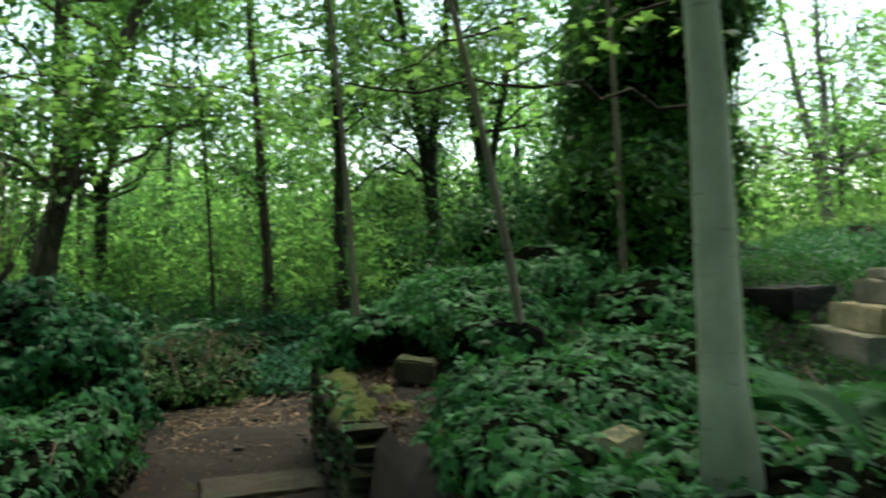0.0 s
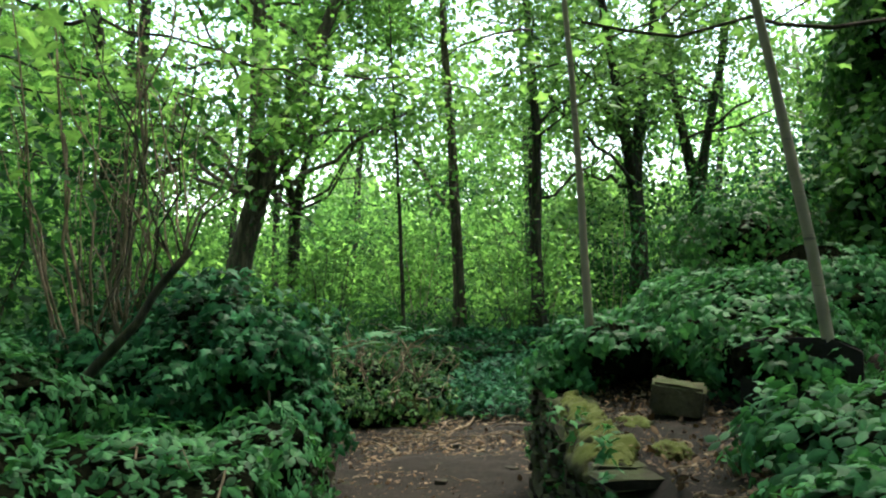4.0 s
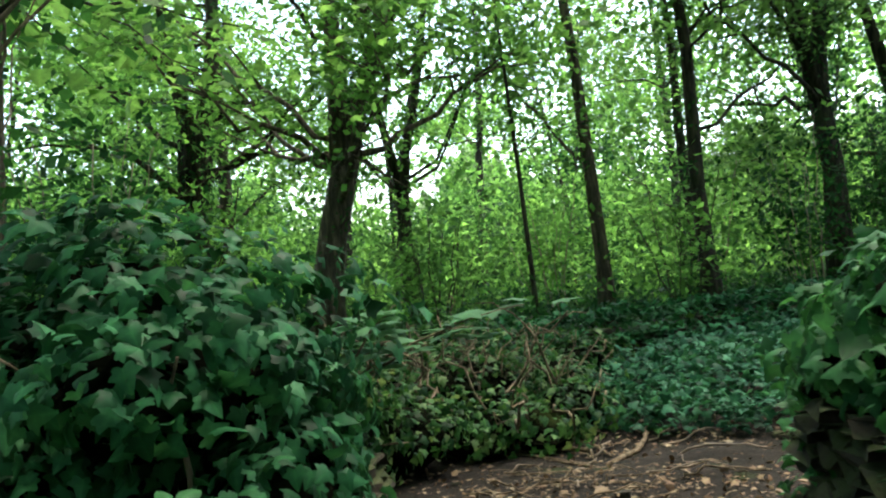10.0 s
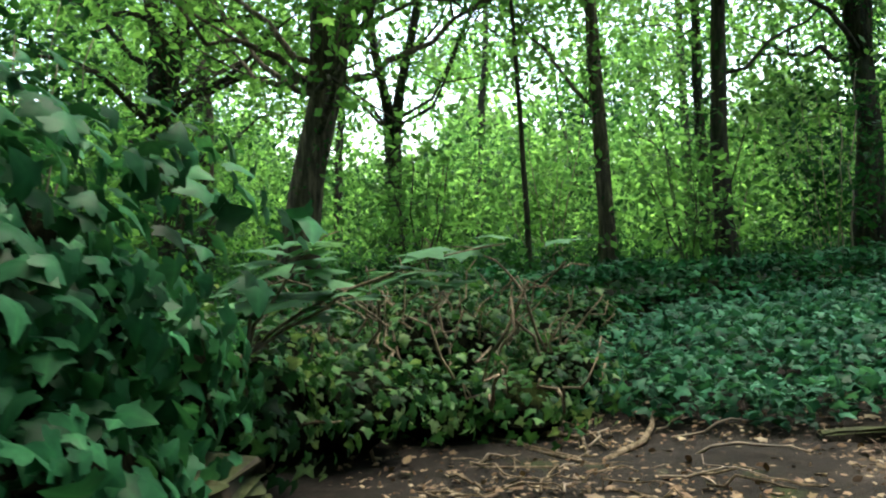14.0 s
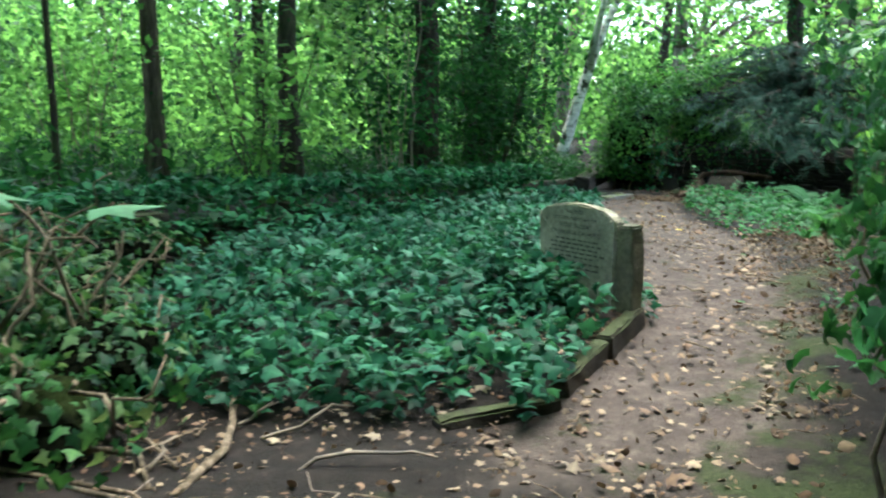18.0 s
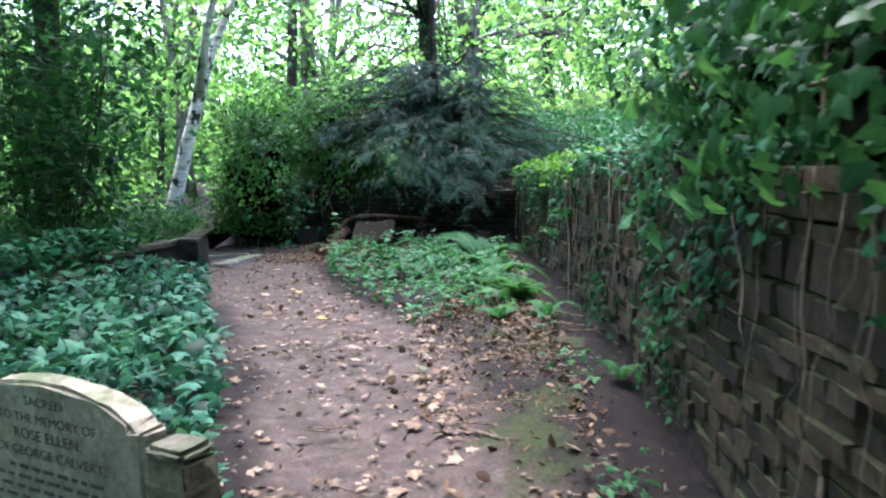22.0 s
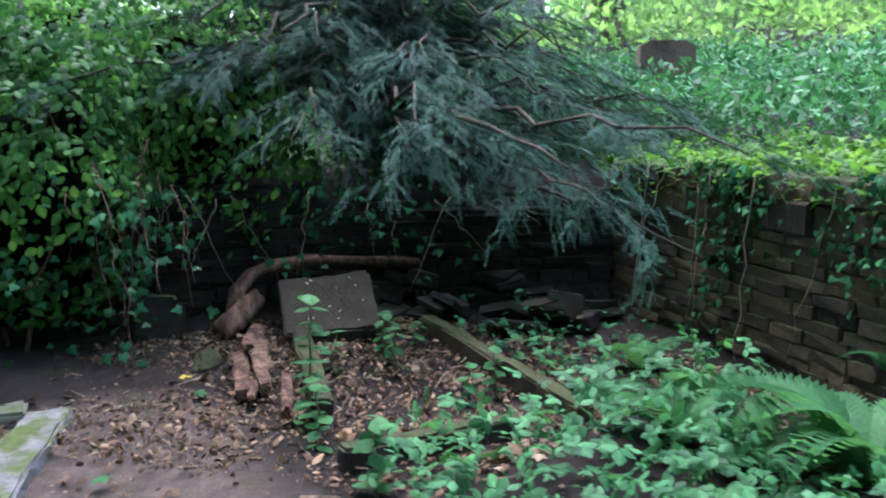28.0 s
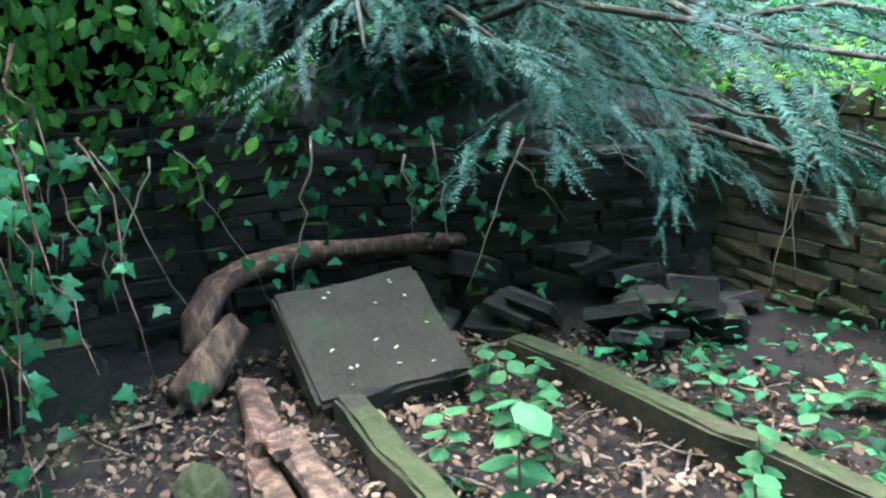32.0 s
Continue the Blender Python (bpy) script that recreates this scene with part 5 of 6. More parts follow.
for k, (a_, b_) in enumerate([((-5.5, 6.5, 4.6), (-2.6, 7.2, 3.4)), ((-5.0, 9.0, 5.0), (-2.2, 9.5, 4.0)), ((-4.5, 3.5, 3.8), (-2.6, 5.0, 3.0)), ((-2.5, 12.5, 6.0), (0.2, 11.5, 4.8)), ((2.6, 12.5, 6.0), (0.9, 12.0, 4.9)), ((5.0, 13.0, 6.0), (3.0, 12.3, 5.0)),
                              ((-5.5, 1.5, 3.6), (-3.4, 3.4, 2.9)), ((10.5, 10.5, 4.6), (9.8, 12.6, 3.5)), ((13.5, 12.0, 4.4), (11.5, 13.2, 3.3)), ((7.5, 7.2, 3.6), (6.9, 9.2, 3.0)), ((9.5, 18.5, 5.0), (9.5, 16.5, 4.2))]):
    hanging_branch(a_, b_, 150, 0.15, 300 + k)


def hanging_ivy(centre, reach, top, n, seed):
    """Bare arching ivy stems that hang from a height, with a few leaves at their ends."""
    rng = np.random.default_rng(seed)
    base = np.array((*centre, gz(*centre)))
    ob = thing("hanging_ivy", base, "ivy hanging on bare looping stems before the dark wall", "ivy")
    tips = []
    for k in range(n):
        p0 = np.array((centre[0] + rng.uniform(-1, 1) * reach + 0.15, centre[1] + rng.uniform(-0.6, 1) * reach + 0.15, top + rng.uniform(-0.1, 0.25)))
        out = np.array((rng.uniform(-0.6, 0.1), rng.uniform(-0.6, 0.25), 0)) * 0.8
        p1 = p0 + out + (0, 0, -rng.uniform(0.25, 0.85))
        q = bend(p0, p1, rng.uniform(-0.3, 0.3), 10, seed + k, 0.012)
        bar("stem", q, np.linspace(0.006, 0.002, 10) * rng.uniform(0.6, 1.3), DEADWOOD, ob, 5, 0.1, k, base)
        tips += [q[j] for j in rng.integers(3, 10, 9)]
    p = np.array(tips) + rng.normal(size=(len(tips), 3)) * 0.06
    single_leaves(ob, "ivy_fine", p, np.tile((-0.7, -0.5, 0.6), (len(p), 1)), rng.uniform(0.03, 0.062, len(p)), IVY, 1.0, 0.45, seed)


hanging_ivy((9.15, 15.55), 0.32, 1.55, 26, 1500)

# hazels and elders under the trees, many thin stems from one stool
def hazel(x, y, h, stems, count, seed, mat=CANOPY, size=0.4, wide=0.9, bark=BARK_DARK, low=0.35, label="many-stemmed hazel in the shade of the wood"):
    rng = np.random.default_rng(seed)
    base = np.array((x, y, gz(x, y) - 0.03))
    ob = thing("hazel", base, label, "hazel", "hazels")
    pts = []
    for k in range(stems):
        a = rng.uniform(0, 2 * math.pi)
        top = base + np.array((math.cos(a) * wide, math.sin(a) * wide, 0)) * rng.uniform(0.3, 1.1) + (0, 0, h * rng.uniform(0.6, 1.05))
        foot = base + np.array((math.cos(a), math.sin(a), 0)) * rng.uniform(0.02, 0.2)
        q = bend(foot, top, rng.uniform(-0.2, 0.3), 9, seed + k, 0.03 * h / 3)
        bar("stem", q, np.linspace(0.011, 0.004, 9) * rng.uniform(0.8, 1.9), bark, ob, 5, 0.1, k, base)
        pts.append(q[int(9 * low):])
    pts = np.vstack(pts)
    p = pts[rng.integers(0, len(pts), count)] + rng.normal(size=(count, 3)) * (0.35, 0.35, 0.2)
    p = p[p[:, 2] > ground_z(p) + 0.15]
    leaves("foliage", "cloud", p - base, np.tile((0, 0, 1.0), (len(p), 1)), rng.uniform(0.6, 1.3, len(p)) * size, mat, ob, 0.5, 0.6, seed)


for k, (x, y, h, n, c, dark) in enumerate([(-5.2, 9.5, 4.0, 9, 260, 1), (-1.9, 13.6, 2.8, 8, 120, 0), (1.9, 13.6, 3.0, 8, 130, 0), (4.3, 15.4, 3.2, 8, 200, 1), (-5.6, 12.6, 3.4, 9, 160, 0), (6.5, 16.7, 3.6, 9, 380, 1), (0.0, 19, 3.4, 8, 180, 0), (8.2, 21, 3.8, 8, 250, 1),
                                            (-9, 14, 4, 8, 220, 0), (3.1, 18.5, 3.6, 8, 200, 0), (7.0, 18.2, 4.0, 9, 420, 1), (-2.4, 17.5, 3.4, 8, 160, 0), (-6.0, 5.6, 4.0, 9, 420, 1), (5.9, 20.5, 4.0, 8, 250, 0), (-4.6, 5.2, 3.6, 8, 330, 1)]):
    hazel(x, y, h, n, c, 1000 + k, CANOPY_DARK if dark else CANOPY, 0.42, 1.0, BARK_SLIM if k % 3 == 0 else BARK_DARK)
# the stool that fans out of the ivy by the gap
hazel(-2.7, 3.7, 3.4, 16, 90, 1050, CANOPY_DARK, 0.3, 0.8, STEM, 0.7, "bare hazel stems fanning out of the ivy heap")

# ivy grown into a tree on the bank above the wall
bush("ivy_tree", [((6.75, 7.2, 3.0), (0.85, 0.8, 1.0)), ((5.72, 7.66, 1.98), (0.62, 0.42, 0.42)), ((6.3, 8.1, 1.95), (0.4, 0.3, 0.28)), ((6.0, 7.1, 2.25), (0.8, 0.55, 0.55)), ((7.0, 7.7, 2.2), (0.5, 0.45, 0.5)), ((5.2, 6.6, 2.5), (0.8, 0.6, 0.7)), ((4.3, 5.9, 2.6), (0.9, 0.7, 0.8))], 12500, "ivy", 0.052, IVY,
     "ivy-smothered thorn leaning over the retaining wall", "ivy", 66, stems=24, deep=0.65, lump=0.55, shade_core=0.35)
for k, (a_, b_) in enumerate([((-3.5, 4.5, 4.2), (-1.2, 4.2, 3.5)), ((-4.0, 2.5, 3.7), (-2.0, 1.2, 3.2)), ((3.6, 4.5, 4.8), (1.2, 4.6, 3.7)), ((1.5, 8.5, 5.4), (-0.6, 7.6, 4.2)), ((4.5, 1.5, 4.3), (2.2, 2.4, 3.5)), ((-3.2, 7.5, 4.6), (-0.8, 6.6, 3.9)), ((12.5, 17.5, 4.6), (10.8, 16.2, 3.5)), ((6.4, 6.6, 3.9), (5.6, 8.4, 3.2)), ((-1.2, 9.5, 5.0), (1.3, 9.2, 4.4))]):
    hanging_branch(a_, b_, 75, 0.14, 340 + k)
bough = thing("dead_bough", (5.2, 3.3, 3.7), "long bare thin branch reaching over the bank", "branch")
bar("branch_wood", bend((5.2, 3.3, 3.55), (1.0, 2.4, 3.55), -0.12, 12, 4, 0.05), np.linspace(0.028, 0.008, 12), BARK_DARK, bough, 6, 0.1, 4, (5.2, 3.3, 3.7))

foot = spots_in(np.random.default_rng(97), [(3.6, 6.42), (7.45, 9.92), (7.3, 10.1), (3.4, 6.6)], 190)
carpet("wall_foot_plants", foot[np.array([noise.noise(Vector((x * 1.6, y * 1.6, 9))) > 0.0 for x, y in foot])], "trefoil", 0.07, BRAMBLE, "small green plants along the foot of the wall", "undergrowth", 98, (0.02, 0.14), 60, (4.0, 7.5, 0.4), droop=0.3, jitter=0.5)

# ---- headstone and grave plot ----
def prism(outline, thick, bevel=0.012, rough=0.003, seed=0):
    """A flat stone from an outline (x, z), thick along y, with softened edges."""
    bm = bmesh.new()
    front = [bm.verts.new((x, -thick / 2, z)) for x, z in outline]
    face = bm.faces.new(front)
    back = bmesh.ops.extrude_face_region(bm, geom=[face])
    bmesh.ops.translate(bm, vec=(0, thick, 0), verts=[v for v in back["geom"] if isinstance(v, bmesh.types.BMVert)])
    bmesh.ops.recalc_face_normals(bm, faces=bm.faces)
    sharp = [e for e in bm.edges if e.calc_face_angle(0) > 0.5]
    bmesh.ops.bevel(bm, geom=sharp, offset=bevel, segments=2, affect="EDGES")
    rng = random.Random(seed)
    for v in bm.verts:
        v.co += Vector((rng.gauss(0, 1), rng.gauss(0, 1), rng.gauss(0, 1))) * rough
    return bm


def put(ob, x, y, z, rz=0.0, rx=0.0, ry=0.0):
    ob.matrix_basis = pose(x, y, z, rx, ry, rz)
    return ob


def headstone():
    u = Vector((0.2, -0.98, 0)).normalized()
    mid = Vector((3.16, 8.5, 0.39))
    ob = thing("headstone", mid, "lichened sandstone headstone with a curved top, half sunk in ivy", "headstone")
    ob.matrix_basis = Matrix.LocRotScale(mid, Euler((radians(3), 0, math.atan2(u.y, u.x))), (0.96, 0.9, 0.76))
    arch = [(0.36 * math.cos(a), 0.79 + 0.11 * math.sin(a)) for a in np.linspace(0, math.pi, 15)]
    outline = [(-0.37, 0), (0.385, 0), (0.4, 0.79), (0.385, 0.8)] + arch + [(-0.385, 0.8), (-0.4, 0.79)]
    tablet = part("tablet", prism(outline, 0.1, seed=1), STONE_PALE, ob)
    pil = part("pillar", block_mesh((0.15, 0.125, 0.72), 0.008, 0.002, 2), STONE_GREY, ob, "grey mossy stone side pillar")
    pil.location = (0.495, 0, 0)
    cap = part("pillar_cap", block_mesh((0.152, 0.128, 0.045), 0.016, 0.002, 3), STONE_GREY, ob)
    cap.location = (0.495, 0, 0.722)
    band = part("pillar_band", block_mesh((0.154, 0.13, 0.02), 0.004, 0.001, 4), STONE_GREY, ob)
    band.location = (0.495, 0, 0.62)
    dark, nt, bsdf = material("cut_letters")
    bsdf.inputs["Base Color"].default_value, bsdf.inputs["Roughness"].default_value = (0.035, 0.03, 0.022, 1), 0.95
    for text, z, size in (("SACRED", 0.83, 0.05), ("TO THE MEMORY OF", 0.765, 0.048), ("ROSE ELLEN,", 0.7, 0.056), ("OF GEORGE CALVERT,", 0.635, 0.05)):
        cu = bpy.data.curves.new("inscription", "FONT")
        cu.body, cu.size, cu.align_x, cu.extrude = text, size, "CENTER", 0.0008
        cu.materials.append(dark)
        t = new("inscription", cu)
        t.parent = tablet
        t.matrix_local = pose(0, -0.0525, z - 0.02, 90)
    rng = random.Random(3)
    for z, w in ((0.56, 0.4), (0.52, 0.52), (0.48, 0.5), (0.44, 0.54), (0.4, 0.3), (0.35, 0.44), (0.3, 0.36)):
        x = -w / 2
        while x < w / 2:
            k = rng.uniform(0.02, 0.06)
            bar_ = part("worn_lettering", block_mesh((k, 0.004, 0.014), 0.001, 0, 1, 0), dark, tablet)
            bar_.matrix_local = pose(x + k / 2, -0.051, z)
            x += k + 0.02


headstone()


def kerb(a, b, width, height, mat, label, seed, sink=0.06, lift=0.0):
    """A long kerb stone on the ground from a to b (plan)."""
    a, b = Vector(a), Vector(b)
    d = b - a
    za, zb = gz(*a), gz(*b)
    ob = part("kerb_stone", block_mesh((d.length, width, height), 0.012, 0.004, seed, 6), mat, None)
    m = (a + b) / 2
    ob.matrix_basis = Matrix.LocRotScale((m.x, m.y, (za + zb) / 2 - sink + lift), Euler((0, -math.atan2(zb - za, d.length), math.atan2(d.y, d.x))), None)
    tagged(ob, label, "kerb stone", "grave kerbs")
    return ob


kerb((2.26, 7.23), (2.8, 7.64), 0.1, 0.26, STONE_MOSS, "mossy grave kerb along the footpath", 11, 0.16)
kerb((2.815, 7.65), (3.36, 8.06), 0.1, 0.26, STONE_MOSS, "mossy grave kerb running to the headstone", 12, 0.15)
kerb((2.2, 7.16), (1.5, 7.12), 0.11, 0.12, STONE_MOSS, "sunken kerb under the ivy", 13, 0.08)
kerb((8.74, 14.05), (9.6, 14.72), 0.1, 0.2, STONE_MOSS, "mossy kerb of the broken grave", 14, 0.1)
kerb((9.2, 13.0), (10.25, 14.25), 0.1, 0.2, STONE_MOSS, "mossy kerb of the broken grave under the yew", 15, 0.1)
kerb((8.32, 13.72), (8.95, 13.22), 0.09, 0.16, STONE_MOSS, "bright mossy kerb at the foot of the grave", 16)
kerb((7.45, 14.62), (8.36, 15.26), 0.2, 0.12, CONCRETE, "flat grey kerb stone set in the path", 17, 0.1)
kerb((8.34, 15.38), (7.78, 15.95), 0.2, 0.12, CONCRETE, "flat grey kerb stone meeting another in the path", 18, 0.1)
kerb((4.9, 10.9), (5.6, 12.0), 0.2, 0.14, STONE_MOSS, "sunken mossy stone beside the path", 19, 0.05)


# the long low wall behind the ivy bed, with its copings
dry_wall("low_wall", (6.1, 14.05), (-0.9, 10.85), (0.72, 0.68, 0.66, 0.6), MOSSED, "low rubble wall smothered in ivy", 21, (0.07, 0.13), (0.2, 0.5), 0.4, ragged=0.02)
for n, (a, b) in enumerate([((6.3, 15.45), (6.95, 15.88)), ((6.97, 15.9), (8.35, 16.8)), ((8.37, 16.82), (9.7, 17.68))]):
    cop = kerb(a, b, 0.3, 0.07, STONE_MOSS, "long flat coping stone on the low wall", 30 + n, -0.15)
    low = kerb(a, b, 0.24, 0.23, STONE_DARK, "low dark wall footing under the coping", 40 + n, 0.08)
put(tagged(part("stone_block", block_mesh((0.34, 0.26, 0.46), 0.02, 0.004, 50), STONE_DARK, None), "dark square grave block beside the path", "stone block"), 7.27, 14.92, gz(7.27, 14.92) - 0.14, 38)
put(tagged(part("coping_stone", block_mesh((0.55, 0.3, 0.07), 0.015, 0.004, 51), STONE_MOSS, None), "reddish slab lying on the low wall", "coping stone"), 0.35, 11.52, 0.655, 24)

R = np.random.default_rng(78)
s = R.uniform(0, 1, 4200)
line = np.array((-1.0, 10.9)) + s[:, None] * (np.array((6.3, 14.2)) - np.array((-1.0, 10.9)))
across = R.uniform(-0.3, 0.75, len(s))
spots = line + across[:, None] * np.array((-0.415, 0.91))
carpet("wall_top_ivy", spots, "ivy", 0.095, IVY, "ivy rolling over the low wall", "ivy", 52, (0.0, 0.12), 150, (1.5, 10.5, 0.8), top=np.where(across < 0.0, 0.55 + across * 0.5, 0.74) + 0.14 * R.uniform(size=len(s)) + 0.1 * s, droop=0.4, jitter=0.55)


# ---- the broken grave at the end ----
def fallen_slab():
    tl, tr, bl, br = (Vector(p) for p in ((9.91, 15.08, 0.91), (10.24, 14.64, 0.93), (9.55, 14.79, 0.667), (9.88, 14.35, 0.69)))
    c = (tl + tr + bl + br) / 4
    x = ((tr - tl) + (br - bl)).normalized()
    y = ((tl - bl) + (tr - br)).normalized()
    z = x.cross(y).normalized()
    y = z.cross(x)
    w, l = ((tr - tl).length + (br - bl).length) / 2, ((tl - bl).length + (tr - br).length) / 2
    bm = block_mesh((w, l, 0.1), 0.015, 0.003, 61, 5)
    bmesh.ops.translate(bm, vec=(0, 0, -0.1), verts=bm.verts)
    ob = part("fallen_slab", bm, SLATE, None)
    m = Matrix((x, y, z)).transposed().to_4x4()
    m.translation = c
    ob.matrix_basis = m
    tagged(ob, "grey-green fallen gravestone slab tilted on rubble", "gravestone")
    for k, (px, py, pz, sx, sy, sz) in enumerate([(10.2, 14.8, 0.6, 0.5, 0.3, 0.22), (9.85, 14.75, 0.58, 0.4, 0.3, 0.13), (9.95, 14.6, 0.56, 0.3, 0.3, 0.16)]):
        st = part("rubble_stone", rubble(70 + k), STONE_DARK, None)
        st.matrix_basis = Matrix.LocRotScale((px, py, pz + sz / 2 - 0.02), Euler((0, 0, k * 0.9)), (sx, sy, sz))
        tagged(st, "dark rubble stone under the fallen slab", "rubble stone", "rubble")


fallen_slab()
log = thing("fallen_log", (9.6, 15.25, 0.6), "bent barkless brown log lying over the slab", "log")
bar("log_wood", [(9.76, 15.3, 0.72), (9.83, 15.31, 0.82), (9.93, 15.28, 0.91), (10.06, 15.2, 0.95), (10.25, 15.05, 0.96), (10.45, 14.87, 0.94), (10.62, 14.7, 0.92), (10.78, 14.55, 0.89)],
    [0.05, 0.052, 0.05, 0.048, 0.05, 0.046, 0.044, 0.042], DEADWOOD, log, 14, 0.34, 4, (9.6, 15.25, 0.6))
bar("broken_branch", [(9.58, 15.27, 0.63), (9.67, 15.26, 0.68), (9.77, 15.24, 0.73), (9.88, 15.2, 0.8)], [0.06, 0.062, 0.058, 0.05], DEADWOOD, log, 12, 0.34, 5, (9.6, 15.25, 0.6))
rot = thing("rotten_timber", (9.3, 14.75, 0.6), "split rotten timber crumbling beside the kerb", "rotten wood")
for k, (a, b, r0) in enumerate([((9.72, 15.1, 0.66), (9.3, 14.87, 0.66), 0.04), ((9.36, 14.84, 0.68), (8.86, 14.44, 0.63), 0.045), ((9.25, 14.86, 0.64), (8.78, 14.5, 0.61), 0.032), ((9.05, 14.46, 0.64), (8.7, 14.22, 0.6), 0.026),
                                  ((9.5, 15.0, 0.64), (9.2, 14.78, 0.7), 0.024), ((9.32, 14.76, 0.63), (9.0, 14.5, 0.67), 0.02), ((9.42, 14.96, 0.62), (9.1, 14.8, 0.64), 0.03), ((8.95, 14.56, 0.62), (8.72, 14.42, 0.62), 0.022)]):
    a, b = Vector(a), Vector(b)
    d = b - a
    bm = block_mesh((d.length, r0 * 2.1, r0 * (1.1 + 0.2 * (k % 3))), 0.007, 0.003, 200 + k, 5)
    for v in bm.verts:
        t = v.co.x / d.length + 0.5
        v.co.y *= 1.1 - 0.5 * t * (k % 2)
        v.co += noise.noise_vector(Vector((v.co.x * 3, v.co.y * 40, v.co.z * 40 + k))) * 0.011
    o = part("splinter", bm, PALEWOOD if k in (1, 5) else DEADWOOD, rot)
    m = (a + b) / 2 - Vector((9.3, 14.75, 0.6))
    o.matrix_local = Matrix.LocRotScale((m.x, m.y, m.z - r0), Euler((0.25 * (k % 3 - 1), -math.asin(d.z / d.length), math.atan2(d.y, d.x))), None)
put(tagged(part("marker_stone", prism([(-0.15, 0), (0.15, 0), (0.15, 0.24), (0.1, 0.3), (-0.08, 0.31), (-0.15, 0.27)], 0.14, 0.015, 0.004, 6), STONE_MOSS, None), "small dark mossy grave marker before the wall", "grave marker"), 9.5, 15.66, gz(9.5, 15.66) - 0.05, -38)

rng_ = random.Random(17)
for k in range(46):
    x, y = rng_.uniform(10.35, 11.35), rng_.uniform(13.3, 14.9)
    if (x - 10.35) * 0.9 + (y - 13.3) * 0.35 < 0.25:
        continue
    flat = k % 4 != 1
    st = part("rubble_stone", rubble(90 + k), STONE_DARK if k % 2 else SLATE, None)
    size = (rng_.uniform(0.2, 0.4), rng_.uniform(0.14, 0.26), rng_.uniform(0.035, 0.06) if flat else rng_.uniform(0.08, 0.15))
    pile = 0.42 * max(0.0, 1 - math.hypot(x - 11.1, y - 14.3) / 0.95)
    st.matrix_basis = Matrix.LocRotScale((x, y, gz(10.4, 14.0) + pile * rng_.uniform(0.3, 1.0) + size[2] / 2 - 0.02), Euler((rng_.uniform(-0.3, 0.3), rng_.uniform(-0.2, 0.65), rng_.uniform(-0.7, 0.5))), size)
    tagged(st, "dark rubble stone slumped from the wall", "rubble stone", "rubble")


# ---- ferns, seedlings, ground plants ----
def frond_mesh():
    tv, tp = LEAF["frond"]
    me = bpy.data.meshes.new("frond")
    me.from_pydata([tuple(v) for v in tv], [], [tuple(int(i) for i in p) for p in tp])
    me.materials.append(FERN)
    return me


FROND = frond_mesh()


def fern(x, y, size, count, seed, z=None):
    rng = random.Random(seed)
    ob = thing("fern", (x, y, gz(x, y) if z is None else z), "green fern with arching toothed fronds", "fern", "ferns")
    for k in range(count):
        f = new("frond", FROND)
        f.parent = ob
        f.matrix_local = Matrix.LocRotScale((0, 0, 0.01), Euler((rng.uniform(0.05, 0.7), rng.uniform(-0.25, 0.25), k * 2 * math.pi / count + rng.uniform(-0.3, 0.3)), "XYZ"), Vector((0.85, 1, 1)) * size * rng.uniform(0.7, 1.1))
    return ob


for k, (x, y, s_, c) in enumerate([(8.9, 11.9, 0.75, 9), (8.4, 11.3, 0.6, 8), (7.62, 10.33, 0.42, 7), (6.85, 10.0, 0.32, 6), (9.2, 12.6, 0.55, 7), (9.0, 12.3, 0.5, 7), (8.0, 10.9, 0.5, 7), (9.6, 12.5, 0.42, 6), (10.1, 12.9, 0.4, 5), (7.1, 9.75, 0.28, 6), (9.55, 13.0, 0.36, 5),
                                      (3.3, -0.6, 0.8, 9), (3.0, -1.4, 0.75, 8), (2.9, 8.9, 0.3, 5), (2.1, 9.9, 0.35, 6), (0.75, 7.75, 0.2, 4), (8.25, 12.35, 0.5, 7), (6.02, 8.48, 0.22, 5), (7.55, 10.45, 0.45, 7)]):
    fern(x, y, s_ * (0.84 if y > 5 else 1.0), c, 600 + k)
for k, (s_, z) in enumerate([(0.24, 1.15), (0.2, 0.95), (0.2, 1.3), (0.22, 0.75)]):
    a = np.array((7.9, 10.02)) + np.array((0.73, 0.68)) * (0.3 + k * 0.75)
    f = fern(a[0] - 0.04, a[1] + 0.04, s_, 5, 640 + k, z)

# low leafy cover before the retaining wall
PATCH = [(6.5, 10.4), (7.4, 10.1), (8.6, 11.3), (10.2, 12.7), (9.6, 13.2), (9.0, 13.2), (8.2, 13.6), (7.4, 12.6)]
rngp = np.random.default_rng(79)
carpet("bramble_patch", spots_in(rngp, PATCH, 1400), "trefoil", 0.088, BRAMBLE, "bramble and wood avens spreading before the wall", "bramble", 53, (0.02, 0.28), 200, (7.0, 11.3, 0.8), droop=0.3, jitter=0.45)
carpet("broad_leaved_patch", spots_in(rngp, [(7.5, 12.2), (8.4, 11.8), (9.1, 12.6), (8.6, 13.4), (7.9, 13.3)], 170), "trefoil", 0.11, BRAMBLE, "broad-leaved green seedlings beside the path", "undergrowth", 54, (0.1, 0.36), 150, (7.0, 11.8, 0.8), droop=0.2)
carpet("grave_ivy", spots_in(rngp, [(9.3, 13.0), (10.9, 12.9), (10.9, 13.8), (10.1, 14.1)], 190), "ivy", 0.05, IVY, "scattered ivy on the broken grave", "ivy", 55, (0.02, 0.2), 150, (8.5, 13.5, 0.8), droop=0.3)


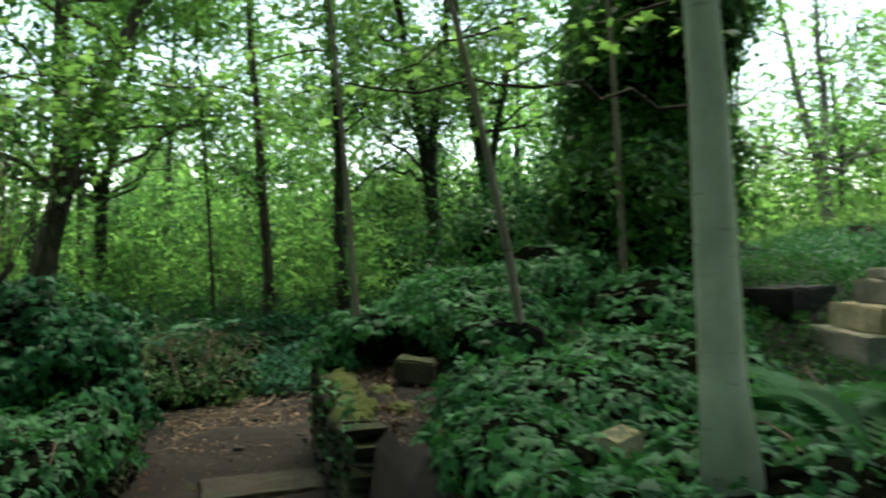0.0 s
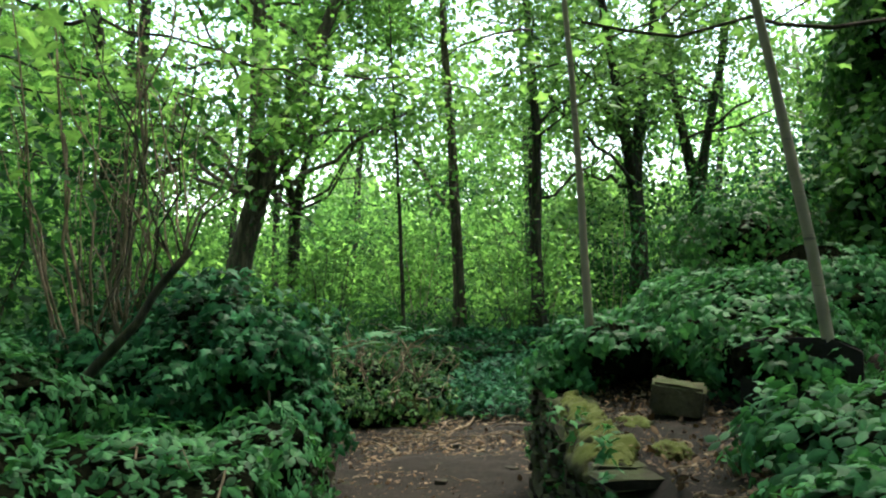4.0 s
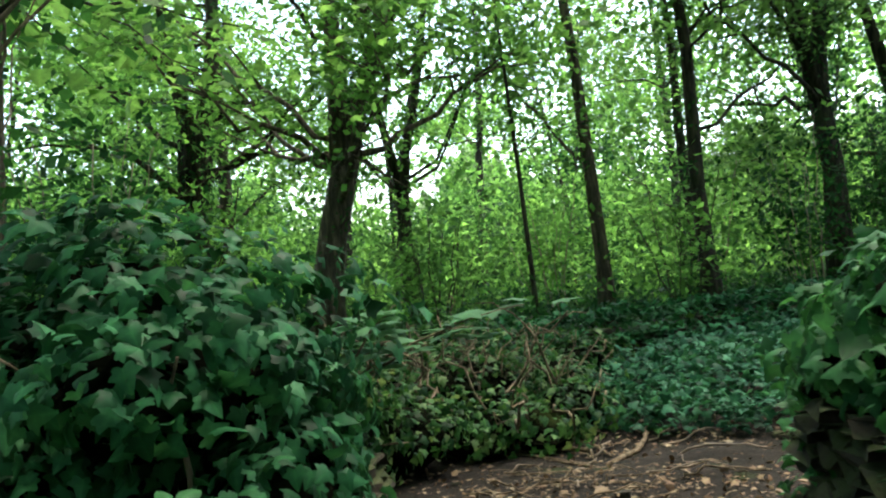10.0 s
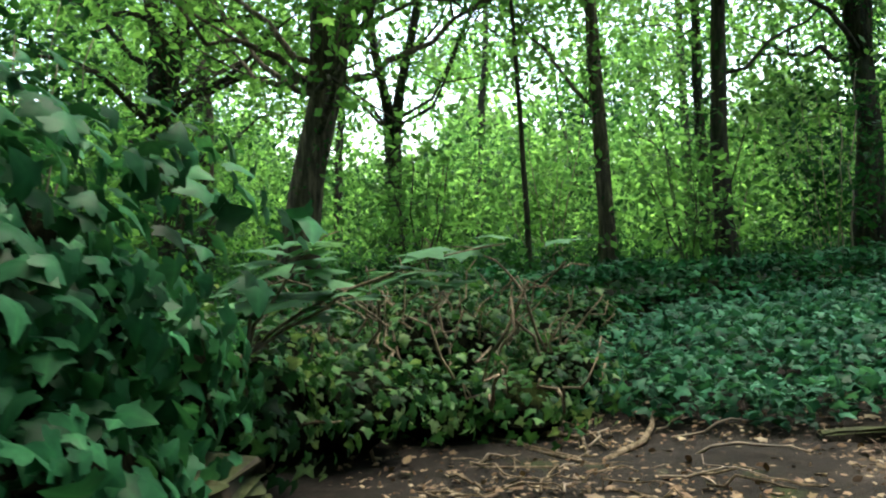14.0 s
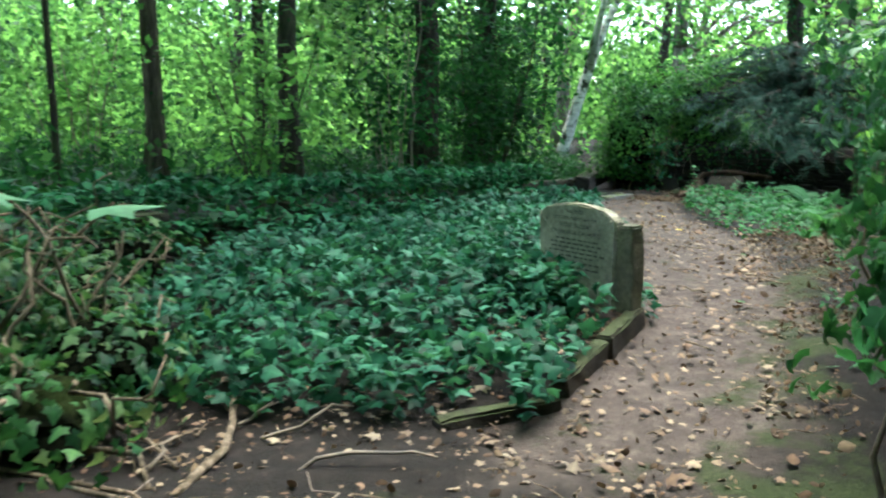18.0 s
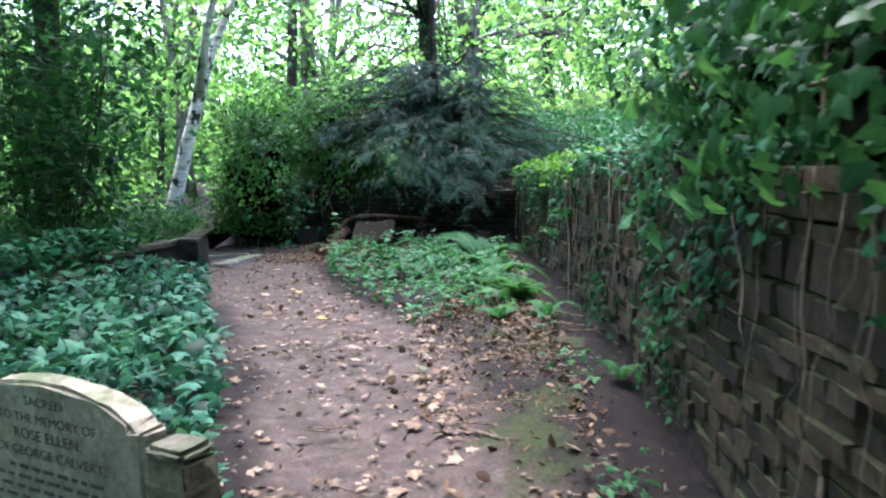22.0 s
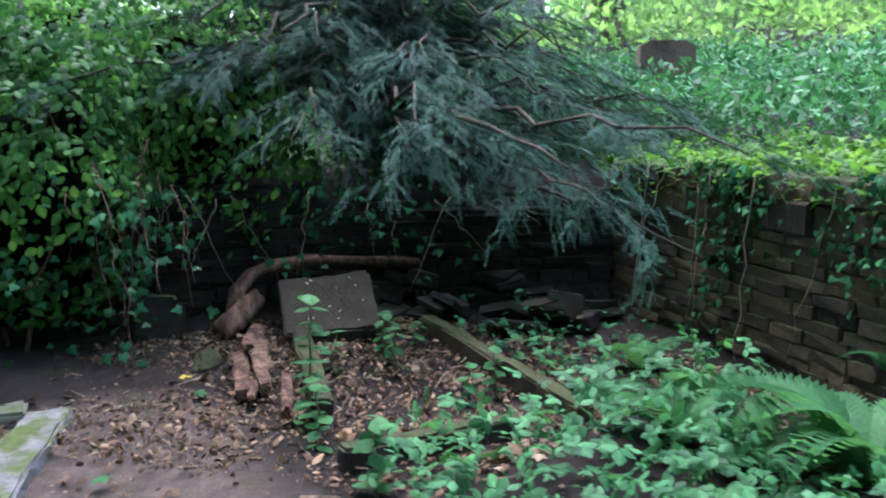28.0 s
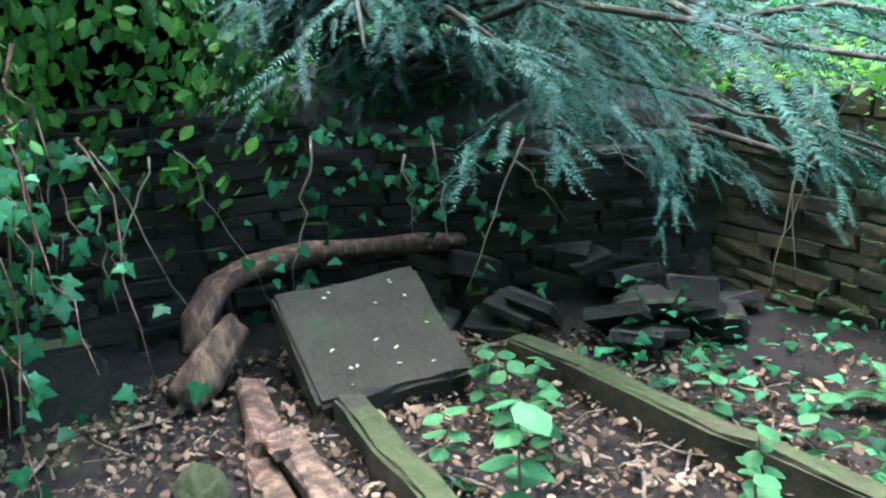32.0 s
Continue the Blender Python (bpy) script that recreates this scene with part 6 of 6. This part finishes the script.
def seedling(x, y, h, leafs, seed, size=0.072):
    rng = random.Random(seed)
    z = gz(x, y)
    ob = thing("seedling", (x, y, z), "upright seedling with paired rounded green leaves", "seedling")
    stalk = bend((x, y, z - 0.02), (x + 0.04, y + 0.02, z + h), 0.0, 7, seed, 0.012)
    bar("stalk", stalk, np.linspace(0.007, 0.003, 7), STEM, ob, 5, 0.05, seed, (x, y, z))
    me = bpy.data.meshes.new("leaf")
    tv, tp = LEAF["oval"]
    me.from_pydata([tuple(v * (1.25, 1, 1)) for v in tv], [], [tuple(int(i) for i in p) for p in tp])
    me.materials.append(FERN)
    for k in range(leafs):
        a = (k // 2 + 1) / (leafs / 2)
        p = Vector([np.interp(a, np.linspace(0, 1, 7), stalk[:, c]) for c in range(3)]) - Vector((x, y, z))
        f = new("leaf", me)
        f.parent = ob
        f.matrix_local = Matrix.LocRotScale(p, Euler((rng.uniform(-0.35, 0.2), rng.uniform(-0.2, 0.2), (k % 2) * math.pi + (k // 2) * 1.3 + rng.uniform(-0.3, 0.3))), (size * rng.uniform(0.8, 1.2),) * 3)


seedling(8.72, 14.1, 0.56, 20, 1, 0.088)
seedling(8.6, 14.02, 0.3, 12, 2, 0.08)
seedling(8.45, 13.9, 0.26, 10, 3, 0.075)
seedling(9.3, 14.35, 0.2, 8, 4, 0.08)
seedling(8.2, 13.5, 0.28, 10, 5, 0.08)
for k, (x, y, h) in enumerate([(9.62, 14.2, 0.24), (9.78, 14.3, 0.2), (9.5, 14.08, 0.22), (9.85, 14.12, 0.16), (9.42, 13.5, 0.24), (9.62, 13.3, 0.26), (9.9, 13.55, 0.18), (9.2, 13.55, 0.2)]):
    seedling(x, y, h, 10, 6 + k, 0.072)

# moss by the path
def cushion(x, y, rx, ry, h, turn, seed, mat, label):
    bm = bmesh.new()
    bmesh.ops.create_icosphere(bm, subdivisions=4, radius=1)
    for v in bm.verts:
        k = 1 + 0.3 * noise.noise(v.co * 1.8 + Vector((seed, 0, 0))) + 0.18 * noise.noise(v.co * 5) + 0.12 * noise.noise(v.co * 14)
        v.co = Vector((v.co.x * rx * k, v.co.y * ry * k, max(v.co.z, -0.3) * h * k))
    ob = part("moss_cushion", bm, mat, None)
    ob.data.polygons.foreach_set("use_smooth", [True] * len(ob.data.polygons))
    put(tagged(ob, label, "moss", "moss cushions"), x, y, gz(x, y) - 0.02, turn)


for k, (x, y, rx, ry, h, turn) in enumerate([(4.2, 7.5, 0.2, 0.1, 0.03, 42), (6.6, 9.2, 0.22, 0.12, 0.035, 45), (5.75, 8.85, 0.1, 0.07, 0.02, 20), (9.12, 14.98, 0.13, 0.08, 0.1, 30)]):
    cushion(x, y, rx, ry, h, turn, k, MOSS, "low brown-green moss cushion on the soil")


for k, (x, y, rx, ry) in enumerate([(1.28, 2.2, 0.12, 0.22), (1.3, 1.5, 0.1, 0.18)]):
    cushion(x, y, rx, ry, 0.07, 5 * k, 20 + k, BRIGHT_MOSS, "bright yellow-green moss along the top of the rubble wall")


def moss_blanket():
    """Moss and earth grown over the top of the wall end, hanging a little over its face."""
    ys, us = np.linspace(1.3, 2.85, 90), np.linspace(-1, 1, 21)
    y, u = np.meshgrid(ys, us)
    crest = np.interp(y, [1.0, 1.9, 2.85, 3.8], [0.8, 0.88, 1.0, 1.05])
    lump = np.array([[noise.noise(Vector((4 * a, 3 * b, 2))) + 0.5 * noise.noise(Vector((13 * a, 9 * b, 5))) + 0.25 * noise.noise(Vector((40 * a, 20 * b, 7))) for a, b in zip(ra, rb)] for ra, rb in zip(y, u)])
    taper = np.clip(np.minimum(y - 1.3, 2.85 - y) / 0.35, 0.05, 1) ** 0.5
    x = 0.97 + (0.14 + 0.04 * np.sin(5 * y)) * taper * u + 0.05 * lump
    z = crest - 0.05 + 0.075 * lump + 0.03 * taper - 0.12 * np.abs(u) ** 3
    n, m = len(ys), len(us)
    k = (np.arange(m - 1)[:, None] * n + np.arange(n - 1)[None]).ravel()
    ob = link_arrays("moss_cushion", np.stack([x, y, z], -1).reshape(-1, 3), np.stack([k, k + 1, k + 1 + n, k + n], 1), BRIGHT_MOSS)
    ob.data.polygons.foreach_set("use_smooth", [True] * len(ob.data.polygons))
    thick = ob.modifiers.new("thickness", "SOLIDIFY")
    thick.thickness = 0.06
    tagged(ob, "bright moss and soil over the rubble wall end", "moss", "moss cushions")


moss_blanket()
rw = np.random.default_rng(95)
trail = np.column_stack([0.8 + 0.08 * rw.uniform(size=420), rw.uniform(0.9, 4.15, 420)])
trail = trail[np.array([noise.noise(Vector((1.7 * y, 0, 5))) > -0.12 for _, y in trail])]
carpet("trailing_ivy", trail, "ivy_fine", 0.06, BRAMBLE, "ivy and bramble trailing down the rubble wall end", "ivy", 96, (0.0, 0.05), 120, (0.1, 2.0, 1.0), top=rw.uniform(0.25, 1.05, len(trail)) ** 0.8, droop=0.9, jitter=0.8)


# ---- litter ----
def litter():
    rng = np.random.default_rng(90)
    n = 5600
    i = rng.integers(0, len(PATHWAY) - 1, n)
    s = rng.uniform(0, 1, (n, 1))
    p = PATHWAY[i] * (1 - s) + PATHWAY[i + 1] * s + rng.normal(size=(n, 2)) * (0.75, 0.75)
    extra = np.vstack([spots_in(rng, [(8.2, 13.3), (9.2, 12.9), (10.9, 13.6), (10.3, 15.0), (9.2, 16.0), (8.0, 15.3)], 7500), spots_in(rng, [(-1.2, 6.3), (1.5, 6.3), (2.2, 7.6), (0.0, 8.2), (-1.5, 8.0)], 1100), spots_in(rng, [(-0.7, 4.4), (1.4, 4.6), (2.6, 6.4), (1.5, 6.9), (-0.9, 6.3)], 1300), spots_in(rng, [(-0.8, 2.0), (0.8, 2.0), (0.8, 4.4), (-0.8, 4.4)], 350), spots_in(rng, [(4.6, 7.6), (7.3, 9.8), (8.5, 11.2), (6.6, 10.6), (5.0, 9.0)], 1700), spots_in(rng, [(3.3, 6.25), (7.5, 10.05), (7.1, 10.3), (3.0, 6.6)], 1700), spots_in(rng, [(7.5, 10.05), (10.9, 13.1), (10.3, 13.4), (6.6, 10.4)], 2200), spots_in(rng, [(2.0, 7.7), (2.75, 7.7), (3.2, 8.1), (2.6, 8.4), (1.7, 7.9)], 800)])
    p = np.vstack([p, extra])
    p = np.vstack([p[~in_bank(p)], spots_in(rng, [(1.05, 0.2), (2.0, 0.2), (2.1, 3.6), (1.1, 3.9)], 2200)])
    p = p[(p[:, 1] > 0.0)]
    worn, _ = to_line(p, PATHWAY)
    pos = np.column_stack([p, ground_z(p) + rng.uniform(0.0, 0.02, len(p)) - 0.03 * smoothstep(1.0, 0.35, worn) + 0.01])
    size = (rng.gamma(2.2, 0.01, len(p)) + 0.013) * np.where(p[:, 1] > 13.0, 0.74, 0.88)
    far_in = (p[:, 1] > 13.2) | (p[:, 1] < 4.2) | (p[:, 0] - 0.9 * p[:, 1] > -2.8) | (rng.uniform(size=len(p)) < 0.52)
    for name, sel, mat, grow_ in (("leaf_litter", far_in, LITTER, 1.0), ("pale_leaf_litter", ~far_in, LITTER_PALE, 1.2)):
        ob = leaves(name, "oval" if mat is LITTER else "maple", pos[sel], np.tile((0, 0, 1.0), (sel.sum(), 1)), size[sel] * grow_, mat, None, 0.0, 0.6 if mat is LITTER else 0.25, 91)
        tagged(ob, "dry brown fallen leaves on the soil" if mat is LITTER else "pale dry fallen leaves scattered on the path", "leaf litter", kind="stuff")
    verts, faces = [], []
    for k in range(420):
        a = p[rng.integers(0, len(p))]
        way, ln = rng.uniform(0, 6.28), rng.uniform(0.06, 0.32)
        z = gz(*a) + 0.01
        q = bend((*a, z), (a[0] + math.cos(way) * ln, a[1] + math.sin(way) * ln, z + rng.uniform(-0.005, 0.02)), 0, 4, k, 0.01)
        v, f = tube(q, np.linspace(0.006, 0.003, 4) * rng.uniform(0.6, 1.5), 4)
        n0 = sum(len(u) for u in verts)
        verts.append(v)
        faces += [tuple(n0 + j for j in g) for g in f]
    tagged(link_mesh("twigs", np.vstack(verts), faces, STEM), "small dead twigs strewn over the ground", "twigs", kind="stuff")
    for k, (x, y) in enumerate([(6.9, 12.4), (5.6, 9.5), (3.0, 9.0), (0.17, 6.9), (8.9, 15.0), (8.75, 14.75), (6.2, 11.2), (4.4, 8.2), (7.6, 13.7), (7.9, 14.5)]):
        tv, tp = LEAF["maple"]
        me = bpy.data.meshes.new("fallen_leaf")
        me.from_pydata([tuple(v) for v in tv], [], [tuple(int(j) for j in t) for t in tp])
        me.materials.append(YELLOW if k % 2 == 0 else FERN)
        f = new("fallen_leaf", me)
        f.matrix_basis = Matrix.LocRotScale((x, y, gz(x, y) + 0.012), Euler((0.12, 0.1, k)), (0.08,) * 3)
        tagged(f, "freshly fallen yellow leaf on the ground" if k % 2 == 0 else "freshly fallen green leaf on the ground", "leaf", "fresh fallen leaves")


litter()

# bare branches on the ground by the ivy bed
for k, (pts, r0) in enumerate([([(0.26, 6.91, 0.03), (0.38, 7.1, 0.05), (0.52, 7.3, 0.06), (0.6, 7.6, 0.08), (0.66, 7.95, 0.12)], 0.026), ([(-0.29, 7.52, 0.05), (-0.05, 7.48, 0.07), (0.15, 7.38, 0.06), (0.17, 7.05, 0.03)], 0.02),
                                 ([(-0.2, 7.2, 0.04), (0.1, 6.9, 0.05), (0.6, 6.5, 0.03)], 0.013), ([(-0.6, 7.6, 0.04), (-0.3, 7.3, 0.06), (0.1, 7.0, 0.04), (0.25, 6.6, 0.03)], 0.012), ([(0.0, 7.9, 0.06), (0.2, 7.5, 0.07), (0.3, 7.2, 0.04)], 0.014), ([(-0.5, 6.8, 0.03), (0.0, 6.75, 0.05), (0.4, 6.95, 0.03)], 0.01)]):
    b = bar("fallen_branch", pts, np.linspace(r0, r0 * 0.6, len(pts)), STEM, None, 8, 0.15, k)
    tagged(b, "bare pale fallen branch on the trodden soil", "branch", "fallen branches")
rk = random.Random(61)
for k in range(30):
    x, y, way, ln = rk.uniform(-0.8, 0.8), rk.uniform(5.5, 7.7), rk.uniform(-1.2, 1.6), rk.uniform(0.25, 0.75)
    a = np.array((x, y, gz(x, y) + 0.015))
    x2, y2 = x + math.cos(way) * ln, y + math.sin(way) * ln
    b = bar("fallen_branch", bend(a, (x2, y2, gz(x2, y2) + rk.uniform(0.015, 0.06)), rk.uniform(-0.03, 0.01), 6, k, 0.025), np.linspace(0.009, 0.004, 6) * rk.uniform(0.6, 1.2), STEM if k % 3 else BARK_SLIM, None, 6, 0.15, k)
    tagged(b, "thin bare stick lying on the dark soil", "branch", "fallen branches")
for k in range(16):
    u_, v_ = rk.uniform(0.1, 0.9), rk.uniform(0.08, 0.92)
    tl_, tr_, bl_ = Vector((9.91, 15.08, 0.912)), Vector((10.24, 14.64, 0.932)), Vector((9.55, 14.79, 0.669))
    pt = tl_ + (tr_ - tl_) * u_ + (bl_ - tl_) * v_
    petal = part("fallen_petal", rubble(500 + k, rough=0.3), PETAL, None)
    petal.matrix_basis = Matrix.LocRotScale(pt + Vector((0, 0, 0.006)), Euler((0.3, 0.2, k)), (rk.uniform(0.008, 0.016), rk.uniform(0.006, 0.012), 0.003))
    tagged(petal, "small pale fallen petal on the slab", "petal", "fallen petals")
for k, (x, y) in enumerate([(0.5, 5.3), (0.15, 4.9), (0.75, 4.6), (0.3, 6.0), (-0.3, 5.6), (0.55, 6.55), (0.1, 4.2)]):
    st = part("loose_stone", rubble(120 + k), SLATE, None)
    st.matrix_basis = Matrix.LocRotScale((x, y, gz(x, y) - 0.012), Euler((0.05, 0.08, k)), (0.1 + 0.03 * (k % 3), 0.08, 0.05))
    tagged(st, "flat grey stone trodden into the path", "stone", "loose stones")

# ---- at the start ----
slab = part("paving_slab", block_mesh((1.05, 0.7, 0.09), 0.012, 0.003, 130, 4), SLATE, None)
put(tagged(slab, "worn grey paving slab across the path", "paving slab"), 0.3, 2.72, gz(0.3, 2.72) - 0.05, 4)
fence = thing("concrete_fence", (-1.77, 0.05, gz(-1.77, 0.05)), "grey concrete post with two low rails among brambles", "fence")
p0 = Vector(fence.location)
for name_, at_, size_, rz_ in (("post", (-1.77, 0.05, p0.z - 0.1), (0.17, 0.17, 1.13 - p0.z + 0.1), 20), ):
    o = part(name_, block_mesh(size_, 0.012, 0.002, 131), CONCRETE, fence)
    o.matrix_local = Matrix.Translation(-p0) @ pose(*at_, 0, 0, rz_)
for k, (a, b) in enumerate([((-1.88, 0.12, 1.0), (-4.2, 1.7, 1.05)), ((-1.74, -0.08, 0.96), (-1.45, -1.5, 1.02))]):
    a, b = Vector(a), Vector(b)
    d = b - a
    bm = block_mesh((d.length, 0.13, 0.13), 0.012, 0.002, 132 + k)
    o = part("rail", bm, CONCRETE, fence)
    m = (a + b) / 2
    o.matrix_local = Matrix.Translation(-p0) @ Matrix.LocRotScale((m.x, m.y, m.z - 0.065), Euler((0, -math.asin(d.z / d.length), math.atan2(d.y, d.x))), None)
pole = thing("leaning_pole", (-2.6, 2.8, 0.95), "dark dead branch leaning out of the ivy with bare shoots", "branch")
bar("branch_wood", bend((-2.95, 2.82, 0.6), (-1.68, 2.78, 2.04), 0.07, 11, 3, 0.012), np.linspace(0.05, 0.028, 11), BARK_DARK, pole, 9, 0.15, 3, (-2.6, 2.8, 0.95))
for k in range(28):
    rr = random.Random(700 + k)
    a = np.array((-2.75, 2.8, 0.85)) + (np.array((-1.7, 2.78, 2.0)) - np.array((-2.75, 2.8, 0.85))) * (1 - rr.uniform(0, 0.8) ** 1.6)
    b = a + (rr.gauss(-0.1, 0.5), rr.uniform(-0.5, 0.6), rr.uniform(0.8, 2.3))
    bar("twig", bend(a, b, rr.uniform(-0.1, 0.2), 8, k, 0.03), np.linspace(0.009, 0.003, 8) * rr.uniform(0.6, 1.25), STEM if k % 3 else BARK_DARK, pole, 5, 0.1, k, (-2.6, 2.8, 0.95))

# stones on the bank
st = thing("stone_block", (1.58, 2.35, gz(1.58, 2.35) + 0.03), "weathered square stone block under bramble", "stone block")
o = part("block", block_mesh((0.34, 0.26, 0.2), 0.02, 0.005, 140), STONE, st)
o.matrix_local = pose(0, 0, 0.0, 4, 8, -20)
put(tagged(part("gravestone", prism([(-0.36, 0), (0.36, 0), (0.36, 0.52), (0.2, 0.6), (-0.2, 0.6), (-0.36, 0.54)], 0.12, 0.015, 0.004, 180), STONE_DARK, None), "dark lichened gravestone standing in the bramble", "headstone"), 2.32, 2.15, gz(2.32, 2.15) - 0.06, -28, -4)
tomb = thing("stepped_tomb", (6.35, 1.6, gz(6.35, 1.6) + 0.1), "stepped sandstone tomb plinth on the bank", "tomb")
for k, (w, h, z) in enumerate([(1.9, 0.39, -0.15), (1.5, 0.24, 0.24), (1.15, 0.22, 0.48), (0.95, 0.1, 0.7)]):
    o = part("plinth_step", block_mesh((w, w * 0.8, h), 0.015, 0.004, 150 + k), STONE_PALE, tomb)
    o.matrix_local = pose(0, 0, z, 0, 0, -18)
put(tagged(part("ledger_stone", block_mesh((1.2, 0.6, 0.3), 0.02, 0.005, 160), STONE_DARK, None), "dark flat ledger stone on the bank", "ledger stone"), 5.95, 3.2, gz(5.95, 3.2) - 0.1, 30)
put(tagged(part("broken_stone", rubble(161, rough=0.35), STONE_PALE, None), "pale broken stone stump in the undergrowth", "broken stone"), *np.array((1.9, -0.9, gz(1.9, -0.9) + 0.06)), 20).scale = (0.25, 0.2, 0.3)
for k, (x, y, w, h, rz) in enumerate([(16.0, 13.75, 0.68, 0.62, -62)]):
    put(tagged(part("far_headstone", prism([(-w / 2, 0), (w / 2, 0), (w / 2, h * 0.9), (w * 0.3, h), (-w * 0.3, h), (-w / 2, h * 0.9)], 0.14, 0.015, 0.004, 170 + k), STONE_BROWN, None), "brown sandstone gravestone on the bank", "headstone"), x, y, gz(x, y) - 0.04, rz)

# broad-leaved shoot in the gap and the bare tangle over the scrub
shoot = thing("sycamore_shoot", (-1.5, 5.85, gz(-1.5, 5.85)), "sycamore shoots with wide flat pale green leaves", "sapling")
sb = np.array(shoot.location)
rs = np.random.default_rng(44)
for k, (dx, dy, z) in enumerate([(1.3, -0.05, 1.32), (0.95, 0.15, 1.2), (0.55, -0.12, 1.4), (0.2, 0.1, 1.28)]):
    spray = bend(sb + (0.05, 0, 0.75), (sb[0] + dx, sb[1] + dy, z), -0.1, 8, k, 0.015)
    bar("stalk", np.vstack([[sb], spray]), np.linspace(0.012, 0.003, 9), STEM, shoot, 5, 0.1, k, sb)
    lp = spray[rs.integers(2, 8, 12)] + rs.uniform(-1, 1, (12, 3)) * (0.18, 0.18, 0.07)
    single_leaves(shoot, "maple", lp, np.tile((0, -0.06, 1.0), (12, 1)), rs.uniform(0.16, 0.27, 12), SHOOT, 0.06, 0.1, 5 + k)
tangle = thing("bare_tangle", (-1.15, 9.2, gz(-1.15, 9.2)), "tangle of bare pale stems over the ivy scrub", "branches")
tb = np.array(tangle.location)
for k in range(80):
    rr = np.random.default_rng(800 + k)
    a = np.array((-0.9, 8.5, 0.28)) + rr.normal(size=3) * (0.55, 0.55, 0.1)
    b = a + rr.normal(size=3) * (0.55, 0.4, 0.2) + (0, 0, 0.55)
    bar("bare_stem", bend(a, b, rr.uniform(-0.3, 0.15), 9, k, 0.045), np.linspace(0.015, 0.005, 9), STEM, tangle, 5, 0.12, k, tb)
